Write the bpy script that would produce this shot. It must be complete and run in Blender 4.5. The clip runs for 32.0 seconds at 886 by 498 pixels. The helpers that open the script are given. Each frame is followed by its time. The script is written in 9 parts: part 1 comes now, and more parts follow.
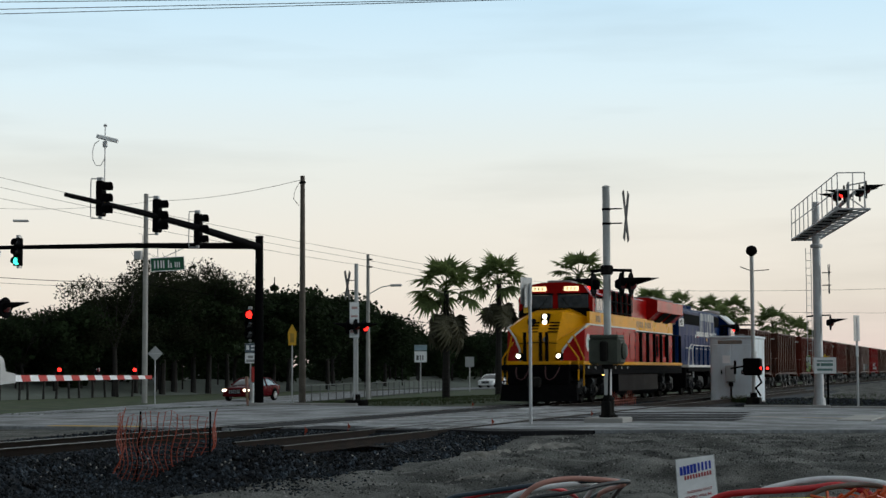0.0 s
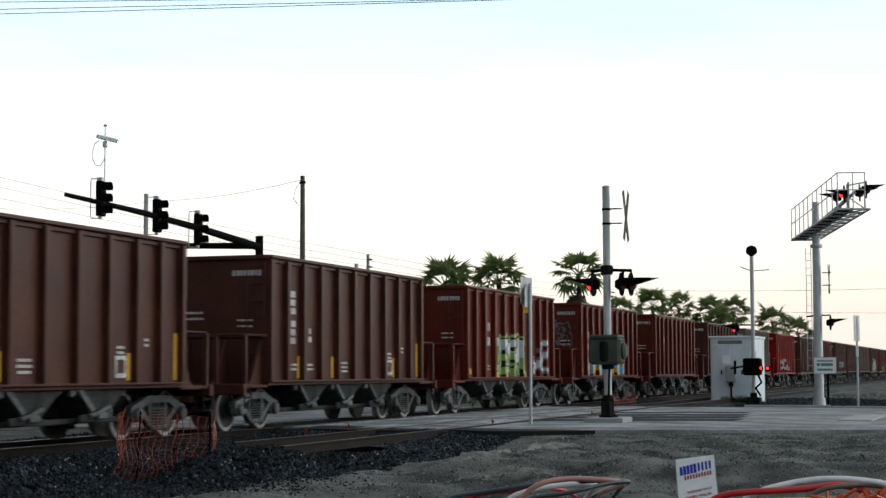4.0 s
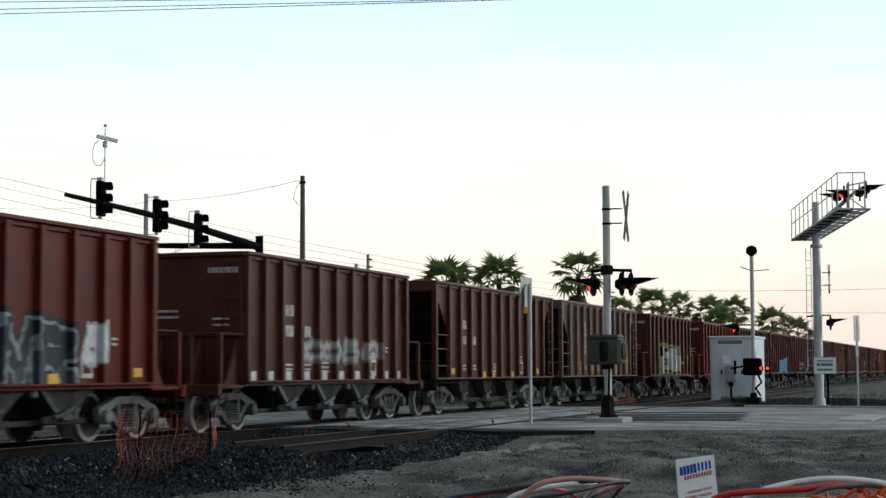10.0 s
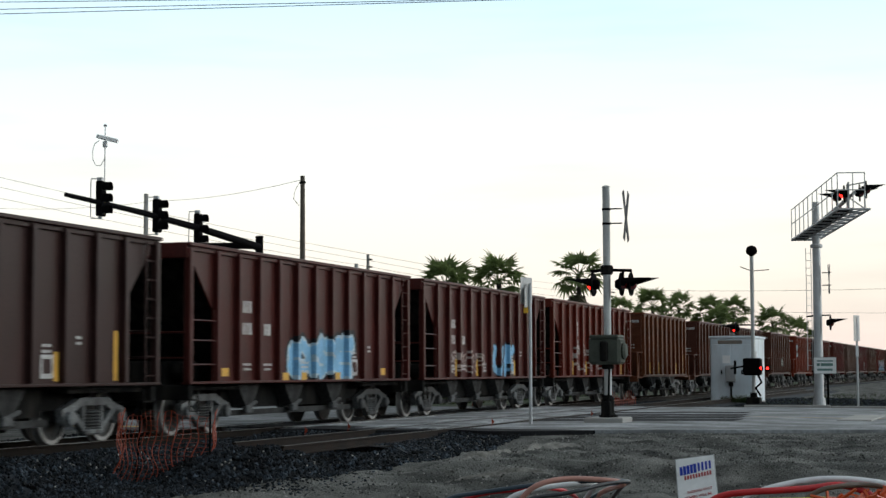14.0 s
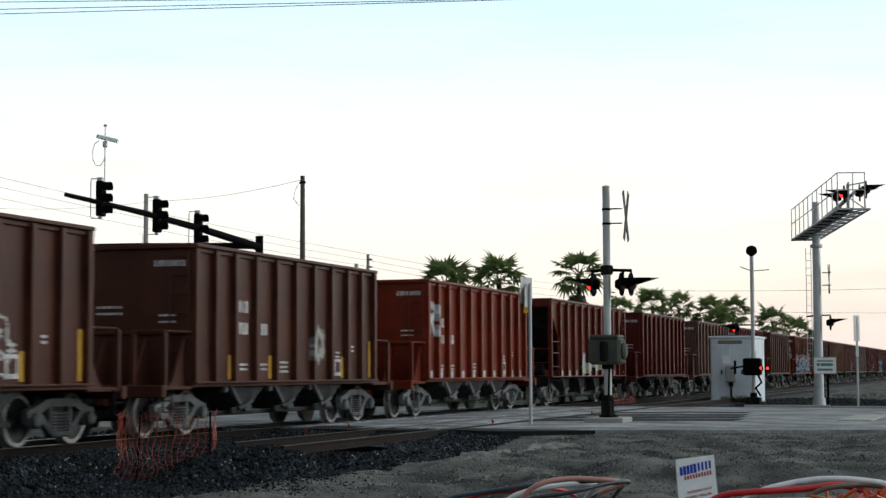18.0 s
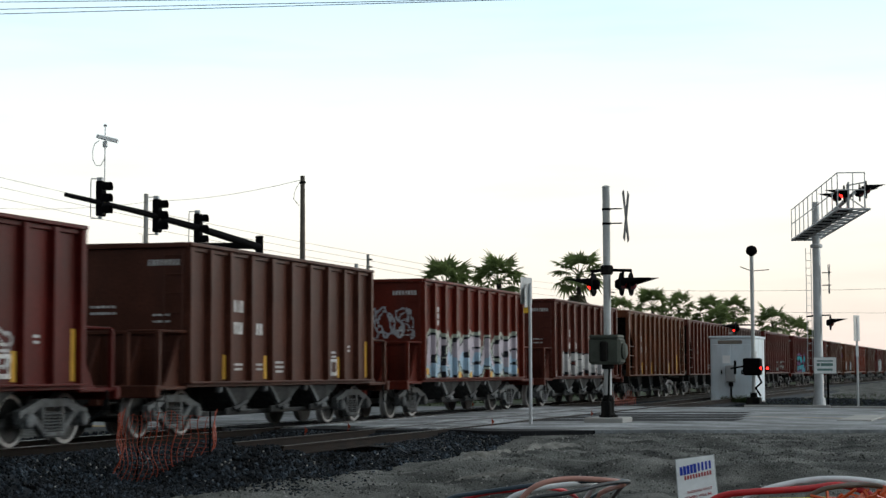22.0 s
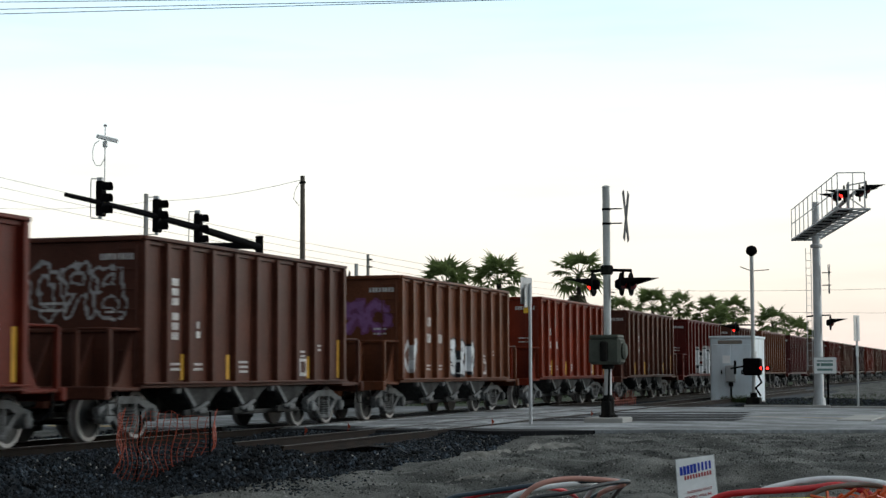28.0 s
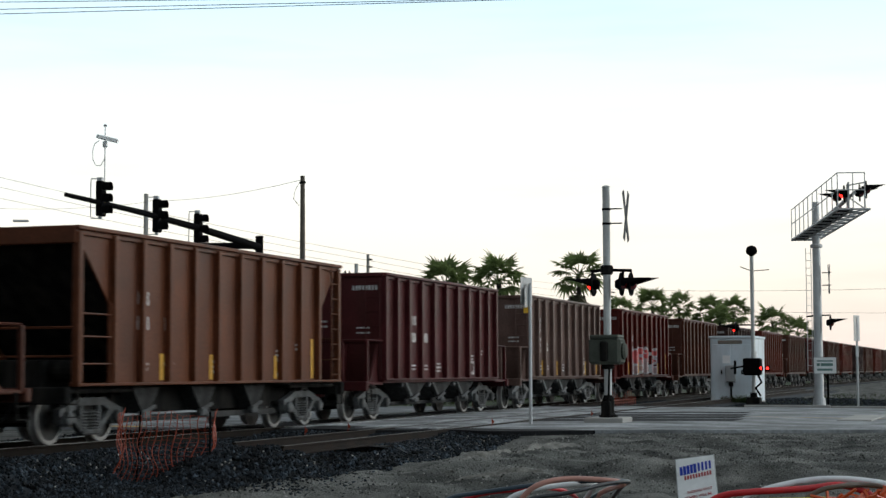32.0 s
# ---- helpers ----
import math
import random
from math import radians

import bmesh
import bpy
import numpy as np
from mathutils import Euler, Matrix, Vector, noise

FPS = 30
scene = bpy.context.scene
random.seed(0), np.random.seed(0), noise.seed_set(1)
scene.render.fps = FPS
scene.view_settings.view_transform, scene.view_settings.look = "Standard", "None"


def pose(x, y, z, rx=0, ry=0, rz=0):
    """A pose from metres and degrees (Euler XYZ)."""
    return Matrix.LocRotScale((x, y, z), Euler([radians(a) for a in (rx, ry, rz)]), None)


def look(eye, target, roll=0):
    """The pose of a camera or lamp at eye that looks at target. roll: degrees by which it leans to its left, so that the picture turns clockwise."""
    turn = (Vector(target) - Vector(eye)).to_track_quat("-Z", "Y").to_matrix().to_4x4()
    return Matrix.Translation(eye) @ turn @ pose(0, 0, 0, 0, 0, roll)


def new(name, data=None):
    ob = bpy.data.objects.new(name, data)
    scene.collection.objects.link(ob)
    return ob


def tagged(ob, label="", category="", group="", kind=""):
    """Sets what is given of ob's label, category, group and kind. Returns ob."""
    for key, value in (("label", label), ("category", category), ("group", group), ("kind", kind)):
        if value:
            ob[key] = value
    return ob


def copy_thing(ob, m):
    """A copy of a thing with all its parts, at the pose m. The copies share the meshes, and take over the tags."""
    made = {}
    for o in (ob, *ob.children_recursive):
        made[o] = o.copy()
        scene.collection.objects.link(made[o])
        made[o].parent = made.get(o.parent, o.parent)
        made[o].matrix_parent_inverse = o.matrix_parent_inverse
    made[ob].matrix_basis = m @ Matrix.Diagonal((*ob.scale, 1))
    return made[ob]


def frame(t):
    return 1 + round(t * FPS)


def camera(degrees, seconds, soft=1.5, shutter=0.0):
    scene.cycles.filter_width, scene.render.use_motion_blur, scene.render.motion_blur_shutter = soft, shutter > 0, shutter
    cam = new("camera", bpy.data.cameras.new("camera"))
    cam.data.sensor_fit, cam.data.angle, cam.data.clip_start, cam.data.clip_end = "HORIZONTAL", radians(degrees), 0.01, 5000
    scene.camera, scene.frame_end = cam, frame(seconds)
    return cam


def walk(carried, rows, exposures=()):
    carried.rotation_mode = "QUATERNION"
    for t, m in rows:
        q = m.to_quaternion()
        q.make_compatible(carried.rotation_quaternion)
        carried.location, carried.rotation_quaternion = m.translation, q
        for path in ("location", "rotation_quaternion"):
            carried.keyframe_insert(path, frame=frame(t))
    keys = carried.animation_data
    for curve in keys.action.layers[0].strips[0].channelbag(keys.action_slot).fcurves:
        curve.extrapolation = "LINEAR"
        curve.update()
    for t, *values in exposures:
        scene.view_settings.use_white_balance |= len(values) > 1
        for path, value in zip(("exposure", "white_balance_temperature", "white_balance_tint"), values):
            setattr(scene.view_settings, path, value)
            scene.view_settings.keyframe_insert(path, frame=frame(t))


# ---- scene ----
# World: X runs roughly along the railway, Y across it away from the camera, z = 0 at the rail tops.
CLIP = 32.0
SPEED = 21.6
cam = camera(29.1, CLIP, soft=1.45, shutter=0.2)
EYE = Vector((0.0, -17.65, 1.266))
AIM = EYE + Vector((math.cos(radians(18.985)) * math.cos(radians(4.097)), math.sin(radians(18.985)) * math.cos(radians(4.097)), math.sin(radians(4.097))))
walk(cam, [(0.0, look(EYE, AIM, -0.226)), (CLIP, look(EYE, AIM, -0.226))],
     exposures=[(0.0, 0.02), (1.0, 0.08), (1.6, 0.16), (2.2, 0.42), (3.2, 0.54), (4.5, 0.46), (6.0, 0.38), (16.0, 0.4), (32.0, 0.44)])

# The main line: s along it from the point beside the viewer, o across it from its centre.
LINE = Matrix.Translation((0.0, EYE.y, 0.0)) @ Matrix.Rotation(radians(0.70), 4, "Z") @ Matrix.Translation((0.0, 16.8, 0.0))

# ---- sky and light ----
world = bpy.data.worlds.new("world")
scene.world = world
world.use_nodes = True
wn, wl = world.node_tree.nodes, world.node_tree.links
wn.clear()
w_out = wn.new("ShaderNodeOutputWorld")
w_bg = wn.new("ShaderNodeBackground")
w_sky = wn.new("ShaderNodeTexSky")
w_sky.sky_type, w_sky.sun_disc = "NISHITA", False
w_sky.sun_elevation, w_sky.sun_rotation = radians(1.5), radians(160)
w_sky.air_density, w_sky.dust_density, w_sky.ozone_density = 1.0, 1.5, 1.5
w_tc = wn.new("ShaderNodeTexCoord")
w_sep = wn.new("ShaderNodeSeparateXYZ")
w_ramp = wn.new("ShaderNodeValToRGB")
w_ramp.color_ramp.elements[0].position, w_ramp.color_ramp.elements[0].color = 0.0, (0.78, 0.62, 0.57, 1)
w_ramp.color_ramp.elements[1].position, w_ramp.color_ramp.elements[1].color = 1.0, (0.31, 0.335, 0.35, 1)
for pos, col in ((0.022, (0.79, 0.685, 0.61)), (0.045, (0.83, 0.765, 0.665)), (0.08, (0.85, 0.815, 0.73)), (0.12, (0.81, 0.84, 0.795)), (0.165, (0.72, 0.87, 0.93)), (0.22, (0.58, 0.80, 0.95)), (0.34, (0.5, 0.61, 0.66)), (0.52, (0.43, 0.47, 0.49))):
    w_ramp.color_ramp.elements.new(pos).color = (*col, 1)
wl.new(w_tc.outputs["Generated"], w_sep.inputs[0])
wl.new(w_sep.outputs["Z"], w_ramp.inputs[0])
w_add = wn.new("ShaderNodeMix")
w_add.data_type, w_add.blend_type = "RGBA", "ADD"
w_add.inputs["Factor"].default_value = 0.006
wl.new(w_ramp.outputs[0], w_add.inputs["A"])
wl.new(w_sky.outputs[0], w_add.inputs["B"])
# the afterglow lies to the right of the view; the sky behind is dimmer
w_dot = wn.new("ShaderNodeVectorMath")
w_dot.operation = "DOT_PRODUCT"
w_dot.inputs[1].default_value = (0.6, -0.8, 0.0)
wl.new(w_tc.outputs["Generated"], w_dot.inputs[0])
w_glow = wn.new("ShaderNodeValToRGB")
w_glow.color_ramp.elements[0].position, w_glow.color_ramp.elements[0].color = 0.0, (0.2, 0.205, 0.215, 1)
w_glow.color_ramp.elements[1].position, w_glow.color_ramp.elements[1].color = 1.0, (1.5, 1.45, 1.4, 1)
for pos, v in ((0.25, 0.24), (0.42, 0.33), (0.5, 0.46), (0.53, 0.5), (0.78, 0.5), (0.9, 1.0)):
    w_glow.color_ramp.elements.new(pos).color = (v, v, v, 1)
w_half = wn.new("ShaderNodeMath")
w_half.operation = "MULTIPLY_ADD"
w_half.inputs[1].default_value, w_half.inputs[2].default_value = 0.5, 0.5
wl.new(w_dot.outputs["Value"], w_half.inputs[0])
wl.new(w_half.outputs[0], w_glow.inputs[0])
w_dim = wn.new("ShaderNodeMix")
w_dim.data_type, w_dim.blend_type = "RGBA", "MULTIPLY"
w_dim.inputs["Factor"].default_value = 1.0
# thin streaks of high cloud
w_map, w_noise, w_mr = wn.new("ShaderNodeMapping"), wn.new("ShaderNodeTexNoise"), wn.new("ShaderNodeMapRange")
w_map.inputs["Scale"].default_value = (3.0, 3.0, 26.0)
w_noise.inputs["Scale"].default_value, w_noise.inputs["Detail"].default_value = 1.6, 4
w_mr.inputs["From Min"].default_value, w_mr.inputs["From Max"].default_value = 0.5, 0.75
w_mr.inputs["To Min"].default_value, w_mr.inputs["To Max"].default_value = 1.0, 0.9
w_thin = wn.new("ShaderNodeVectorMath")
w_thin.operation = "SCALE"
wl.new(w_tc.outputs["Generated"], w_map.inputs[0])
wl.new(w_map.outputs[0], w_noise.inputs["Vector"])
wl.new(w_noise.outputs["Fac"], w_mr.inputs[0])
wl.new(w_add.outputs["Result"], w_thin.inputs[0])
wl.new(w_mr.outputs[0], w_thin.inputs["Scale"])
wl.new(w_thin.outputs[0], w_dim.inputs["A"])
wl.new(w_glow.outputs[0], w_dim.inputs["B"])
wl.new(w_dim.outputs["Result"], w_bg.inputs[0])
w_bg.inputs[1].default_value = 2.0
wl.new(w_bg.outputs[0], w_out.inputs[0])

sun = new("sun", bpy.data.lights.new("sun", "SUN"))
sun.data.energy, sun.data.angle, sun.data.color = 0.42, radians(30), (1.0, 0.88, 0.78)
sun.matrix_world = look((38, -52, 15), (0, 0, 0))

# ---- mesh and material helpers ----
class Geo:
    """Plain vertex and face lists, to which shapes are added."""

    def __init__(self):
        self.v, self.f = [], []

    def add(self, verts, faces, m=None):
        n = len(self.v)
        self.v += [tuple(m @ Vector(q)) for q in verts] if m else [tuple(q) for q in verts]
        self.f += [tuple(n + i for i in f) for f in faces]
        return self

    def box(self, x0, x1, y0, y1, z0, z1, m=None):
        return self.add([(x0, y0, z0), (x1, y0, z0), (x1, y1, z0), (x0, y1, z0), (x0, y0, z1), (x1, y0, z1), (x1, y1, z1), (x0, y1, z1)],
                        [(3, 2, 1, 0), (4, 5, 6, 7), (0, 1, 5, 4), (1, 2, 6, 5), (2, 3, 7, 6), (3, 0, 4, 7)], m)

    def cbox(self, x0, x1, y0, y1, z0, z1, b=0.02, m=None):
        """A box with chamfered edges."""
        v, idx = [], {}
        xs, ys, zs = (x0, x1), (y0, y1), (z0, z1)
        for i in (0, 1):
            for j in (0, 1):
                for k in (0, 1):
                    dx, dy, dz = (b, -b)[i], (b, -b)[j], (b, -b)[k]
                    idx[i, j, k] = len(v)
                    v += [(xs[i], ys[j] + dy, zs[k] + dz), (xs[i] + dx, ys[j], zs[k] + dz), (xs[i] + dx, ys[j] + dy, zs[k])]
        f = []
        g = lambda i, j, k, a: idx[i, j, k] + a
        for i in (0, 1):
            q = [g(i, 0, 0, 0), g(i, 1, 0, 0), g(i, 1, 1, 0), g(i, 0, 1, 0)]
            f.append(q if i else q[::-1])
            q = [g(0, i, 0, 1), g(0, i, 1, 1), g(1, i, 1, 1), g(1, i, 0, 1)]
            f.append(q if i else q[::-1])
            q = [g(0, 0, i, 2), g(1, 0, i, 2), g(1, 1, i, 2), g(0, 1, i, 2)]
            f.append(q if i else q[::-1])
        for i in (0, 1):
            for j in (0, 1):
                f.append([g(i, j, 0, 0), g(i, j, 1, 0), g(i, j, 1, 1), g(i, j, 0, 1)])
                f.append([g(i, 0, j, 0), g(i, 1, j, 0), g(i, 1, j, 2), g(i, 0, j, 2)])
                f.append([g(0, i, j, 1), g(1, i, j, 1), g(1, i, j, 2), g(0, i, j, 2)])
                for k in (0, 1):
                    f.append([g(i, j, k, 0), g(i, j, k, 1), g(i, j, k, 2)])
        return self.add(v, f, m)

    def tube(self, pts, r, n=8, r1=None, cap=True):
        """A round bar along points, with radius r tapering to r1."""
        pts = [Vector(q) for q in pts]
        r1 = r if r1 is None else r1
        rings = []
        for i, q in enumerate(pts):
            d = (pts[min(i + 1, len(pts) - 1)] - pts[max(i - 1, 0)]).normalized()
            a = d.orthogonal().normalized() if i == 0 else (a - d * a.dot(d)).normalized()
            b = d.cross(a)
            rr = r + (r1 - r) * i / max(1, len(pts) - 1)
            rings.append([q + (a * math.cos(t) + b * math.sin(t)) * rr for t in (math.tau * k / n for k in range(n))])
        faces = [(i * n + k, i * n + (k + 1) % n, (i + 1) * n + (k + 1) % n, (i + 1) * n + k) for i in range(len(pts) - 1) for k in range(n)]
        if cap:
            faces += [tuple(range(n))[::-1], tuple((len(pts) - 1) * n + k for k in range(n))]
        return self.add([v for ring in rings for v in ring], faces)

    def lathe(self, prof, n=16, m=None):
        """A turned shape round z from (radius, z) pairs."""
        v = [(r * math.cos(math.tau * k / n), r * math.sin(math.tau * k / n), z) for r, z in prof for k in range(n)]
        f = [(i * n + k, i * n + (k + 1) % n, (i + 1) * n + (k + 1) % n, (i + 1) * n + k) for i in range(len(prof) - 1) for k in range(n)]
        return self.add(v, f + [tuple(range(n))[::-1], tuple((len(prof) - 1) * n + k for k in range(n))], m)

    def prism(self, poly, a, b, axis="y", m=None):
        """A polygon pushed from a to b along an axis; poly lists the other two coordinates in xyz order."""
        put = {"y": lambda u, w, t: (u, t, w), "x": lambda u, w, t: (t, u, w), "z": lambda u, w, t: (u, w, t)}[axis]
        n = len(poly)
        v = [put(u, w, a) for u, w in poly] + [put(u, w, b) for u, w in poly]
        f = [(i, (i + 1) % n, n + (i + 1) % n, n + i) for i in range(n)] + [tuple(range(n))[::-1], tuple(range(n, 2 * n))]
        return self.add(v, f, m)

    def quad(self, a, b, c, d):
        return self.add([a, b, c, d], [(0, 1, 2, 3)])

    def mesh(self, name, material, smooth=False):
        me = bpy.data.meshes.new(name)
        me.from_pydata(self.v, [], self.f)
        bm = bmesh.new()
        bm.from_mesh(me)
        if len(self.f) < 20000:
            bmesh.ops.recalc_face_normals(bm, faces=bm.faces)
        bm.to_mesh(me)
        bm.free()
        if smooth:
            me.polygons.foreach_set("use_smooth", [True] * len(me.polygons))
            me.set_sharp_from_angle(angle=radians(40))
        for mt in material if isinstance(material, (list, tuple)) else (material,):
            me.materials.append(mt)
        return me


def part(name, geo, material, parent, label="", smooth=False):
    """One mesh object under a thing or a part."""
    me = geo if isinstance(geo, bpy.types.Mesh) else geo.mesh(name, material, smooth)
    ob = new(name, me)
    ob.parent = parent
    if label:
        ob["label"] = label
    return ob


def thing(name, m, label, category, group="", kind=""):
    ob = new(name)
    ob.empty_display_size = 0.2
    ob.matrix_basis = m
    return tagged(ob, label, category, group, kind)


def solid(name, geo, material, label, category="", kind="", smooth=False, group=""):
    """A thing or piece of the setting that is one mesh."""
    return tagged(new(name, geo.mesh(name, material, smooth)), label, category, group, kind)


def surf(name, color, rough=0.7, metal=0.0, var=0.25, scale=4.0, fine=60.0, bump=0.1, dist=0.01, dirt=None, dirt_amt=0.4, tint=False, spec=0.5, rand=0.0, island=0.0):
    """A surface with stains at one scale and grain at another. tint: the colour comes from the object."""
    mt = bpy.data.materials.new(name)
    mt.use_nodes = True
    n, l = mt.node_tree.nodes, mt.node_tree.links
    bs = n["Principled BSDF"]
    tc = n.new("ShaderNodeTexCoord")
    big, small = n.new("ShaderNodeTexNoise"), n.new("ShaderNodeTexNoise")
    big.inputs["Scale"].default_value, big.inputs["Detail"].default_value = scale, 5
    small.inputs["Scale"].default_value, small.inputs["Detail"].default_value = fine, 3
    for t in (big, small):
        l.new(tc.outputs["Object"], t.inputs["Vector"])
    base = n.new("ShaderNodeRGB")
    base.outputs[0].default_value = (*color, 1)
    src = base.outputs[0]
    if tint:
        oi = n.new("ShaderNodeObjectInfo")
        src = oi.outputs["Color"]
    if rand:
        oi2 = n.new("ShaderNodeObjectInfo")
        hv = n.new("ShaderNodeHueSaturation")
        mr = n.new("ShaderNodeMapRange")
        mr.inputs["To Min"].default_value, mr.inputs["To Max"].default_value = 1 - rand, 1 + rand
        l.new(oi2.outputs["Random"], mr.inputs[0])
        l.new(mr.outputs[0], hv.inputs["Value"])
        l.new(src, hv.inputs["Color"])
        src = hv.outputs[0]
    if island:
        gi = n.new("ShaderNodeNewGeometry")
        hv2, mr2 = n.new("ShaderNodeHueSaturation"), n.new("ShaderNodeMapRange")
        mr2.inputs["To Min"].default_value, mr2.inputs["To Max"].default_value = 1 - island * 0.7, 1 + island * 1.6
        pw = n.new("ShaderNodeMath")
        pw.operation, pw.inputs[1].default_value = "POWER", 3.0
        l.new(gi.outputs["Random Per Island"], pw.inputs[0])
        l.new(pw.outputs[0], mr2.inputs[0])
        l.new(mr2.outputs[0], hv2.inputs["Value"])
        l.new(src, hv2.inputs["Color"])
        src = hv2.outputs[0]
    m1 = n.new("ShaderNodeMapRange")
    m1.inputs["From Min"].default_value, m1.inputs["From Max"].default_value = 0.3, 0.7
    m1.inputs["To Min"].default_value, m1.inputs["To Max"].default_value = 1 - var, 1 + var
    l.new(big.outputs["Fac"], m1.inputs[0])
    m2 = n.new("ShaderNodeMapRange")
    m2.inputs["From Min"].default_value, m2.inputs["From Max"].default_value = 0.3, 0.7
    m2.inputs["To Min"].default_value, m2.inputs["To Max"].default_value = 1 - var * 0.6, 1 + var * 0.6
    l.new(small.outputs["Fac"], m2.inputs[0])
    mul = n.new("ShaderNodeMath")
    mul.operation = "MULTIPLY"
    l.new(m1.outputs[0], mul.inputs[0])
    l.new(m2.outputs[0], mul.inputs[1])
    vm = n.new("ShaderNodeVectorMath")
    vm.operation = "SCALE"
    l.new(src, vm.inputs[0])
    l.new(mul.outputs[0], vm.inputs["Scale"])
    out = vm.outputs[0]
    if dirt:
        dn = n.new("ShaderNodeTexNoise")
        dn.inputs["Scale"].default_value, dn.inputs["Detail"].default_value = scale * 0.6, 6
        mp = n.new("ShaderNodeMapping")
        mp.inputs["Scale"].default_value = (1.8, 1.8, 0.35)
        l.new(tc.outputs["Object"], mp.inputs[0])
        l.new(mp.outputs[0], dn.inputs["Vector"])
        dm = n.new("ShaderNodeMapRange")
        dm.inputs["From Min"].default_value, dm.inputs["From Max"].default_value = 0.45, 0.7
        dm.inputs["To Max"].default_value = dirt_amt
        l.new(dn.outputs["Fac"], dm.inputs[0])
        mx = n.new("ShaderNodeMix")
        mx.data_type = "RGBA"
        l.new(dm.outputs[0], mx.inputs["Factor"])
        l.new(out, mx.inputs["A"])
        mx.inputs["B"].default_value = (*dirt, 1)
        out = mx.outputs["Result"]
    l.new(out, bs.inputs["Base Color"])
    bs.inputs["Metallic"].default_value = metal
    bs.inputs["Specular IOR Level"].default_value = spec
    rr = n.new("ShaderNodeMapRange")
    rr.inputs["To Min"].default_value, rr.inputs["To Max"].default_value = max(0.03, rough - 0.12), min(1, rough + 0.12)
    l.new(big.outputs["Fac"], rr.inputs[0])
    l.new(rr.outputs[0], bs.inputs["Roughness"])
    if bump:
        bp = n.new("ShaderNodeBump")
        bp.inputs["Strength"].default_value, bp.inputs["Distance"].default_value = bump, dist
        l.new(small.outputs["Fac"], bp.inputs["Height"])
        l.new(bp.outputs[0], bs.inputs["Normal"])
    return mt


def thin_leaf(mt, share):
    """Lets part of the light pass through a leaf."""
    n, l = mt.node_tree.nodes, mt.node_tree.links
    bs, mix, tr = n["Principled BSDF"], n.new("ShaderNodeMixShader"), n.new("ShaderNodeBsdfTranslucent")
    l.new(bs.inputs["Base Color"].links[0].from_socket, tr.inputs["Color"])
    mix.inputs[0].default_value = share
    l.new(bs.outputs[0], mix.inputs[1])
    l.new(tr.outputs[0], mix.inputs[2])
    l.new(mix.outputs[0], n["Material Output"].inputs["Surface"])


def glow(name, color, strength):
    mt = bpy.data.materials.new(name)
    mt.use_nodes = True
    bs = mt.node_tree.nodes["Principled BSDF"]
    bs.inputs["Base Color"].default_value = (*[min(1, c) for c in color], 1)
    bs.inputs["Emission Color"].default_value = (*color, 1)
    bs.inputs["Emission Strength"].default_value = strength
    return mt


def glassy(name, color, rough=0.08):
    mt = bpy.data.materials.new(name)
    mt.use_nodes = True
    bs = mt.node_tree.nodes["Principled BSDF"]
    bs.inputs["Base Color"].default_value = (*color, 1)
    bs.inputs["Roughness"].default_value = rough
    bs.inputs["Coat Weight"].default_value = 0.6
    return mt


def child(ob, m):
    """Place a part in its parent's space."""
    ob.matrix_basis = m
    return ob


# ---- materials ----
DIRT = surf("dirt", (0.084, 0.086, 0.08), 0.95, var=0.75, scale=0.9, fine=34, bump=1.0, dist=0.06, dirt=(0.27, 0.268, 0.25), dirt_amt=0.7, spec=0.1)
GRASS = surf("grass_ground", (0.032, 0.056, 0.014), 0.95, var=0.4, scale=0.7, fine=9, bump=0.3, dist=0.04, dirt=(0.12, 0.1, 0.06), dirt_amt=0.5)
ASPHALT = surf("worn_asphalt", (0.265, 0.275, 0.285), 0.9, spec=0.2, var=0.45, scale=0.55, fine=9, bump=0.25, dirt=(0.07, 0.069, 0.066), dirt_amt=0.85)
TAR = surf("fresh_asphalt", (0.022, 0.022, 0.024), 0.95, spec=0.1, var=0.25, scale=0.8, fine=30, bump=0.2)
CONCRETE = surf("concrete", (0.36, 0.35, 0.33), 0.9, var=0.18, scale=1.2, fine=40, bump=0.1, dirt=(0.2, 0.19, 0.17))
PAINT_W = surf("road_paint_white", (0.6, 0.6, 0.58), 0.8, var=0.25, scale=3, fine=30, bump=0.05, dirt=(0.25, 0.25, 0.25), dirt_amt=0.7)
PAINT_Y = surf("road_paint_yellow", (0.6, 0.36, 0.04), 0.8, var=0.2, scale=2, fine=30, bump=0.05)
STONE = surf("ballast_stone", (0.017, 0.022, 0.028), 0.85, island=1.0, var=0.8, scale=2, fine=16, spec=0.2, bump=0.3)
RAILSTEEL = surf("rail_side_rust", (0.012, 0.0085, 0.0065), 0.85, metal=0.1, spec=0.1, var=0.3, scale=3, fine=40)
RUSTRAIL = surf("rusty_unused_rail", (0.017, 0.0115, 0.009), 0.85, spec=0.15, var=0.4, scale=2, fine=30)
DULLRAIL = surf("dull_rail_top", (0.1, 0.095, 0.09), 0.5, metal=0.5, var=0.3, scale=4, fine=40, bump=0.0)
RAILTOP = surf("rail_top_steel", (0.3, 0.3, 0.3), 0.3, metal=1.0, var=0.1, scale=5, fine=60, bump=0.0)
SLEEPER = surf("sleeper_wood", (0.035, 0.03, 0.026), 0.95, var=0.4, scale=3, fine=30, bump=0.4)
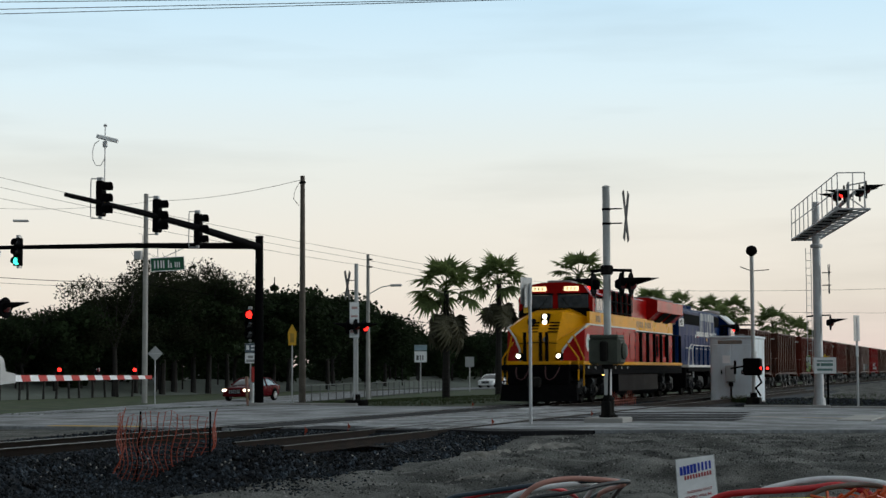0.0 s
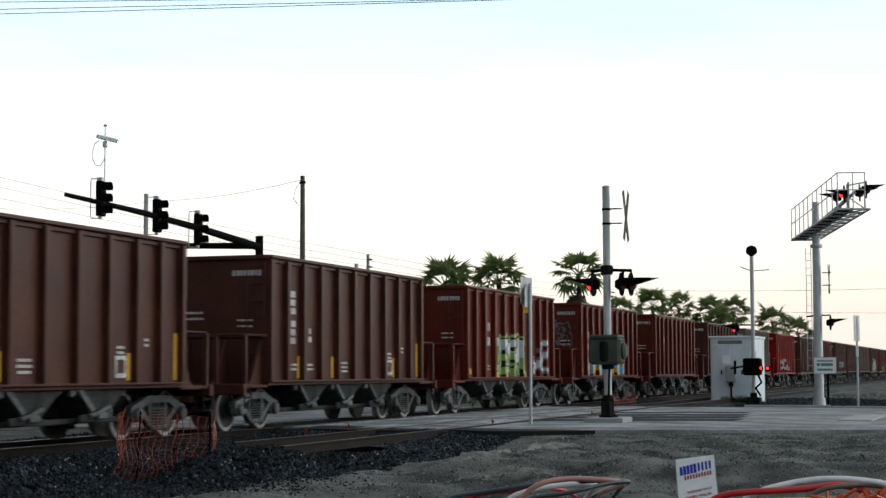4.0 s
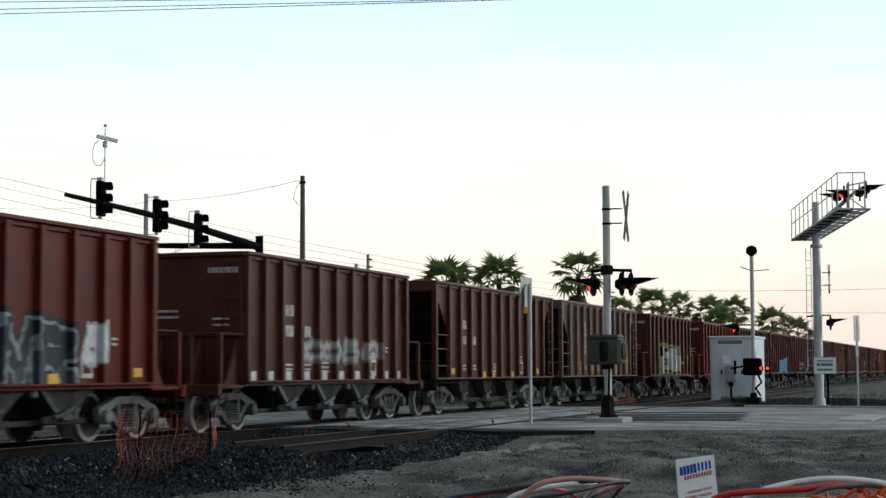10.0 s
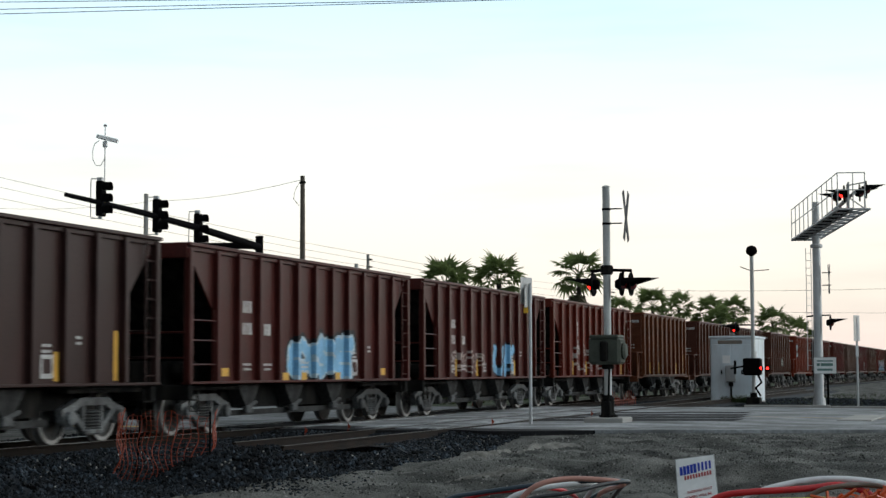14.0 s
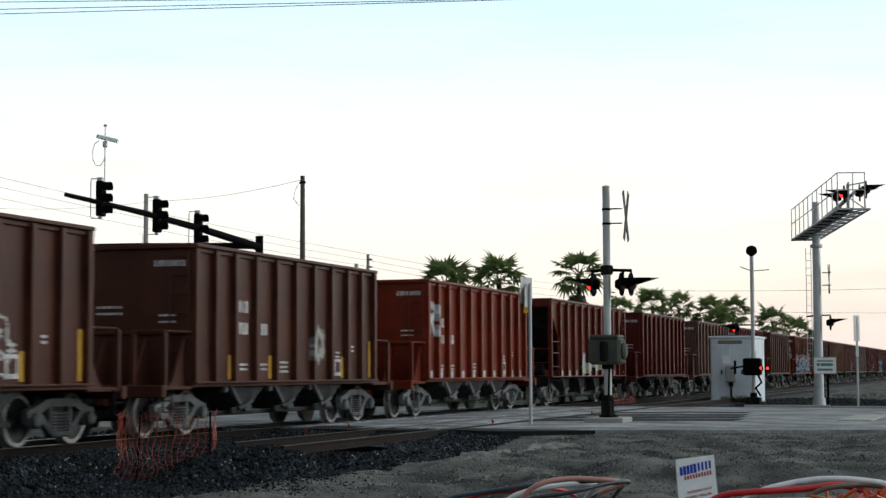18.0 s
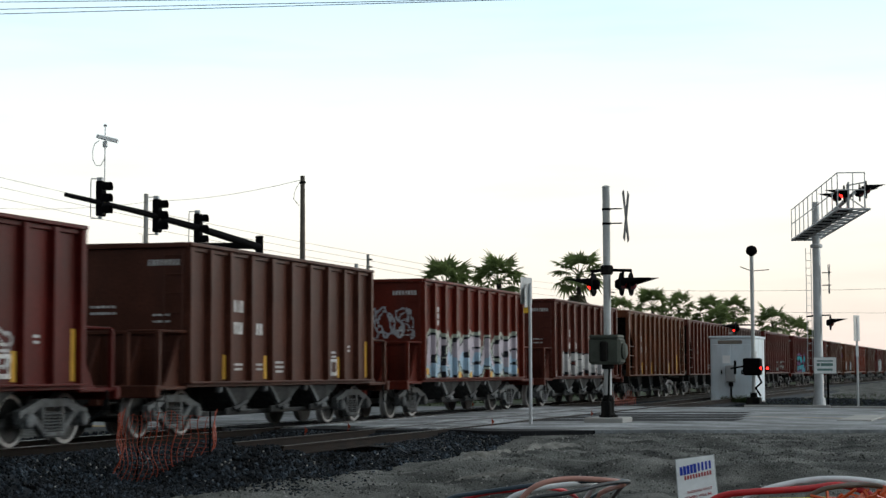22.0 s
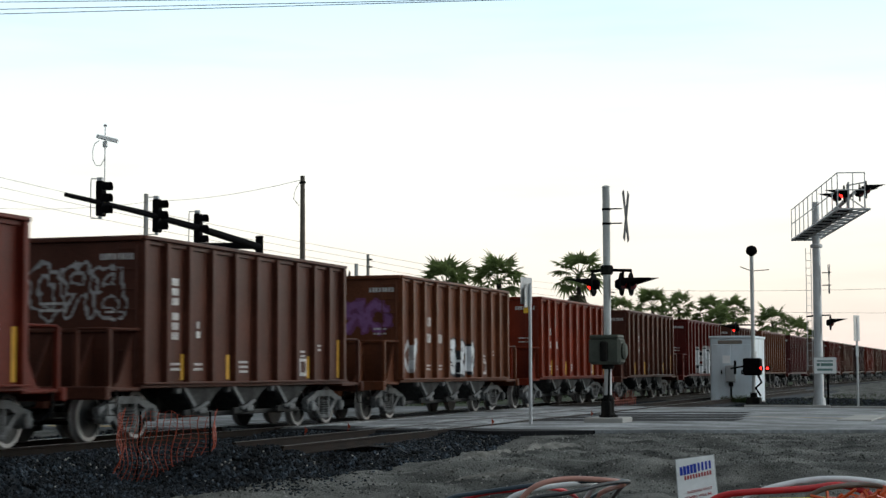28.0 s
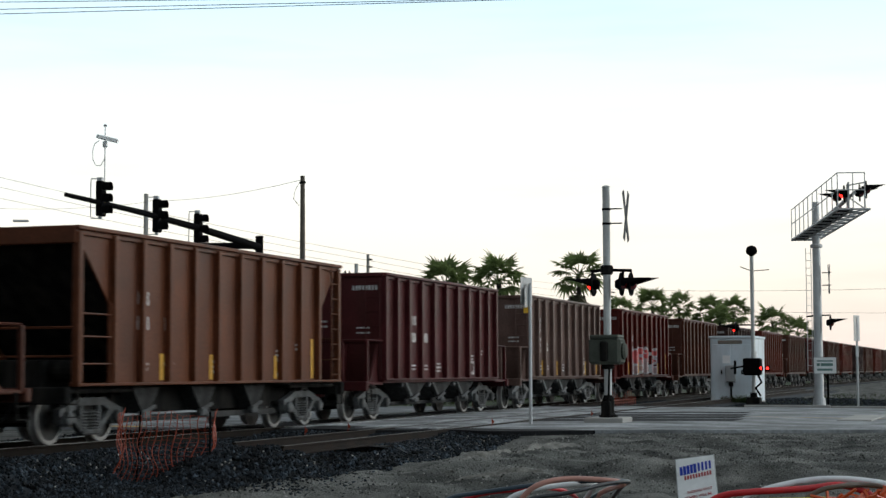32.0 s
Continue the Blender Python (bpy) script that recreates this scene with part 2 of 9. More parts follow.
GALV = surf("galvanised_steel", (0.5, 0.51, 0.52), 0.5, metal=0.4, var=0.12, scale=3, fine=30, bump=0.03, dirt=(0.3, 0.3, 0.3), dirt_amt=0.3)
SILVER = surf("silver_paint", (0.5, 0.51, 0.5), 0.6, metal=0.15, var=0.15, scale=3, fine=30, bump=0.04, dirt=(0.22, 0.21, 0.2), dirt_amt=0.4)
BLACK = surf("black_paint", (0.004, 0.004, 0.0045), 0.85, spec=0.025, var=0.2, scale=3, fine=30, bump=0.04)
# near-black steel: grime on running gear, painted shade in bays and undersides
DARKMETAL = surf("dark_grime_and_shade_steel", (0.009, 0.0088, 0.0085), 0.85, spec=0.05, metal=0.0, var=0.4, scale=3, fine=30, bump=0.15, dirt=(0.045, 0.04, 0.035), dirt_amt=0.5)
WOODPOLE = surf("weathered_pole_wood", (0.1, 0.085, 0.07), 0.9, var=0.3, scale=2, fine=25, bump=0.3)
WHITE = surf("white_sign_face", (0.86, 0.87, 0.87), 0.6, var=0.06, scale=3, fine=20, bump=0.0)
SIGNBACK = surf("aluminium_sign_back", (0.38, 0.39, 0.39), 0.5, metal=0.5, var=0.1, scale=4, fine=30, bump=0.02)
# sign back with the shade of a backlit blade put into its colour
BACKLITBACK = surf("backlit_dark_sign_back", (0.06, 0.062, 0.065), 0.7, spec=0.1, var=0.2, scale=4, fine=30, bump=0.02)
REDPAINT = surf("red_paint", (0.5, 0.04, 0.03), 0.6, var=0.15, scale=4, fine=30, bump=0.02)
YELLOW = surf("yellow_paint", (0.72, 0.4, 0.02), 0.55, var=0.12, scale=2, fine=30, bump=0.02, dirt=(0.25, 0.15, 0.05), dirt_amt=0.25)
GREEN = surf("green_sign_face", (0.01, 0.1, 0.045), 0.6, var=0.08, scale=4, fine=20, bump=0.0)
BUNGALOW = surf("aluminium_cabinet", (0.66, 0.74, 0.79), 0.5, metal=0.0, var=0.08, scale=1.5, fine=25, bump=0.03, dirt=(0.35, 0.36, 0.36), dirt_amt=0.4)
ORANGE = surf("orange_mesh_plastic", (0.3, 0.04, 0.013), 0.6, var=0.15, scale=5, fine=30, bump=0.0)
BRIGHTORANGE = surf("bright_orange_plastic", (0.6, 0.085, 0.012), 0.5, var=0.15, scale=5, fine=30, bump=0.0)
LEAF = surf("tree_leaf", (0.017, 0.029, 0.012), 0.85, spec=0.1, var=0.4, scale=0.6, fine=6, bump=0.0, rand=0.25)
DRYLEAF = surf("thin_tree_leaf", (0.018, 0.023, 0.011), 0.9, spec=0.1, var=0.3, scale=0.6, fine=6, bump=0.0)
PALMLEAF = surf("palm_leaf", (0.115, 0.155, 0.055), 0.6, spec=0.3, var=0.35, scale=1.0, fine=8, bump=0.0, rand=0.25)
DEADPALM = surf("dead_palm_leaf", (0.06, 0.055, 0.03), 0.85, var=0.35, scale=1.0, fine=8, bump=0.0)
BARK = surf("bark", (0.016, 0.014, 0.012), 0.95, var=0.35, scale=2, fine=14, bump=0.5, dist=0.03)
CARPAINT = surf("weathered_car_paint", (0.2, 0.06, 0.04), 0.4, spec=0.09, var=0.28, scale=0.9, fine=18, bump=0.05, tint=True, dirt=(0.045, 0.02, 0.016), dirt_amt=0.45)
CHUTE = surf("grimy_chute_steel", (0.046, 0.0455, 0.045), 0.9, spec=0.1, var=0.5, scale=1.2, fine=12, bump=0.1, dirt=(0.02, 0.019, 0.018), dirt_amt=0.9)
DUST = surf("dusty_cast_steel", (0.088, 0.09, 0.091), 0.7, spec=0.25, rand=0.5, metal=0.0, var=0.55, scale=1.6, fine=20, bump=0.15, dirt=(0.03, 0.027, 0.025), dirt_amt=0.9)
WHEEL = surf("wheel_steel", (0.05, 0.048, 0.046), 0.7, spec=0.2, metal=0.2, var=0.25, scale=3, fine=25, bump=0.05)
RIM = surf("worn_wheel_rim", (0.26, 0.25, 0.24), 0.5, metal=0.3, spec=0.3, var=0.25, scale=3, fine=25, bump=0.03)
RED_LAMP = glow("red_lamp_lit", (1.0, 0.018, 0.012), 3.5)
RED_DIM = glassy("red_lens_dark", (0.12, 0.01, 0.01), 0.2)
GREEN_LAMP = glow("green_lamp_lit", (0.05, 0.9, 0.6), 3.0)
HEAD_LAMP = glow("headlamp_lit", (1.0, 0.86, 0.6), 4.5)
LENS_OFF = glassy("dark_lens", (0.02, 0.02, 0.022), 0.15)
WINDOW = glassy("dark_window_glass", (0.02, 0.025, 0.03), 0.06)
for leaf_mt, share in ((PALMLEAF, 0.45), (LEAF, 0.25), (DRYLEAF, 0.3), (GRASS, 0.1)):
    thin_leaf(leaf_mt, share)
PIPE = surf("dull_grey_pipe", (0.12, 0.125, 0.12), 0.7, var=0.2, scale=3, fine=30, bump=0.02)
DUSTY = surf("pale_dust", (0.19, 0.185, 0.17), 0.95, var=0.5, scale=2.5, fine=18, bump=0.6, dist=0.03, spec=0.1, dirt=(0.08, 0.077, 0.066), dirt_amt=0.9)
# meadow ground with the mist over it put into the pale colour
MEADOW = surf("pale_misty_meadow", (0.15, 0.17, 0.15), 0.95, var=0.15, scale=0.3, fine=3, bump=0.1, spec=0.1)

# ---- the setting: ground, road, tracks ----
def ease(a, b, t):
    t = max(0.0, min(1.0, (t - a) / (b - a)))
    return t * t * (3 - 2 * t)


def ground_z(x, y):
    """Height of the bare ground."""
    far = -0.12 - 0.43 * ease(9, 24, y)
    near = -0.30 - 0.16 * ease(-6, -10, y)
    near -= 0.3 * ease(30.5, 27.0, x) * ease(-7.5, -5.5, y) * (1 - ease(-2.2, -1.2, y))
    z = far if y > 0 else near
    if y <= 0 and x > 62:
        z = -0.22 - 0.25 * ease(-6, -16, y)
    road = ease(32.5, 36.0, x + 0.22 * min(0, y + 6)) * (1 - ease(61, 66, x))
    flat = -0.06 - 0.45 * ease(9, 24, y) - 0.06 * ease(-8, -16, y)
    z = z * (1 - road) + flat * road
    if x < 36.5 and y < -5:
        lump = noise.fractal((x * 0.7, y * 0.9, 0.3), 0.7, 2.1, 6) * 0.11
        lump += noise.fractal((x * 2.6, y * 3.4, 5.3), 0.6, 2.2, 4) * 0.02
        lump -= 0.32 * math.exp(-((x - 28.7) / 0.5) ** 2 - ((y + 9.87) / 0.25) ** 2)
        bank = 0.30 * ease(24.5, 27.5, x + 0.15 * (y + 12)) * ease(-7.2, -9.0, y) * (1 - ease(34, 36, x + 0.22 * min(0, y + 6)))
        z += lump * (1 - road) + bank * (1 - road)
    elif x > 62 or x < 36:
        z += noise.fractal((x * 0.2, y * 0.3, 1.3), 0.9, 2.0, 3) * 0.04 * (1 - road)
    return z - 0.05


def sheet(name, xs, ys, zf, material, label, category, kind="structure"):
    g = Geo()
    g.v = [(x, y, zf(x, y)) for x in xs for y in ys]
    n = len(ys)
    g.f = [(i * n + j, (i + 1) * n + j, (i + 1) * n + j + 1, i * n + j + 1) for i in range(len(xs) - 1) for j in range(n - 1)]
    ob = solid(name, g, material, label, category, kind, smooth=True)
    return ob


def steps(*stops):
    """Coordinates from (start, end, step) stretches."""
    out = []
    for a, b, d in stops:
        out += list(np.arange(a, b, d))
    return out + [stops[-1][1]]


sheet("ground", steps((-3000, -200, 400), (-200, 10, 15), (10, 20, 0.5), (20, 38, 0.13), (38, 70, 1.0), (70, 160, 3), (160, 400, 30), (400, 4000, 450)),
      steps((-3000, -100, 300), (-100, -20, 8), (-20, -14, 0.4), (-14, -5, 0.12), (-5, 3, 0.25), (3, 40, 1.5), (40, 120, 10), (120, 3000, 320)),
      ground_z, DIRT, "bare grey dirt ground with lumps and pale tracks", "ground")


def road_z(x, y):
    return -0.035 - 0.45 * ease(9, 24, y) - 0.06 * ease(-8, -16, y)


def near_edge(y):
    return 36.3 - 0.55 * min(0.0, y + 8)


def far_edge(y):
    return 60.5 + 0.25 * max(0.0, y - 6) + 0.3 * max(0.0, y - 12) ** 2


def slab(name, ys, x0f, x1f, zf, material, label, lift=0.0, nx=12, kind="structure"):
    """A strip of paving between two edges, with a skirt."""
    g = Geo()
    for y in ys:
        a, b = x0f(y), x1f(y)
        g.v += [(a, y, zf(a, y) + lift - 0.25)] + [(a + (b - a) * i / nx, y, zf(a + (b - a) * i / nx, y) + lift) for i in range(nx + 1)] + [(b, y, zf(b, y) + lift - 0.25)]
    n = nx + 3
    g.f = [(i * n + j, i * n + j + 1, (i + 1) * n + j + 1, (i + 1) * n + j) for i in range(len(ys) - 1) for j in range(n - 1)]
    return solid(name, g, material, label, "road", kind)


slab("road", steps((-45, -20, 5), (-20, 19, 1.0)), near_edge, far_edge, road_z, ASPHALT, "worn grey asphalt road across the railway tracks")
# the highway that runs beside the railway
def verge_y(x):
    """Near edge of the highway, which drifts away from the railway."""
    return 21.4 + 0.194 * (min(150.0, max(62.0, x)) - 84)


def ribbon(name, xs, v0, v1, nv, zf, material, label, category):
    """A strip of ground that follows the highway; v is measured across it from its near edge."""
    g = Geo()
    vs = [v0 + (v1 - v0) * i / nv for i in range(nv + 1)]
    g.v = [(x, verge_y(x) + v, zf(x, v)) for x in xs for v in vs]
    n = len(vs)
    g.f = [(i * n + j, (i + 1) * n + j, (i + 1) * n + j + 1, i * n + j + 1) for i in range(len(xs) - 1) for j in range(n - 1)]
    return solid(name, g, material, label, category, "structure", True)


hx = steps((-600, 0, 100), (0, 200, 4), (200, 900, 50))
ribbon("highway", hx, 0.0, 7.2, 8, lambda x, v: -0.506, ASPHALT, "grey asphalt highway beside the railway", "road")
ribbon("highway_line", hx, 6.6, 6.72, 1, lambda x, v: -0.5, PAINT_W, "white painted highway edge line", "road marking")
# dark fresh asphalt by the near tracks
slab("asphalt_patch", steps((-8.6, -1.4, 0.6)), lambda y: near_edge(y) - 0.6 + 0.35 * math.sin(y * 2.1), lambda y: 38.6 + 0.25 * y, road_z, TAR, "fresh black asphalt patch at the crossing", lift=0.006, nx=4)
for xa, xb in ((43.6, 45.6), (46.1, 48.2), (49.0, 50.6), (52.0, 53.4)):
    slab("asphalt_patch", steps((-10.4 + 0.12 * (xb - 45), -4.9, 0.5)), lambda y: xa - 0.3 * (y + 8) + 0.1 * math.sin(3 * y), lambda y: xb - 0.3 * (y + 8) + 0.12 * math.sin(2.3 * y), road_z, TAR, "streaky fresh black asphalt patch at the crossing", lift=0.006, nx=4)
for y0, y1 in ((-1.05, -0.78), (-0.66, 0.66), (0.78, 1.2), (-4.9, -4.7), (-4.5, -3.35), (-3.1, -2.9)):
    g = Geo()
    g.cbox(36.6, 60.2, y0, y1, -0.2, -0.012, 0.01)
    panel = solid("crossing_panel", g, TAR if y0 > -0.8 else ASPHALT, "dark rubber and asphalt crossing panel between the rails", "crossing panel", "structure")
    if y0 > -2:
        panel.matrix_basis = LINE


def stripe(x0, x1, y0, y1, material, label):
    g = Geo()
    n = max(2, int(abs(y1 - y0)))
    ys = [y0 + (y1 - y0) * i / n for i in range(n + 1)]
    g.v = [(x, y, road_z(x, y) + 0.008) for y in ys for x in (x0, x1)]
    g.f = [(2 * i, 2 * i + 1, 2 * i + 3, 2 * i + 2) for i in range(n)]
    solid("road_marking", g, material, label, "road marking", "structure")


stripe(36.4, 36.9, 2.6, 5.2, PAINT_Y, "yellow painted road end marking")
for x in (52.6,):
    stripe(x, x + 0.14, -44, -9.8, PAINT_W, "white painted lane line")
stripe(48.2, 48.32, -44, -10, PAINT_Y, "yellow painted centre line")
# concrete kerb ramp beside the thin post
g = Geo()
g.cbox(46.0, 51.0, -13.65, -12.75, -0.3, -0.045, 0.02)
solid("kerb_ramp", g, CONCRETE, "pale concrete kerb ramp slab", "kerb", "structure")
g = Geo()
for y0 in np.arange(-44, -9, 3.0):
    g.cbox(60.5, 60.72, y0, y0 + 2.98, -0.3, 0.06 - 0.06 * ease(-8, -16, y0), 0.02)
for y0 in np.arange(7, 12, 1.0):
    g.cbox(61.0 + 0.25 * (y0 - 6), 61.25 + 0.25 * (y0 - 6), y0, y0 + 0.99, -0.6, -0.42 * ease(9, 24, y0) + 0.05, 0.02)
solid("kerb", g, CONCRETE, "worn concrete kerb along the road", "kerb", "structure")

# grass verge between road, railway and highway
sheet("lawn", steps((61.5, 90, 0.8), (90, 160, 3), (160, 500, 30)), steps((3.2, 35, 0.8)), lambda x, y: ground_z(x, y) + 0.03 if x > far_edge(min(y, 19)) + 1.2 else ground_z(x, y) - 0.1, GRASS, "patchy green grass verge", "lawn")
ribbon("lawn", steps((-200, 10, 20), (10, 110, 4), (110, 600, 30)), 7.2, 32.0, 12, lambda x, v: -0.5 + 0.1 * ease(7.2, 8.5, v), GRASS, "mown green grass strip beyond the highway", "lawn")


# tracks: ballast bed, sleepers, rails
def ballast_bed(name, yc, x0, x1, half, label):
    g = Geo()
    g.v, ys = [], [yc - half - 0.9, yc - half, yc - 0.8, yc + 0.8, yc + half, yc + half + 0.9]
    zs = [-0.62, -0.2, -0.17, -0.17, -0.2, -0.62]
    xs = steps((x0, x1, 1.0)) if x1 - x0 < 200 else steps((x0, x1, 8.0))
    g.v = [(x, y, z) for x in xs for y, z in zip(ys, zs)]
    n = len(ys)
    g.f = [(i * n + j, (i + 1) * n + j, (i + 1) * n + j + 1, i * n + j + 1) for i in range(len(xs) - 1) for j in range(n - 1)]
    bed = solid(name, g, STONE, label, "ballast", "structure")
    bed.matrix_basis = LINE


ballast_bed("ballast_bed", 0.0, -400, 36.2, 1.5, "grey crushed stone railway ballast")
ballast_bed("ballast_bed", 0.0, 60.6, 700, 1.9, "grey crushed stone railway ballast")
ballast_bed("ballast_bed", -4.2, 31.0, 36.0, 1.4, "grey crushed stone railway ballast")
ballast_bed("ballast_bed", -4.2, 60.6, 120, 1.4, "grey crushed stone railway ballast")


def rail(x0, x1, y, label):
    ob = thing("rail", LINE, label, "rail", "rails", "structure")
    w = Geo()
    w.prism([(-0.07, -0.17), (0.07, -0.17), (0.07, -0.155), (0.012, -0.14), (0.012, -0.045), (0.036, -0.035), (0.036, -0.003), (-0.036, -0.003), (-0.036, -0.035), (-0.012, -0.045), (-0.012, -0.14), (-0.07, -0.155)], x0, x1, "x",
            Matrix.Translation((0, y, 0)))
    part("rail_web", w, RAILSTEEL if abs(y) < 1 else RUSTRAIL, ob)
    part("rail_head", Geo().box(x0, x1, y - 0.03, y + 0.03, -0.003, 0.0), RAILTOP if abs(y) < 1 else DULLRAIL, ob, "bright worn running surface" if abs(y) < 1 else "dull grey rail head")


for y in (-0.7525, 0.7525):
    rail(-400, 700, y, "main line steel rail with a polished top")
for y, xa in ((-3.45, 28.3), (-4.95, 27.05)):
    rail(xa, 120, y, "rusty brown steel rail of the unfinished second track")
sl = Geo().cbox(-0.115, 0.115, -1.3, 1.3, -0.32, -0.165, 0.012).mesh("sleeper", SLEEPER)
track_bed = thing("sleepers", LINE, "dark wooden sleepers under the main track", "sleepers", "", "structure")
for x in np.arange(12.0, 36.2, 0.53):
    child(part("sleeper", sl, None, track_bed), pose(x, random.uniform(-0.04, 0.04), 0, 0, 0, random.uniform(-1, 1)))
for x in np.arange(60.8, 130, 0.53):
    child(part("sleeper", sl, None, track_bed), pose(x, random.uniform(-0.04, 0.04), 0, 0, 0, random.uniform(-1, 1)))
track_bed2 = thing("sleepers", LINE, "dark wooden sleepers under the second track", "sleepers", "", "structure")
for x in np.arange(31.3, 36.0, 0.55):
    child(part("sleeper", sl, None, track_bed2), pose(x, -4.2 + random.uniform(-0.06, 0.06), 0, 0, 0, random.uniform(-2, 2)))


# pale dusty track trodden over the dirt
for track in (((25.0, -7.1, 0.35), (27.5, -6.8, 0.6), (29.0, -6.78, 0.8), (30.4, -6.75, 0.9), (31.6, -7.1, 0.5)), ((26.7, -8.75, 0.15), (27.7, -8.95, 0.35), (28.8, -8.95, 0.5), (31.3, -8.7, 0.4), (32.3, -9.3, 0.25)), ((25.0, -9.0, 0.1), (25.6, -9.6, 0.25), (26.2, -10.4, 0.1))):
    g = Geo()
    tv = []
    for (xa, ya, wa), (xb, yb, wb) in zip(track, track[1:]):
        for i in range(10):
            t = i / 10
            tv.append((xa + (xb - xa) * t, ya + (yb - ya) * t, (wa + (wb - wa) * t) * (1 + 0.35 * math.sin(5.1 * xa + 14 * t))))
    for x, y, w in tv:
        for k in range(9):
            u = -1 + k / 4
            xx, yy = x + 0.92 * u * w, y + 0.39 * u * w
            g.v.append((xx, yy, ground_z(xx, yy) + 0.022 - 0.035 * u * u))
    g.f = [(i * 9 + j, (i + 1) * 9 + j, (i + 1) * 9 + j + 1, i * 9 + j + 1) for i in range(len(tv) - 1) for j in range(8)]
    solid("dust_track", g, DUSTY, "pale dusty track worn over the dirt", "ground", "structure", True)
# ---- the train ----
TOP, SILL = 3.83, 1.06
A_LEN, TRUCK = 5.08, 4.85
RIBS_A = [-5.02, -4.12, -3.19, -2.15, -1.07, 0.0, 1.07, 2.15, 3.19, 4.12, 5.02]
RIBS_B = [-5.2 + 1.04 * i for i in range(11)]
RIBS_C = [-4.8 + 9.6 * i / 9 for i in range(10)]
RIBS = {"A": RIBS_A, "B": RIBS_B, "C": RIBS_C}


def wheelset_mesh(r=0.457):
    """Two wheels on an axle: dark plates, worn bright rims."""
    g, flat = Geo(), []
    for s in (-1, 1):
        m = Matrix.Translation((0, s * 0.7, 0)) @ Matrix.Rotation(radians(-90 * s), 4, "X")
        prof = [(0.08, -0.02), (0.1, 0.07), (0.13, 0.07), (0.17, 0.03), (r * 0.6, 0.015), (r * 0.8, 0.03), (r * 0.84, 0.068), (r * 0.98, 0.07), (r, 0.06), (r, -0.06), (r + 0.025, -0.07), (r + 0.025, -0.085), (0.1, -0.085)]
        first = len(g.f)
        g.lathe(prof, 28, m)
        flat += [1 if 6 <= (i - first) // 28 <= 10 and i - first < 28 * 12 else 0 for i in range(first, len(g.f))]
    first = len(g.f)
    g.tube([(0, -1.0, 0), (0, 1.0, 0)], 0.08, 10)
    # two lift holes mark the turn of each wheel
    for s in (-1, 1):
        g.box(r * 0.58, r * 0.7, s * 0.735, s * 0.742, -0.04, 0.04)
    flat += [0] * (len(g.f) - first)
    me = g.mesh("wheelset", (WHEEL, RIM), True)
    me.polygons.foreach_set("material_index", flat)
    return me


def sideframe_mesh(near):
    """Cast side frame: arched top bar, sloping tension members, columns, journal ends with round bearing caps."""
    g = Geo()
    s = near
    y0, y1 = (0.95, 1.09) if s > 0 else (-1.09, -0.95)
    g.prism([(-1.1, 0.5), (-1.1, 0.62), (-0.8, 0.7), (-0.45, 0.82), (0.45, 0.82), (0.8, 0.7), (1.1, 0.62), (1.1, 0.5), (0.74, 0.54), (0.42, 0.68), (-0.42, 0.68), (-0.74, 0.54)], y0, y1)
    for q in (-1, 1):
        g.prism([(q * 0.78, 0.56), (q * 0.66, 0.6), (q * 0.24, 0.28), (q * 0.3, 0.17)], y0 + 0.01, y1 - 0.01)
        g.box(min(q * 0.27, q * 0.36), max(q * 0.27, q * 0.36), y0 + 0.02, y1 - 0.02, 0.26, 0.7)
    g.cbox(-0.34, 0.34, y0 - 0.02, y1 + 0.02, 0.15, 0.25, 0.03)
    for x in (-0.89, 0.89):
        g.prism([(x - 0.17, 0.4), (x - 0.15, 0.62), (x + 0.15, 0.62), (x + 0.17, 0.4), (x + 0.12, 0.33), (x - 0.12, 0.33)], y0, y1)
        g.lathe([(0.135, 0.0), (0.135, 0.1), (0.11, 0.13), (0.05, 0.14)], 14, Matrix.Translation((x, s * 1.06, 0.457)) @ Matrix.Rotation(radians(-90 * s), 4, "X"))
    return g.mesh("side_frame", DUST)


def spring_mesh():
    prof = [(0.05, 0.24)]
    for k in range(6):
        z = 0.25 + k * 0.056
        prof += [(0.05, z), (0.078, z + 0.012), (0.078, z + 0.028), (0.05, z + 0.04)]
    return Geo().lathe(prof + [(0.05, 0.6)], 8, Matrix.Translation((0, -1.03, 0))).mesh("spring", DUST)


WS, SF, SF2, SP = wheelset_mesh(), sideframe_mesh(-1), sideframe_mesh(1), spring_mesh()
BOL = Geo().cbox(-0.2, 0.2, -1.0, 1.0, 0.44, 0.74, 0.04).cbox(-0.35, 0.35, -0.35, 0.35, 0.7, 0.86, 0.03).cbox(-0.62, -0.5, -0.75, 0.75, 0.3, 0.5, 0.03).cbox(0.5, 0.62, -0.75, 0.75, 0.3, 0.5, 0.03).mesh("bolster", DARKMETAL)
SHOE = Geo().cbox(-0.06, 0.06, -0.82, -0.62, 0.3, 0.62, 0.03).tube([(0, -0.72, 0.6), (0.22, -0.72, 0.86)], 0.03, 6).mesh("brake_shoe", DUST)


def truck(parent, x):
    t = part("truck", SF, None, parent, "dusty cast steel wheel truck")
    child(t, Matrix.Translation((x, 0, 0)))
    part("side_frame", SF2, None, t)
    part("bolster", BOL, None, t)
    for dx in (-0.17, 0.0, 0.17):
        child(part("spring", SP, None, t), Matrix.Translation((dx, 0, 0)))
    for dx in (-0.89, 0.89):
        child(part("wheelset", WS, None, t), Matrix.Translation((dx, 0, 0.457)))
    child(part("brake_shoe", SHOE, None, t), Matrix.Translation((-0.38, 0, 0)))
    child(part("brake_shoe", SHOE, None, t), pose(0.38, -1.44, 0, 0, 0, 180))
    return t


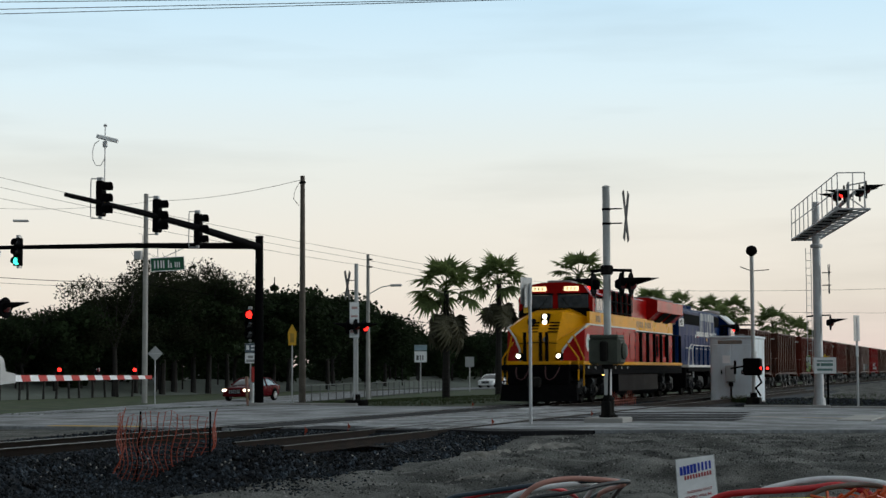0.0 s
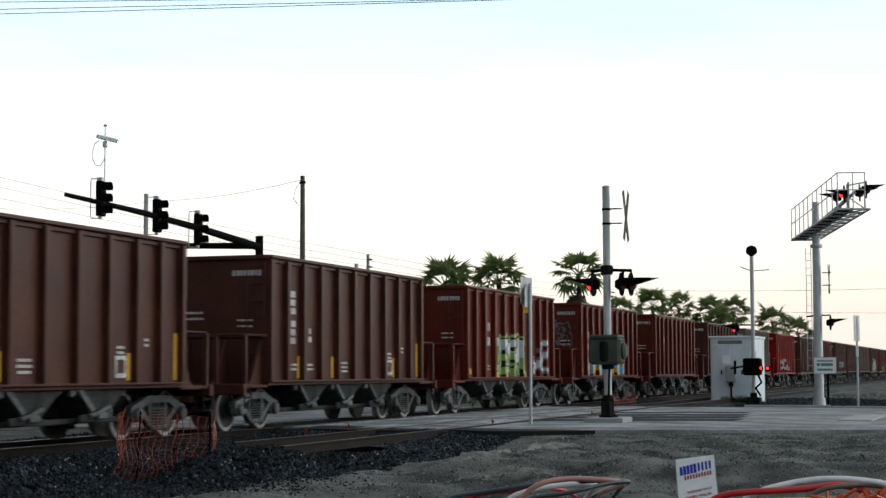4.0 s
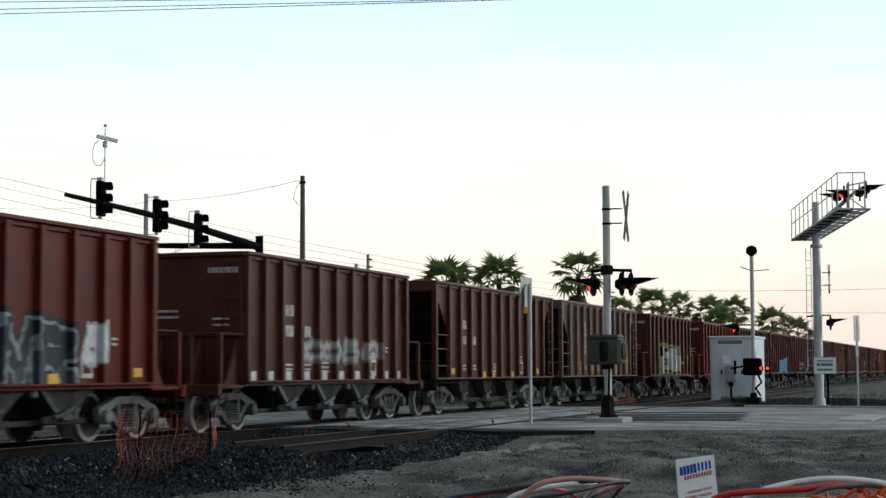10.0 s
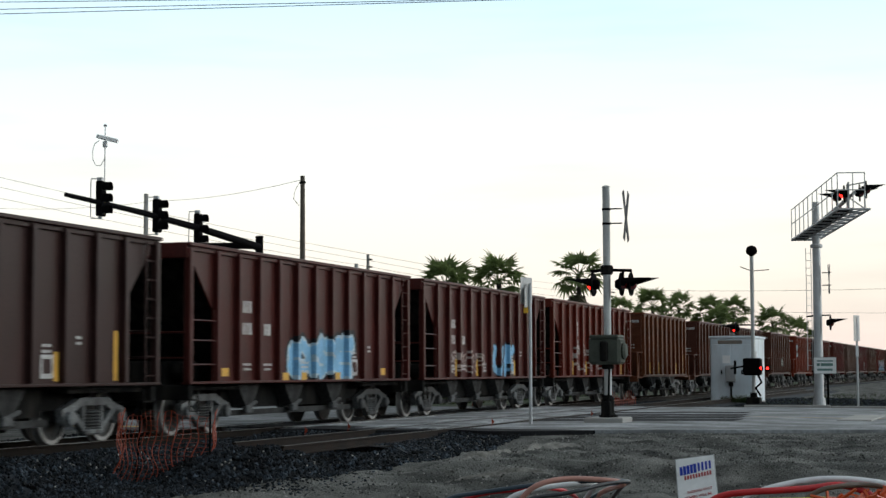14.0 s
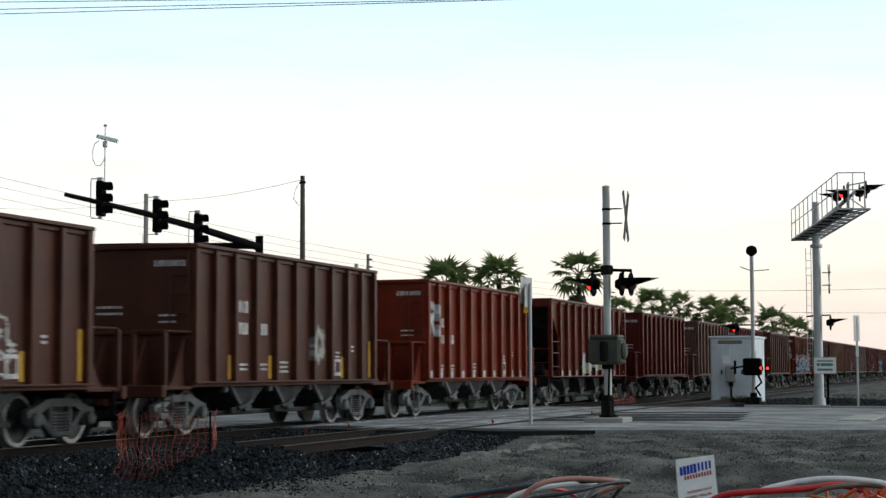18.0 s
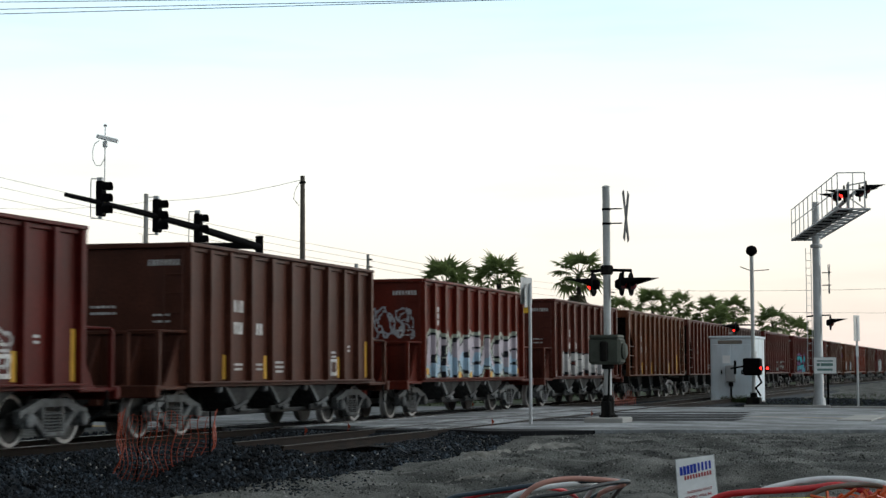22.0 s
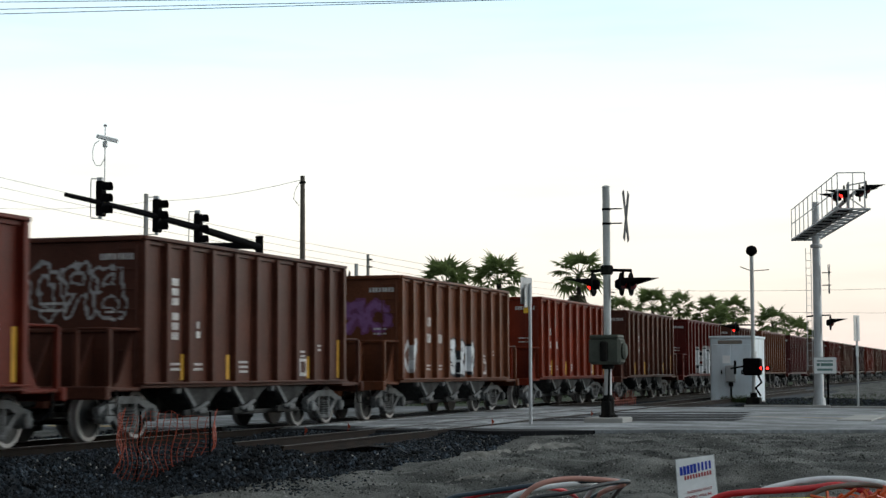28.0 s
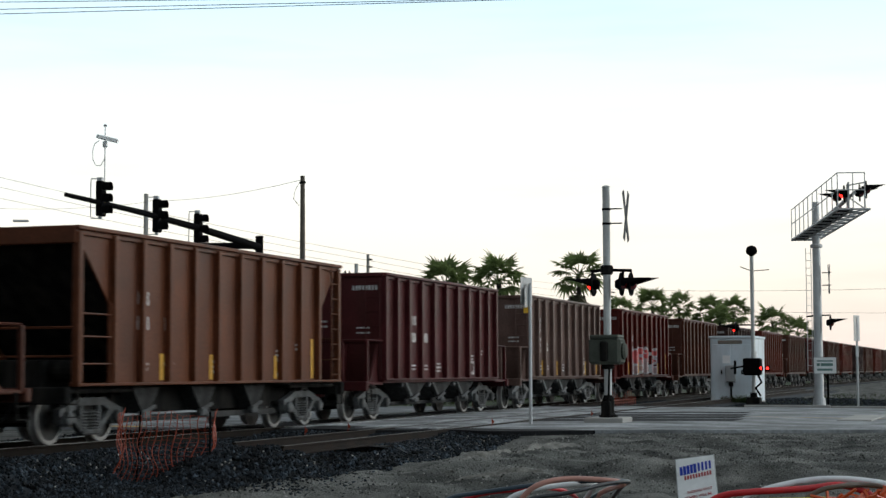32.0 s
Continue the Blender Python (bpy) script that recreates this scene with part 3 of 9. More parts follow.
def coupling(ob, s):
    part("coupler", Geo().cbox(min(s * 6.2, s * 6.95), max(s * 6.2, s * 6.95), -0.12, 0.12, 0.66, 0.9, 0.03).cbox(min(s * 6.75, s * 7.1), max(s * 6.75, s * 7.1), -0.2, 0.2, 0.62, 0.94, 0.05), DARKMETAL, ob, "dark cast steel coupler")
    part("air_hose", Geo().tube([(s * 6.4, -0.45, 0.75), (s * 6.6, -0.42, 0.5), (s * 6.85, -0.38, 0.4), (s * 7.1, -0.3, 0.45)], 0.03, 6), BLACK, ob)
    part("step", Geo().tube([(s * 6.0, -1.46, 0.95), (s * 6.0, -1.49, 0.5), (s * 6.35, -1.49, 0.5), (s * 6.35, -1.46, 0.95)], 0.02, 5).tube([(s * 6.0, -1.48, 0.72), (s * 6.35, -1.48, 0.72)], 0.016, 5), DARKMETAL, ob)


def hopper_a():
    """Flat-ended open hopper: side sheets with ribs, three pairs of sawtooth chutes, end platforms."""
    ob = thing("hopper_car", Matrix(), "open-top steel hopper car", "hopper car", "hopper cars")
    for s in (-1, 1):
        part("side_wall", Geo().box(-A_LEN, A_LEN, s * 1.40 - 0.02, s * 1.40 + 0.02, SILL, TOP - 0.06), CARPAINT, ob)
        part("top_rail", Geo().cbox(-A_LEN - 0.04, A_LEN + 0.04, s * 1.47 - 0.1, s * 1.47 + 0.1, TOP - 0.075, TOP, 0.015).cbox(-A_LEN, A_LEN, s * 1.43 - 0.05, s * 1.43 + 0.05, TOP - 0.16, TOP - 0.07, 0.01), CARPAINT, ob)
        part("side_sill", Geo().cbox(-A_LEN - 0.04, A_LEN + 0.04, s * 1.47 - 0.11, s * 1.47 + 0.11, SILL - 0.02, SILL + 0.02, 0.008).cbox(-A_LEN, A_LEN, s * 1.42 - 0.04, s * 1.42 + 0.04, SILL - 0.09, SILL, 0.01), CARPAINT, ob, "dust-edged side sill")
    # load floor well below the rim
    part("load", Geo().box(-A_LEN + 0.02, A_LEN - 0.02, -1.37, 1.37, 2.2, 2.9), DARKMETAL, ob, "dark stone load below the rim")
    # channel ribs: a flat front on two flanges
    rib = Geo().cbox(-0.075, 0.075, -1.55, -1.53, SILL + 0.02, TOP - 0.09, 0.006)
    rib.box(-0.07, -0.05, -1.531, -1.42, SILL + 0.02, TOP - 0.09).box(0.05, 0.07, -1.531, -1.42, SILL + 0.02, TOP - 0.09)
    ribm = rib.mesh("rib", CARPAINT)
    for x in RIBS_A:
        child(part("rib", ribm, None, ob), Matrix.Translation((x, 0, 0)))
    far = Geo()
    for x in RIBS_A:
        far.box(x - 0.065, x + 0.065, 1.41, 1.53, SILL + 0.04, TOP - 0.1)
    part("far_ribs", far, CARPAINT, ob)
    for s in (-1, 1):
        e = Geo().box(s * A_LEN - 0.03, s * A_LEN + 0.03, -1.42, 1.42, SILL - 0.1, TOP - 0.05)
        e.cbox(s * (A_LEN + 0.06) - 0.06, s * (A_LEN + 0.06) + 0.06, -1.5, 1.5, TOP - 0.1, TOP - 0.002, 0.015)
        e.cbox(s * (A_LEN + 0.05) - 0.05, s * (A_LEN + 0.05) + 0.05, -1.42, 1.42, 2.02, 2.1, 0.015)
        part("end_wall", e, CARPAINT, ob)
        pl = Geo().cbox(min(s * A_LEN, s * 6.35), max(s * A_LEN, s * 6.35), -1.45, 1.45, 0.92, 1.0, 0.02)
        pl.cbox(min(s * 6.25, s * 6.42), max(s * 6.25, s * 6.42), -1.5, 1.5, 0.78, 1.02, 0.02)
        pl.cbox(min(s * 5.0, s * 6.5), max(s * 5.0, s * 6.5), -0.3, 0.3, 0.62, 0.92, 0.02)
        part("end_platform", pl, CARPAINT, ob)
        # braces that carry the end wall down to the platform
        for y in (-1.3, -0.45, 0.45, 1.3):
            part("end_brace", Geo().prism([(s * A_LEN, 2.05), (s * A_LEN, 1.0), (s * (A_LEN + 0.75), 1.0), (s * (A_LEN + 0.62), 1.08)], y - 0.03, y + 0.03), CARPAINT, ob)
        for y in (-1.42, -0.75, 0.75, 1.42):
            part("post", Geo().cbox(s * 6.2 - 0.045, s * 6.2 + 0.045, y - 0.045, y + 0.045, 0.95, 2.05, 0.01), CARPAINT, ob)
        part("handrail", Geo().tube([(s * A_LEN, -1.44, 2.06), (s * 6.15, -1.44, 2.06), (s * 6.2, -1.4, 2.06), (s * 6.2, -0.75, 2.06)], 0.026, 6), CARPAINT, ob)
        lad = Geo()
        for z in np.arange(1.3, 3.6, 0.38):
            lad.tube([(s * (A_LEN + 0.1), -1.4, z), (s * (A_LEN + 0.1), -1.0, z)], 0.012, 5)
        for q in (-1.4, -1.0):
            lad.tube([(s * (A_LEN + 0.1), q, 1.1), (s * (A_LEN + 0.1), q, 3.65)], 0.014, 5)
        part("ladder", lad, CARPAINT, ob)
        coupling(ob, s)
    part("brake_wheel", Geo().lathe([(0.28, -0.015), (0.3, 0.0), (0.28, 0.015), (0.25, 0.0)], 18, pose(-6.28, 0.5, 1.75, 0, 90, 0)).box(-6.29, -6.27, 0.25, 0.75, 1.73, 1.77).box(-6.29, -6.27, 0.48, 0.52, 1.5, 2.0), DARKMETAL, ob, "dark brake wheel")
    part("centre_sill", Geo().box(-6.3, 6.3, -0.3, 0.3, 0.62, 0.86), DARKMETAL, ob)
    # dark filler closing the underside, for the shade between the chutes
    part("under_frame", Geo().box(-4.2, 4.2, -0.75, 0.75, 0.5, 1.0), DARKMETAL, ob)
    # slope panels that narrow to the discharge doors, with the door beam below
    cm = Geo().prism([(-1.0, SILL - 0.06), (-0.2, 0.44), (0.2, 0.44), (1.04, SILL - 0.06), (0.92, SILL - 0.06), (0.12, 0.5), (-0.12, 0.5), (-0.88, SILL - 0.06)], -1.28, 1.28).mesh("chute", CHUTE)
    cs = Geo().prism([(-1.04, SILL - 0.05), (-0.42, 0.62), (-0.1, 0.6), (0.16, 0.6), (1.08, SILL - 0.05)], -1.34, -1.3).mesh("chute_side", CHUTE)
    bar = Geo().prism([(-1.0, SILL - 0.05), (-0.86, SILL - 0.05), (-0.34, 0.62), (-0.44, 0.56)], -1.41, -1.33)
    bar.tube([(-0.5, -1.4, 0.5), (-0.2, -1.42, 0.56), (0.12, -1.42, 0.66)], 0.04, 6).cbox(-0.3, 0.02, -1.46, -1.34, 0.44, 0.56, 0.02)
    barm = bar.mesh("door_bar", DUST)
    door = Geo().prism([(-0.75, 0.4), (-0.75, 0.52), (0.2, 0.56), (0.3, 0.42)], -1.36, -1.3).mesh("discharge_door", CHUTE)
    bolt = Geo().cbox(-1.16, -1.0, -1.4, -1.26, SILL - 0.22, SILL - 0.06, 0.03).mesh("hinge_block", DUST)
    for x in (-2.3, -0.05, 2.2):
        m = Matrix.Translation((x, 0, 0))
        child(part("chute", cm, None, ob, "dusty grey discharge chute"), m)
        child(part("chute_side", cs, None, ob, "dusty tapering chute side"), m)
        child(part("door_bar", barm, None, ob, "pale worn door bar"), m)
        child(part("discharge_door", door, None, ob), m)
        child(part("hinge_block", bolt, None, ob), m)
    part("door_beam", Geo().cbox(-3.9, 3.2, -1.12, -1.04, 0.36, 0.46, 0.02), CHUTE, ob, "grimy lengthwise door beam")
    for x in (-TRUCK, TRUCK):
        truck(ob, x)
    return ob


def hopper_b(half, ribs):
    """Slope-ended hopper: side sheets cut away at both ends, corner posts, ladder, open end bays."""
    ob = thing("hopper_car", Matrix(), "open-top steel hopper car with sloped open ends", "hopper car", "hopper cars")
    cut = 1.25
    prof = [(-half, TOP - 0.06), (-half + cut, 2.5), (-half + cut, SILL), (half - cut, SILL), (half - cut, 2.5), (half, TOP - 0.06)]
    for s in (-1, 1):
        part("side_wall", Geo().prism(prof, s * 1.42 - 0.02, s * 1.42 + 0.02), CARPAINT, ob)
        part("top_rail", Geo().cbox(-half - 0.04, half + 0.04, s * 1.47 - 0.1, s * 1.47 + 0.1, TOP - 0.075, TOP, 0.015).cbox(-half, half, s * 1.45 - 0.05, s * 1.45 + 0.05, TOP - 0.16, TOP - 0.07, 0.01), CARPAINT, ob)
        part("side_sill", Geo().cbox(-half, half, s * 1.47 - 0.1, s * 1.47 + 0.1, SILL - 0.03, SILL + 0.02, 0.01), CARPAINT, ob)
    part("load", Geo().box(-3.4, 3.4, -1.38, 1.38, 1.6, 2.9), DARKMETAL, ob, "dark stone load below the rim")
    rib = Geo().cbox(-0.07, 0.07, -1.56, -1.54, SILL + 0.03, TOP - 0.09, 0.006)
    rib.box(-0.065, -0.045, -1.541, -1.44, SILL + 0.03, TOP - 0.09).box(0.045, 0.065, -1.541, -1.44, SILL + 0.03, TOP - 0.09)
    ribm = rib.mesh("rib", CARPAINT)
    for x in ribs:
        child(part("rib", ribm, None, ob), Matrix.Translation((x, 0, 0)))
    for s in (-1, 1):
        for y in (-1, 1):
            part("corner_post", Geo().cbox(s * (half - 0.08) - 0.08, s * (half - 0.08) + 0.08, min(y * 1.55, y * 1.4), max(y * 1.55, y * 1.4), SILL - 0.04, TOP - 0.1, 0.02), CARPAINT, ob)
        # parts inside the bay are near black, with its shade put into the colour
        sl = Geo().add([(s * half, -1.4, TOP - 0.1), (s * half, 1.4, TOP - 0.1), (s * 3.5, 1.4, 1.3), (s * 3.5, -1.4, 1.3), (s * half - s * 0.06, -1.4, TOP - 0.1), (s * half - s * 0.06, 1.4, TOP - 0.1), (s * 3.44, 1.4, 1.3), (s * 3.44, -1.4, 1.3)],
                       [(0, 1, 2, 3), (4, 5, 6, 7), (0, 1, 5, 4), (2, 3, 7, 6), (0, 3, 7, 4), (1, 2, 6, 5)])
        part("slope_sheet", sl, DARKMETAL, ob, "sloping end sheet, grimy and darkened for shade")
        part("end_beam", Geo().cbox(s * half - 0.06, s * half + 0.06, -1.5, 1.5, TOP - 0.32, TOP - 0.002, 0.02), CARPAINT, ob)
        # dark plate closes the bay's far opening
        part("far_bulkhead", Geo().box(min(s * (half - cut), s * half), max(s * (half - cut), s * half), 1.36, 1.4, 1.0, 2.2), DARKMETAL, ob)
        part("end_frame", Geo().cbox(s * (half - cut) - 0.06, s * (half - cut) + 0.06, -1.5, -1.43, SILL, 2.52, 0.01), CARPAINT, ob)
        pl = Geo().cbox(min(s * 3.6, s * 6.42), max(s * 3.6, s * 6.42), -1.3, 1.3, 0.9, 0.98, 0.02).cbox(min(s * 6.25, s * 6.45), max(s * 6.25, s * 6.45), -1.5, 1.5, 0.72, 1.02, 0.02)
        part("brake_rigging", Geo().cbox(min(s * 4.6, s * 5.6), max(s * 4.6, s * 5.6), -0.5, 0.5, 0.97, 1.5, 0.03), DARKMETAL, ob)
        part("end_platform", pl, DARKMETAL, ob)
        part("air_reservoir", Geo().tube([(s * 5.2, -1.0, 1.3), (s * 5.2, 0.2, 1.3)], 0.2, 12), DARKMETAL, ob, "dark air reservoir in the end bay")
        part("end_rail", Geo().tube([(s * half, -1.45, 2.05), (s * half, 1.45, 2.05)], 0.025, 6).tube([(s * half, -1.45, 1.55), (s * half, 1.45, 1.55)], 0.02, 6), CARPAINT, ob)
        lad = Geo()
        for z in (1.42, 1.9, 2.3) if s < 0 else np.arange(1.2, 3.7, 0.36):
            lad.tube([(s * (half - 0.05), -1.5, z), (s * (half - (cut if s < 0 else 0.5)), -1.5, z)], 0.018, 5)
        if s > 0:
            lad.cbox(half - 0.52, half - 0.48, -1.52, -1.48, 1.0, TOP - 0.1, 0.008)
        part("ladder", lad, CARPAINT, ob)
        coupling(ob, s)
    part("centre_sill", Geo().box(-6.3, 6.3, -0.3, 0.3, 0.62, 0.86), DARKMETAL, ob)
    # dark filler box in place of the shade underneath
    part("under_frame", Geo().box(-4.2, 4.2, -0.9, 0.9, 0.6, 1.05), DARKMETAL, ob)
    chute = Geo().prism([(-0.55, SILL - 0.06), (-0.12, 0.5), (0.12, 0.5), (0.55, SILL - 0.06)], -1.3, -0.9)
    cm = chute.mesh("chute", CHUTE)
    hang = Geo().cbox(-0.16, 0.16, -1.34, -1.2, 0.38, 0.56, 0.03).tube([(-0.15, -1.3, 0.5), (0.35, -1.3, 0.62)], 0.04, 6).mesh("door_bar", DUST)
    for x in (-3.2, -0.75, 1.7):
        child(part("chute", cm, None, ob, "dusty grey discharge chute"), Matrix.Translation((x, 0, 0)))
        child(part("door_bar", hang, None, ob, "pale worn door bar"), Matrix.Translation((x, 0, 0)))
    part("door_beam", Geo().prism([(-4.0, 0.46), (3.2, 0.46), (3.2, 0.34), (-4.0, 0.34)], -1.12, -1.04), CHUTE, ob, "grimy lengthwise door beam")
    # black sheet behind the chutes stands for the shade under the car
    part("pocket_sheet", Geo().prism([(-4.0, 0.98), (3.2, 0.98), (3.2, 0.5), (-4.0, 0.5)], -1.0, -0.94), DARKMETAL, ob, "black sheet standing for the shade underneath")
    for x in (-TRUCK, TRUCK):
        truck(ob, x)
    return ob


# colour of each hopper car in train order, and its type
BROWN, TAN, REDB, DKRED, DKBR, RUST, PINK, FIRE, ORNG, PURP, MAHOG, WINE, UMBER = ((0.069, 0.0245, 0.016), (0.112, 0.07, 0.059), (0.1, 0.0148, 0.0085), (0.076, 0.0085, 0.0068), (0.033, 0.0165, 0.0155), (0.108, 0.036, 0.017), (0.16, 0.104, 0.09), (0.218, 0.002, 0.004), (0.15, 0.02, 0.008), (0.0625, 0.0135, 0.015), (0.082, 0.0215, 0.0145), (0.061, 0.0135, 0.0115), (0.096, 0.05, 0.038))
CARS = [("A", BROWN), ("A", BROWN), ("A", REDB), ("A", REDB), ("A", REDB), ("A", BROWN), ("A", PINK), ("A", FIRE), ("A", BROWN), ("A", REDB),
        ("A", BROWN), ("B", BROWN), ("B", TAN), ("A", BROWN), ("A", REDB), ("B", DKBR), ("B", WINE), ("B", WINE), ("B", REDB), ("A", RUST),
        ("A", BROWN), ("A", BROWN), ("A", BROWN), ("A", ORNG), ("C", REDB), ("A", DKRED), ("A", UMBER), ("A", DKRED), ("A", BROWN), ("A", REDB),
        ("A", MAHOG), ("B", RUST), ("B", MAHOG), ("A", TAN), ("B", DKRED), ("A", DKRED), ("A", REDB), ("A", BROWN), ("A", RUST), ("A", ORNG),
        ("A", BROWN), ("A", DKRED), ("A", BROWN), ("C", RUST), ("A", PURP), ("A", TAN), ("A", DKRED), ("A", BROWN), ("A", DKBR), ("A", REDB),
        ("A", BROWN), ("B", DKRED), ("A", BROWN), ("A", REDB), ("A", DKBR), ("A", BROWN), ("A", REDB), ("A", BROWN), ("A", DKRED), ("A", BROWN), ("A", DKBR)]


# slack in the couplings: how far each coupling stands ahead of an even spacing
SLACK = ((0, 13, 15, 16, 19, 22, 24, 25, 28, 32, 33, 37, 41, 44, 61), (0, 0, -0.15, -0.1, -0.45, -0.83, -0.76, -0.02, -0.25, -0.42, -0.25, -0.93, -0.95, -1.35, -2.0))


def car_x(n):
    """Centre of the nth hopper car at the start."""
    return 1.019 * (96.7 + 14.0 * n + 0.5 * float(np.interp(n - 1, *SLACK) + np.interp(n, *SLACK))) - 1.35 - {"A": 0.0, "B": 0.35, "C": 0.2}[CARS[n - 1][0]]


proto = {"A": hopper_a(), "B": hopper_b(6.5, RIBS_B), "C": hopper_b(6.12, RIBS_C)}
train = []
for n, (kind, col) in enumerate(CARS, 1):
    c = copy_thing(proto[kind], LINE @ Matrix.Translation((car_x(n), 0, 0)))
    for o in c.children_recursive:
        o.color = (*col, 1)
    train.append((c, car_x(n)))
for o in proto.values():
    for q in (*o.children_recursive, o):
        bpy.data.objects.remove(q)

# ---- markings on the hopper cars: sprayed paint, stencilled bars, reflectors ----
def sprayed_paint():
    """Spray paint over weathered sheet steel; its colour is stored with the mesh."""
    mt = surf("sprayed_paint", (0.5, 0.5, 0.5), 0.5, var=0.2, scale=2.0, fine=22, bump=0.03, spec=0.15)
    n, l = mt.node_tree.nodes, mt.node_tree.links
    at = n.new("ShaderNodeAttribute")
    at.attribute_name = "paint"
    for q in n:
        if q.bl_idname == "ShaderNodeVectorMath":
            l.new(at.outputs["Color"], q.inputs[0])
    return mt


SPRAY = sprayed_paint()
# letter-like strokes in a unit box, abstract as wild-style tags are
FORMS = ([[(0.0, 0.0), (0.35, 1.0), (0.75, 0.05)], [(0.1, 0.38), (0.85, 0.45)]],
         [[(0.1, 1.0), (0.1, 0.0)], [(0.1, 0.45), (0.8, 1.0)], [(0.3, 0.55), (0.9, 0.0)]],
         [[(0.9, 0.85), (0.4, 1.0), (0.05, 0.75), (0.5, 0.5), (0.9, 0.25), (0.5, 0.0), (0.0, 0.12)]],
         [[(0.1, 0.0), (0.1, 1.0), (0.75, 0.9), (0.75, 0.55), (0.15, 0.5)], [(0.4, 0.5), (0.9, 0.0)]],
         [[(0.1, 1.0), (0.05, 0.2), (0.4, 0.0), (0.8, 0.2), (0.85, 1.0)]],
         [[(0.9, 1.0), (0.15, 0.95), (0.1, 0.05), (0.9, 0.0)], [(0.12, 0.5), (0.7, 0.5)]],
         [[(0.5, 1.0), (0.08, 0.7), (0.1, 0.2), (0.5, 0.0), (0.9, 0.3), (0.88, 0.75), (0.5, 1.0)]],
         [[(0.05, 0.9), (0.9, 1.0), (0.1, 0.05), (0.95, 0.0)]],
         [[(0.1, 0.0), (0.1, 1.0), (0.7, 0.95), (0.72, 0.58), (0.12, 0.52), (0.85, 0.42), (0.8, 0.04), (0.1, 0.0)]],
         [[(0.1, 0.0), (0.2, 1.0), (0.75, 0.0), (0.9, 1.0)]])


def graffiti(car, kind, face, a0, a1, z0, z1, forms, width, fill, low, edge, halo, seed, lean=0.12, thin=False):
    """A row of sprayed forms as a thin skin of paint on the panels and rib fronts, or on the car's end."""
    rs = np.random.RandomState(seed)
    ribs, yp, yr = (RIBS[kind], -1.4235, -1.5535) if kind == "A" else (RIBS[kind], -1.4435, -1.5635)
    cell = 0.034
    strips = []
    if face == "side":
        m = 0.2
        stops = sorted({a0 - m, a1 + m, *[q for r in ribs for q in (r - 0.078, r + 0.078) if a0 - m < q < a1 + m]})
        for p, q in zip(stops, stops[1:]):
            mid = (p + q) / 2
            on_rib = any(abs(mid - r) < 0.08 for r in ribs)
            strips.append((p, q, yr if on_rib else yp))
            if on_rib:
                strips.append((p, p, None))
    else:
        strips.append((a0 - 0.1, a1 + 0.1, -A_LEN - 0.034))
    segs = []
    step = (a1 - a0) / len(forms)
    for i, k in enumerate(forms):
        h, dz = (z1 - z0) * rs.uniform(0.85, 1.0), (z1 - z0) * rs.uniform(0, 0.1)
        for line in FORMS[k]:
            pts = [(a0 + step * (i + 0.02 + 0.94 * u) + lean * (v - 0.5), z0 + dz + h * v) for u, v in line]
            segs += list(zip(pts, pts[1:]))
    ws = 0.74 * width * rs.uniform(0.8, 1.2, len(segs))
    v, f, cols = [], [], []
    zs = np.arange(max(1.09, z0 - width - 0.16), z1 + width + 0.2, cell)
    for p, q, depth in strips:
        us = np.linspace(p, q, max(2, int((q - p) / cell) + 1)) if depth is not None else np.array([p, p + 0.001])
        uc, zc = np.meshgrid((us[:-1] + us[1:]) / 2, (zs[:-1] + zs[1:]) / 2, indexing="ij")
        wob = 0.035 * (np.sin(uc * 9 + seed) * np.cos(zc * 11 + seed) + 0.6 * np.sin(uc * 23 + zc * 17))
        d = np.full(uc.shape, 9.0)
        for ((ax, az), (bx, bz)), w in zip(segs, ws):
            ex, ez = bx - ax, bz - az
            t = np.clip(((uc - ax) * ex + (zc - az) * ez) / (ex * ex + ez * ez + 1e-9), 0, 1)
            d = np.minimum(d, np.hypot(uc - ax - t * ex, zc - az - t * ez) - w)
        d = d + wob
        line = 0.065
        for i in range(uc.shape[0]):
            for j in range(uc.shape[1]):
                g = d[i, j]
                if thin:
                    if abs(g) > 0.03:
                        continue
                    col = edge
                elif g < 0:
                    mix = (zc[i, j] - z0) / (z1 - z0) + 0.25 * math.sin(uc[i, j] * 5 + seed)
                    col = fill if mix > 0.42 else low
                elif g < line:
                    col = edge
                elif halo and g < line + 0.1:
                    col = halo
                else:
                    continue
                k = len(v)
                c = [(us[i], zs[j]), (us[i + 1], zs[j]), (us[i + 1], zs[j + 1]), (us[i], zs[j + 1])]
                if depth is None:
                    v += [(p, yp, zs[j]), (p, yr, zs[j]), (p, yr, zs[j + 1]), (p, yp, zs[j + 1])]
                else:
                    v += [(a, depth, z) for a, z in c] if face == "side" else [(depth, a, z) for a, z in c]
                f.append((k, k + 1, k + 2, k + 3) if face == "side" else (k + 3, k + 2, k + 1, k))
                cols += [*col, 1.0] * 4
    if not f:
        return
    me = bpy.data.meshes.new("graffiti")
    me.from_pydata(v, [], f)
    me.attributes.new("paint", "FLOAT_COLOR", "POINT").data.foreach_set("color", cols)
    me.materials.append(SPRAY)
    ob = part("graffiti", me, None, car, "thin sprayed outline tag" if thin else "sprayed block-letter graffiti")
    ob["kind"] = "stuff"


S_W, S_K, S_B, S_Y, S_G, S_C, S_L, S_P = (0.5, 0.52, 0.54), (0.015, 0.016, 0.02), (0.012, 0.05, 0.2), (0.55, 0.34, 0.03), (0.26, 0.36, 0.12), (0.05, 0.42, 0.5), (0.2, 0.42, 0.62), (0.2, 0.09, 0.22)
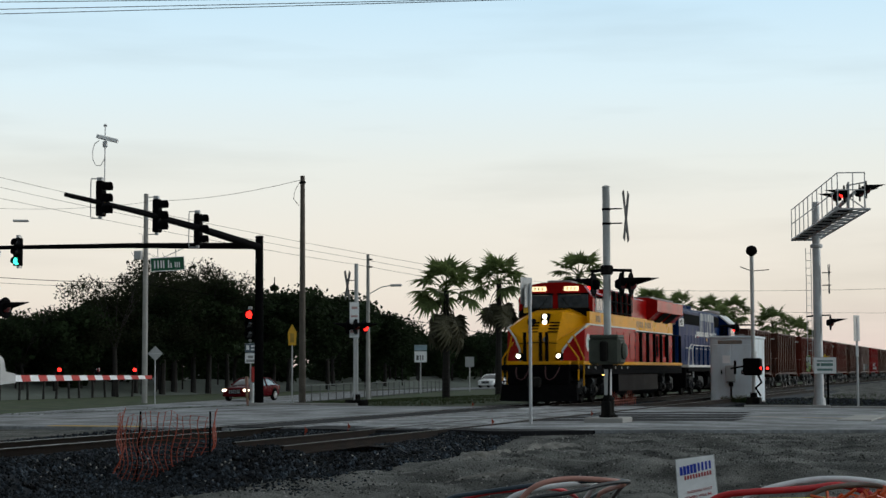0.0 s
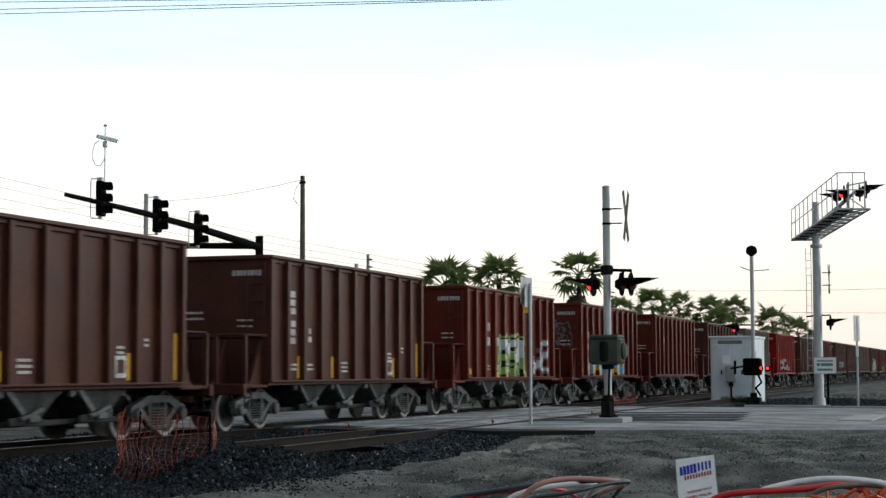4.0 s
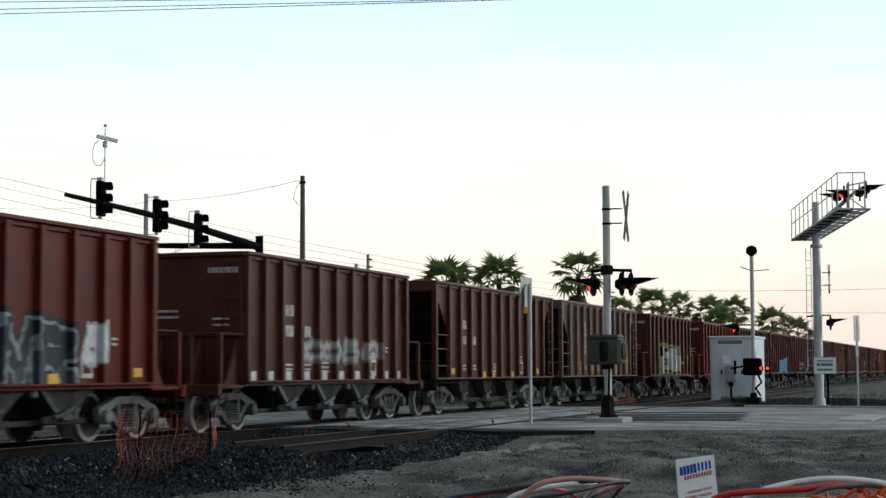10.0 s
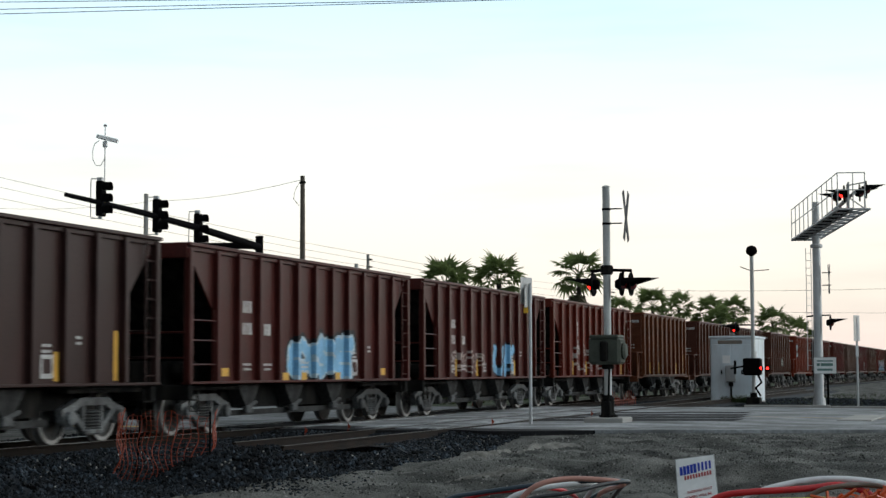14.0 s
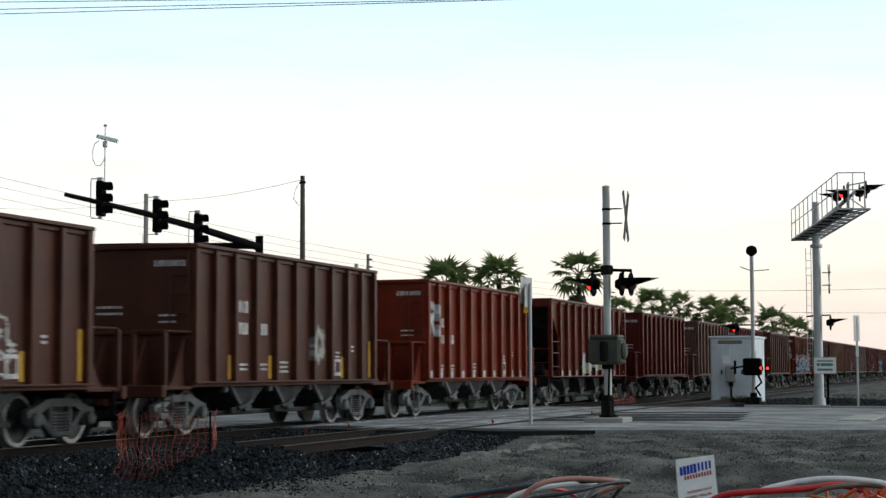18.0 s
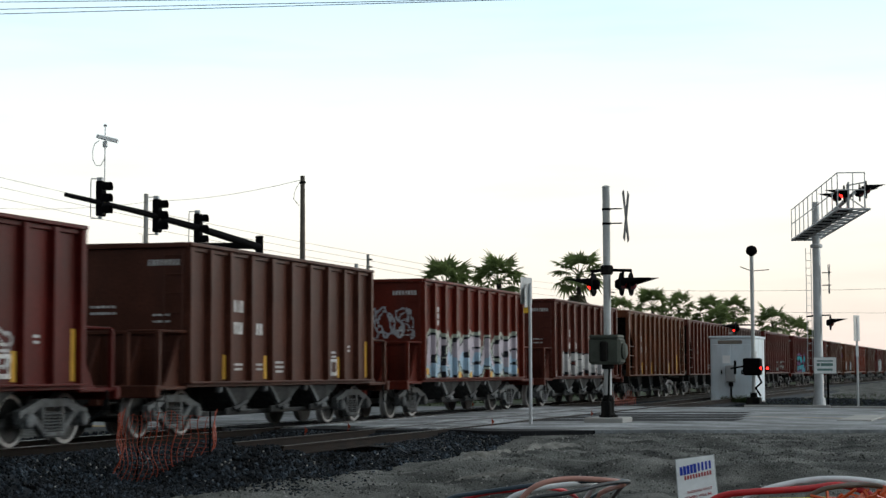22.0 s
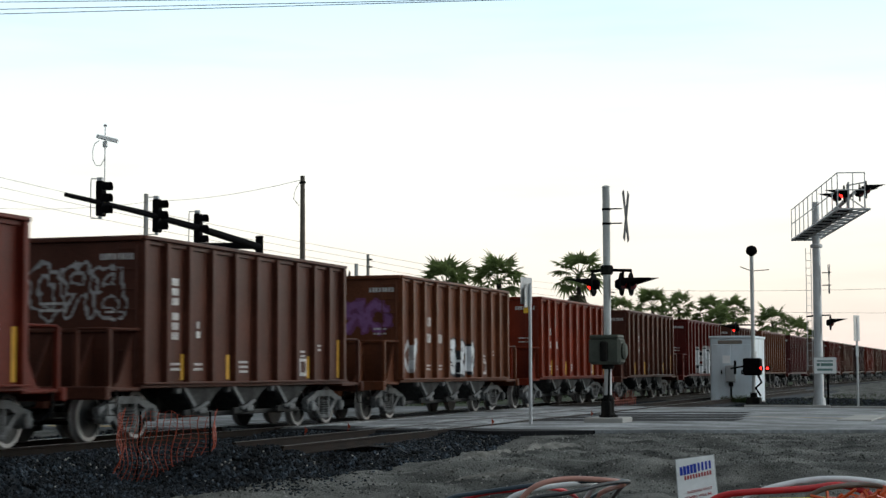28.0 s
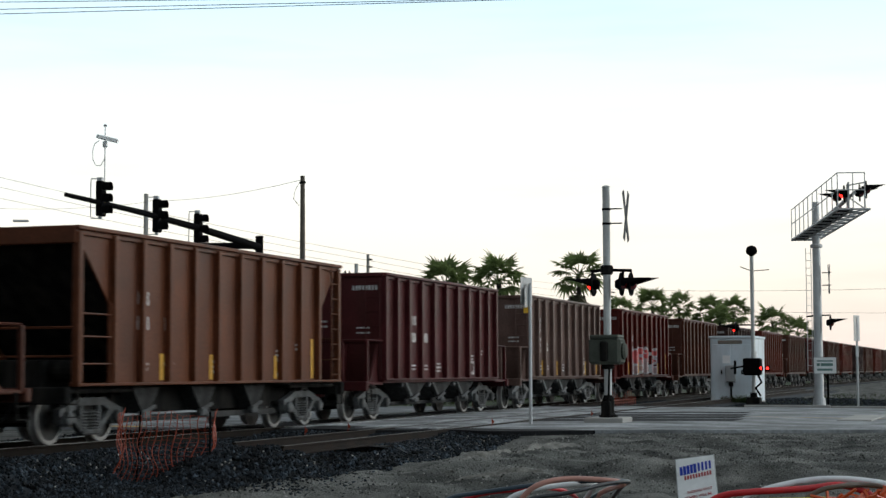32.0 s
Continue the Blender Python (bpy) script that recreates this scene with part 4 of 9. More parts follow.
S_GREY, S_FAINT, S_HALO = (0.33, 0.32, 0.32), (0.16, 0.15, 0.14), (0.3, 0.34, 0.16)
# car: face, start, end, foot, top, forms, stroke, fill, lower fill, edge, halo, thin
SPRAYED = {
    3: [("side", -1.4, 1.4, 1.2, 2.2, (5, 2, 0), 0.15, S_W, S_G, S_K, S_G, False), ("side", 2.3, 4.6, 1.2, 2.2, (4, 7), 0.1, S_W, S_W, S_FAINT, None, False)],
    4: [("side", -2.7, 2.5, 1.25, 2.25, (0, 8, 4, 5), 0.2, S_B, S_L, S_Y, S_Y, False), ("end", -1.1, 0.9, 2.3, 3.1, (8, 3, 0, 6), 0.1, S_W, S_W, (0.1, 0.12, 0.12), None, True), ("side", -4.0, -3.0, 1.15, 1.6, (6,), 0.14, S_GREY, S_GREY, S_GREY, None, False)],
    7: [("side", -2.7, -0.2, 1.25, 1.75, (8, 6, 5), 0.2, (0.42, 0.41, 0.4), (0.42, 0.41, 0.4), S_GREY, None, False), ("side", 0.3, 3.6, 1.3, 1.8, (1, 3, 9), 0.04, S_FAINT, S_FAINT, (0.16, 0.24, 0.26), None, True)],
    8: [("side", -2.4, 3.2, 1.3, 2.0, (2, 4, 7, 1, 3), 0.05, S_W, S_W, (0.4, 0.3, 0.3), None, False)],
    10: [("side", -1.6, 2.3, 1.15, 2.05, (6, 9, 3), 0.2, (0.02, 0.028, 0.036), (0.045, 0.06, 0.07), (0.2, 0.25, 0.26), S_K, False), ("side", 2.7, 3.3, 1.5, 2.05, (8,), 0.12, S_W, S_W, (0.3, 0.3, 0.3), None, False), ("end", -1.0, 0.9, 2.35, 2.9, (6, 6, 8), 0.05, S_W, S_W, (0.25, 0.25, 0.24), None, True)],
    11: [("side", -2.0, 3.2, 1.55, 1.95, (6, 6, 8, 6), 0.1, S_GREY, S_GREY, S_FAINT, None, False)],
    14: [("side", -2.2, 3.0, 1.25, 2.3, (1, 2, 4, 3, 0), 0.2, S_W, S_W, S_K, S_HALO, False)],
    15: [("side", -0.4, 2.4, 1.3, 2.0, (8, 3), 0.15, S_W, S_W, (0.36, 0.33, 0.32), None, True)],
    17: [("side", -1.4, 2.6, 1.25, 1.95, (6, 2, 5), 0.2, S_L, S_L, (0.4, 0.5, 0.56), S_K, False)],
    18: [("side", 0.5, 3.0, 1.25, 2.0, (4, 1), 0.18, S_L, (0.16, 0.34, 0.5), S_K, None, False), ("side", -3.9, -0.2, 1.3, 1.8, (2, 6, 3), 0.08, S_W, S_W, (0.36, 0.3, 0.28), None, True)],
    19: [("side", -3.4, 2.0, 1.3, 2.0, (1, 6, 9, 4), 0.1, S_W, S_W, (0.36, 0.32, 0.3), None, True)],
    22: [("side", 0.6, 2.8, 1.3, 2.1, (7, 8), 0.14, S_W, S_W, (0.4, 0.38, 0.37), None, True)],
    23: [("side", 1.0, 1.9, 1.5, 2.2, (6,), 0.12, (0.36, 0.34, 0.3), (0.36, 0.34, 0.3), S_FAINT, None, False)],
    24: [("side", -4.9, -4.0, 2.3, 3.2, (3,), 0.07, S_W, S_W, S_GREY, None, False)],
    25: [("side", -1.6, 2.8, 1.25, 1.9, (8, 0, 2, 1), 0.17, (0.44, 0.42, 0.42), (0.46, 0.46, 0.3), S_K, None, False)],
    28: [("end", -1.1, 0.9, 2.4, 3.0, (9, 3, 6, 2), 0.06, S_W, S_W, (0.42, 0.42, 0.42), None, True), ("side", 0.6, 3.0, 1.3, 2.0, (3, 6), 0.1, S_W, S_W, S_GREY, None, True)],
    30: [("side", -4.5, 4.4, 1.25, 2.15, (4, 9, 1, 8, 0, 2, 5), 0.23, (0.42, 0.37, 0.41), (0.3, 0.42, 0.52), S_K, (0.34, 0.38, 0.32), False), ("end", -1.2, 1.0, 2.2, 3.0, (3, 6, 1, 9), 0.06, S_W, S_W, (0.34, 0.34, 0.36), None, True)],
    31: [("side", -3.6, 3.4, 1.25, 1.8, (5, 6, 8, 3, 8, 0, 5), 0.17, (0.44, 0.43, 0.42), (0.34, 0.33, 0.33), S_K, None, False)],
    33: [("side", -0.8, 2.6, 1.35, 2.0, (4, 8, 9), 0.12, S_W, S_W, (0.36, 0.35, 0.36), None, True)],
    35: [("side", -1.0, 3.2, 1.3, 1.8, (3, 0, 9, 4), 0.1, S_W, S_W, (0.3, 0.28, 0.28), None, True)],
    36: [("side", -2.4, 2.8, 1.25, 2.2, (7, 2, 9, 6), 0.2, S_C, (0.1, 0.3, 0.4), S_K, S_P, False)],
    37: [("side", -2.6, 2.5, 1.25, 2.25, (8, 5, 5, 3), 0.18, (0.42, 0.42, 0.07), (0.42, 0.42, 0.07), S_K, S_C, False), ("side", 3.2, 4.2, 1.6, 2.2, (6,), 0.12, (0.36, 0.3, 0.42), S_P, S_K, None, False)],
    38: [("end", -1.1, 0.9, 2.3, 3.2, (8, 3, 6), 0.12, S_W, S_W, (0.3, 0.29, 0.29), None, True)],
    39: [("side", -0.9, 1.7, 1.22, 2.05, (8, 3, 6), 0.15, S_W, S_W, S_K, None, False), ("side", -4.9, -3.6, 1.3, 2.1, (1, 9), 0.05, S_W, S_W, S_GREY, None, False), ("end", -1.2, 0.9, 2.3, 3.1, (6, 3, 8), 0.1, S_P, S_P, (0.14, 0.05, 0.12), None, False)],
    42: [("side", -2.8, 2.2, 1.25, 2.2, (0, 4, 9, 8), 0.22, S_W, S_W, S_K, S_GREY, False)],
    47: [("side", -2.8, 2.4, 1.25, 2.1, (2, 8, 3, 5), 0.18, (0.5, 0.1, 0.1), (0.42, 0.3, 0.3), S_W, None, False)],
}
for n, tags in SPRAYED.items():
    c = train[n - 1][0]
    for k, (face, a0, a1, z0, z1, forms, width, fill, low, edge, halo, thin) in enumerate(tags):
        graffiti(c, CARS[n - 1][0], face, a0, a1, z0, z1, forms, width, fill, low, edge, halo, 10 * n + k, 0.12, thin)
    c["label"] = c["label"] + ", sprayed with graffiti"

MARKW = surf("stencil_white", (0.52, 0.51, 0.5), 0.8, var=0.35, scale=6, fine=30, bump=0.0, dirt=(0.16, 0.1, 0.09), dirt_amt=0.6)
MARKY = surf("reflector_yellow", (0.62, 0.33, 0.03), 0.6, var=0.15, scale=6, fine=30, bump=0.0)


def stencils(seed, ribs, y):
    """Rows of plain bars where the stencilled letters stand, on the panels between the ribs."""
    r = random.Random(seed)
    g = Geo()
    mid = [(p + q) / 2 + 0.05 for p, q in zip(ribs, ribs[1:])]

    def block(k, z, rows, w, h, gap, n=3):
        for i in range(rows):
            ww = w * r.uniform(0.8, 1.0)
            for q in range(n):
                x0 = mid[k] - ww / 2 + q * ww / n
                g.box(x0, x0 + ww / n * r.uniform(0.62, 0.78), y - 0.006, y - 0.001, z + i * (h + gap), z + i * (h + gap) + h)

    k = 1 + seed % 2
    if seed % 3 == 2:
        # turned on its side, reading upwards
        for i in range(6):
            g.box(mid[k] - 0.16, mid[k] + 0.1, y - 0.006, y - 0.001, 1.9 + i * 0.19 + 0.1 * (i > 2), 2.04 + i * 0.19 + 0.1 * (i > 2))
        block(k + 1, 1.95, 2, 0.2, 0.13, 0.06, 1)
    else:
        block(k, 2.06, 1, 0.56, 0.25, 0.08)
        block(k, 2.52, 1, 0.56, 0.25, 0.08)
        block(k + 1, 2.06, 1, 0.4, 0.25, 0.08, 2)
    for kk, z, rows, w in ((k, 1.3, 2, 0.42), (k + 1, 1.3, 2, 0.4), (4, 1.25, 3, 0.5), (len(mid) - 3, 1.5, 3, 0.3), (len(mid) - 2, 1.75, 2, 0.2)):
        block(kk, z, rows, w, 0.05, 0.05, 5)
    # framed data panel with a dark middle
    xm = mid[-3]
    for x0, x1, z0, z1 in ((-0.19, 0.19, 1.17, 1.25), (-0.19, 0.19, 1.53, 1.57), (-0.19, -0.14, 1.25, 1.53), (0.14, 0.19, 1.25, 1.53)):
        g.box(xm + x0, xm + x1, y - 0.006, y - 0.001, z0, z1)
    return g.mesh("stencil_lettering", MARKW)


def end_marks():
    g = Geo()
    for i in range(8):
        g.box(-A_LEN - 0.036, -A_LEN - 0.031, -1.3 + i * 0.09, -1.24 + i * 0.09, 3.38, 3.5)
    for i in range(5):
        g.box(-A_LEN - 0.036, -A_LEN - 0.031, 0.1 + i * 0.12, 0.2 + i * 0.12, 2.55, 2.6)
        g.box(-A_LEN - 0.036, -A_LEN - 0.031, 0.1 + i * 0.12, 0.2 + i * 0.12, 2.42, 2.47)
        if i < 4:
            g.box(-A_LEN - 0.036, -A_LEN - 0.031, -1.1 + i * 0.1, -1.02 + i * 0.1, 2.25, 2.29)
            g.box(-A_LEN - 0.036, -A_LEN - 0.031, -1.1 + i * 0.1, -1.02 + i * 0.1, 2.38, 2.42)
    return g.mesh("end_lettering", MARKW)


STA = [stencils(k, RIBS_A, -1.42) for k in range(4)]
STB = [stencils(k + 10, RIBS_B, -1.44) for k in range(3)]
ENDM = end_marks()
SQ = Geo().box(-0.16, 0.16, -0.004, 0.0, 0, 0.2).mesh("reflector", MARKW)
SQY = Geo().box(-0.17, 0.17, -0.004, 0.0, 0, 0.17).mesh("reflector", MARKY)
VBY = Geo().box(-0.07, 0.07, -0.004, 0.0, 0, 0.5).mesh("reflector", MARKY)
for n, (c, _) in enumerate(train, 1):
    kind = CARS[n - 1][0]
    ribs, y = RIBS[kind], -1.422 if kind == "A" else -1.442
    mids = [(p + q) / 2 for p, q in zip(ribs, ribs[1:])]
    part("stencil_lettering", (STA if kind == "A" else STB)[n % (4 if kind == "A" else 3)], None, c, "white stencilled lettering")["kind"] = "stuff"
    if kind == "A" and n <= 52:
        part("end_lettering", ENDM, None, c, "white stencilled lettering")["kind"] = "stuff"
    if n > 50:
        continue
    style = {4: "y", 3: "y", 10: "y", 12: "y", 17: "y", 26: "y", 30: "y", 42: "y", 33: "y", 5: "w", 11: "w", 15: "w", 8: "w", 24: "w", 25: "w", 31: "w", 35: "w", 18: "v", 9: "v"}.get(n, "v" if n % 3 else "n")
    if style == "w":
        for x in mids:
            child(part("reflector", SQ, None, c, "white reflective patch"), Matrix.Translation((x, y, 1.08)))
    elif style == "y":
        for k in (0, 3, 4, 6, -1):
            child(part("reflector", SQY, None, c, "yellow reflective patch"), Matrix.Translation((mids[k], y, 1.08 + (0.1 if k in (0, -1) else 0))))
    elif style == "v":
        for k in (1, 3, -3):
            child(part("reflector", VBY, None, c, "yellow reflective strip"), Matrix.Translation((mids[k] + 0.34, y, 1.12)))
        child(part("reflector", VBY, None, c, "yellow reflective strip"), Matrix.LocRotScale((mids[-1] + 0.3, y, 1.12), None, (1, 1, 1.8)))


# three big white painted blocks where the bright red car carries its initials
c = train[7][0]
for k in (4, 5, 6):
    xm = (RIBS_A[k] + RIBS_A[k + 1]) / 2 + 0.05
    g = Geo().box(xm - 0.2, xm + 0.16, -1.428, -1.423, 2.65, 3.45)
    part("initial_block", g, MARKW, c, "large white painted mark")
# ---- the two locomotives ----
L_RED = surf("locomotive_red", (0.33, 0.0055, 0.005), 0.22, spec=0.03, var=0.14, scale=0.8, fine=12, bump=0.02, dirt=(0.15, 0.008, 0.008), dirt_amt=0.5)
L_YEL = surf("locomotive_yellow", (0.74, 0.33, 0.003), 0.3, spec=0.04, var=0.1, scale=0.8, fine=12, bump=0.02, dirt=(0.4, 0.2, 0.03), dirt_amt=0.35)
L_BLUE = surf("locomotive_blue", (0.0013, 0.017, 0.078), 0.35, spec=0.015, var=0.2, scale=0.8, fine=10, bump=0.02)
L_PEEL = surf("peeling_blue_paint", (0.002, 0.018, 0.082), 0.45, spec=0.03, var=0.25, scale=2.6, fine=14, bump=0.02, dirt=(0.42, 0.43, 0.42), dirt_amt=1.0)
TRUCKGREY = surf("dusty_truck_casting", (0.009, 0.0095, 0.0105), 0.55, spec=0.1, var=0.5, scale=2.5, fine=20, bump=0.15, dirt=(0.006, 0.006, 0.006), dirt_amt=0.8)
L_FADE = surf("faded_blue_paint", (0.0016, 0.018, 0.08), 0.4, spec=0.02, var=0.2, scale=0.9, fine=8, bump=0.02, dirt=(0.16, 0.18, 0.24), dirt_amt=0.3)
L_WHITE = surf("locomotive_white", (0.6, 0.6, 0.58), 0.5, var=0.12, scale=2, fine=20, bump=0.0)
L_GREY = surf("roof_grey", (0.22, 0.2, 0.2), 0.6, var=0.2, scale=1.0, fine=12, bump=0.03)
CABGLASS = surf("cab_window_glass", (0.03, 0.04, 0.05), 0.15, var=0.3, scale=1.5, fine=6, bump=0.0, spec=0.5)


WSD = WS.copy()
WSD.materials.clear()
WSD.materials.append(DARKMETAL)


GOLDINK = surf("brown_gold_lettering", (0.2, 0.1, 0.012), 0.5, bump=0)


def stanchions(ob, xs, y, z0, z1, mt, r=0.045):
    for x in xs:
        part("stanchion", Geo().cbox(x - r, x + r, y - r, y + r, z0, z1, 0.01), mt, ob)


def loco_truck(ob, x, wheels, base):
    h = base / 2 + 0.75
    side = Geo().prism([(-h, 0.6), (-h, 0.86), (-h + 0.5, 0.96), (h - 0.5, 0.96), (h, 0.86), (h, 0.6), (h - 0.2, 0.62), (h - 0.45, 0.74), (-h + 0.45, 0.74), (-h + 0.2, 0.62)], -1.24, -1.1)
    t = part("truck", side, TRUCKGREY, ob, "grimy black locomotive truck")
    child(t, Matrix.Translation((x, 0, 0)))
    part("side_frame", Geo().prism([(-h, 0.6), (-h, 0.86), (h, 0.86), (h, 0.6)], 1.1, 1.24), TRUCKGREY, t)
    part("bolster", Geo().cbox(-0.4, 0.4, -1.1, 1.1, 0.6, 0.95, 0.04), BLACK, t)
    part("traction_motor", Geo().cbox(-base / 2 - 0.5, base / 2 + 0.5, -0.6, 0.6, 0.16, 0.9, 0.05), BLACK, t)
    for i in range(wheels):
        wx = -base / 2 + base * i / (wheels - 1)
        child(part("wheelset", WSD, None, t), Matrix.LocRotScale((wx, 0, 0.52), None, (1.14, 1, 1.14)))
        box = part("journal_box", Geo().cbox(wx - 0.24, wx + 0.24, -1.28, -1.04, 0.3, 0.76, 0.05), TRUCKGREY, t)
        part("bearing_cap", Geo().lathe([(0.16, 0.0), (0.15, 0.06), (0.08, 0.09)], 14, Matrix.Translation((wx, -1.28, 0.52)) @ Matrix.Rotation(radians(90), 4, "X")), TRUCKGREY, box)
        for q in (-1, 1):
            prof = [(0.06, 0.36)]
            for k in range(5):
                prof += [(0.06, 0.38 + k * 0.07), (0.1, 0.395 + k * 0.07), (0.1, 0.42 + k * 0.07), (0.06, 0.435 + k * 0.07)]
            part("spring", Geo().lathe(prof + [(0.06, 0.76)], 9, Matrix.Translation((wx + q * 0.38, -1.16, 0))), TRUCKGREY, t)
            part("brake_hanger", Geo().tube([(wx + q * 0.62, -1.12, 0.9), (wx + q * 0.6, -1.12, 0.5), (wx + q * 0.52, -1.0, 0.3)], 0.035, 6), TRUCKGREY, t)
        if i < wheels - 1:
            part("brake_cylinder", Geo().tube([(wx + 0.55, -1.36, 0.86), (wx + 1.0, -1.36, 0.84)], 0.12, 12).lathe([(0.15, 0), (0.15, 0.05)], 12, Matrix.Translation((wx + 0.55, -1.36, 0.86)) @ Matrix.Rotation(radians(90), 4, "Y")), TRUCKGREY, t)
            part("brake_pipe", Geo().tube([(wx + 1.0, -1.32, 0.9), (wx + 1.2, -1.3, 1.02), (wx + 1.5, -1.3, 1.05)], 0.02, 5), BLACK, t)


def lead_loco(x):
    ob = thing("diesel_locomotive", LINE @ Matrix.Translation((x, 0, 0)), "red and yellow road diesel locomotive with lit headlights", "locomotive", "locomotives")
    part("underframe", Geo().cbox(-10.4, 10.45, -1.5, 1.5, 1.28, 1.5, 0.03).box(-10.2, 10.2, -0.7, 0.7, 0.85, 1.3).cbox(-9.6, 10.3, -1.52, -1.4, 1.12, 1.3, 0.02), BLACK, ob)
    part("sill_stripe", Geo().cbox(-9.7, 10.4, -1.53, 1.53, 1.5, 1.63, 0.01), L_YEL, ob, "yellow frame stripe")
    for i in range(7):
        part("reflector", Geo().box(-9.0 + i * 1.15, -8.9 + i * 1.15, -1.545, -1.535, 1.35, 1.43), L_WHITE, ob)
    # nose: its face leans back to a ridge under the windshield
    nose = Geo()
    nose.prism([(-10.4, 1.6), (-10.2, 2.4), (-9.2, 3.52), (-7.95, 3.7), (-7.9, 1.6)], -0.6, 0.6)
    for s in (-1, 1):
        f = [(0, 3, 4, 1), (1, 4, 5, 2), (2, 5, 6), (3, 7, 5, 4)]
        nose.add([(-10.4, s * 0.6, 1.6), (-10.2, s * 0.6, 2.4), (-9.2, s * 0.6, 3.52), (-9.5, s * 1.5, 1.6), (-9.4, s * 1.5, 2.9), (-7.95, s * 1.5, 3.3), (-7.95, s * 0.6, 3.7), (-7.95, s * 1.5, 1.6)],
                 f if s < 0 else [q[::-1] for q in f])
    part("nose", nose, L_YEL, ob, "yellow wide nose")
    for s in (-1, 1):
        edge = [(-10.24, s * 0.8, 1.65), (-10.14, s * 0.84, 2.05), (-9.82, s * 1.12, 2.52), (-9.42, s * 1.52, 2.93)]
        q = Geo().add(edge + [(-9.53, s * 1.52, 1.65)], [(0, 1, 2, 3, 4)])
        part("nose_flank", q, L_RED, ob, "red lower nose flank")
        part("nose_stripe", Geo().tube(edge + [(-8.9, s * 1.53, 3.04)], 0.04, 6), L_WHITE, ob)
        part("ditch_light", Geo().cbox(-10.58, -10.3, s * 0.78 - 0.13, s * 0.78 + 0.13, 1.68, 1.95, 0.04), BLACK, ob)
        part("ditch_lens", Geo().lathe([(0.085, 0), (0.07, 0.03), (0.02, 0.045)], 14, Matrix.Translation((-10.58, s * 0.78, 1.82)) @ Matrix.Rotation(radians(-90), 4, "Y")), HEAD_LAMP, ob, "lit white ditch light")
    part("nose_door", Geo().prism([(-10.43, 1.68), (-10.23, 2.42), (-9.85, 2.85), (-9.8, 2.8), (-10.15, 2.4), (-10.36, 1.68)], -0.02, 0.5), L_YEL, ob, "yellow nose door")
    for y in (-0.3, -0.06, 0.56):
        part("door_post", Geo().cbox(-10.52, -10.4, y - 0.055, y + 0.055, 1.62, 2.72, 0.01), BLACK, ob)
    part("bell_vent", Geo().cbox(-9.9, -9.5, 0.36, 0.62, 3.02, 3.26, 0.05), BLACK, ob)
    part("nose_emblem", Geo().lathe([(0.1, 0), (0.1, 0.02)], 16, Matrix.Translation((-10.2, -0.18, 2.46)) @ Matrix.Rotation(radians(-78), 4, "Y")), L_GREY, ob)
    part("nose_grab_rail", Geo().tube([(-10.55, -0.72, 2.3), (-10.6, 0, 2.34), (-10.55, 0.72, 2.3)], 0.02, 5), BLACK, ob)
    # headlight and nose grilles
    part("headlight_housing", Geo().cbox(-9.62, -9.25, -0.16, 0.16, 3.0, 3.46, 0.04), BLACK, ob)
    for z in (3.12, 3.34):
        part("headlight", Geo().lathe([(0.095, 0), (0.08, 0.04), (0.03, 0.06)], 16, Matrix.Translation((-9.61, 0, z)) @ Matrix.Rotation(radians(-90), 4, "Y")), HEAD_LAMP, ob, "lit round headlight")
    for i in range(4):
        z = 2.72 + i * 0.12
        xf = -10.2 + (z - 2.4) * 0.893
        for ya, yb in ((-0.59, -0.2), (0.2, 0.59)):
            part("grille", Geo().cbox(xf - 0.05, xf + 0.1, ya, yb, z, z + 0.05, 0.01), BLACK, ob)
    # cab
    cab = Geo().prism([(-1.5, 1.6), (-1.5, 4.1), (-1.12, 4.6), (-0.5, 4.7), (0.5, 4.7), (1.12, 4.6), (1.5, 4.1), (1.5, 1.6)], -8.0, -5.6, "x")
    part("cab", cab, L_RED, ob, "red operator cab")
    part("cab_roof", Geo().prism([(-1.13, 4.61), (-0.5, 4.72), (0.5, 4.72), (1.13, 4.61), (1.05, 4.56), (-1.05, 4.56)], -8.08, -5.5, "x"), L_RED, ob)
    part("roof_box", Geo().cbox(-7.4, -6.4, -0.5, 0.5, 4.7, 4.84, 0.05), L_GREY, ob)
    for s in (-1, 1):
        part("windshield", Geo().cbox(-8.06, -7.98, min(s * 0.1, s * 1.34), max(s * 0.1, s * 1.34), 3.68, 4.26, 0.05), CABGLASS, ob, "dark windshield glass")
        part("windshield_frame", Geo().box(-8.04, -7.99, min(s * 0.06, s * 1.38), max(s * 0.06, s * 1.38), 3.62, 3.7).box(-8.04, -7.99, min(s * 0.06, s * 1.38), max(s * 0.06, s * 1.38), 4.24, 4.3), BLACK, ob)
        part("number_board", Geo().cbox(-8.08, -7.8, min(s * 0.36, s * 0.94), max(s * 0.36, s * 0.94), 4.38, 4.56, 0.03), glow("number_board_lit", (1.0, 0.78, 0.45), 1.3), ob, "lit amber number board")
        for k in range(3):
            yk = s * 0.65 + (k - 1) * 0.15
            part("number_bar", Geo().box(-8.09, -8.081, yk - 0.024, yk + 0.024, 4.42, 4.52), L_GREY, ob)
        part("wiper", Geo().tube([(-8.08, s * 0.7, 3.66), (-8.1, s * 0.5, 3.85), (-8.09, s * 0.3, 4.1)], 0.012, 4), BLACK, ob)
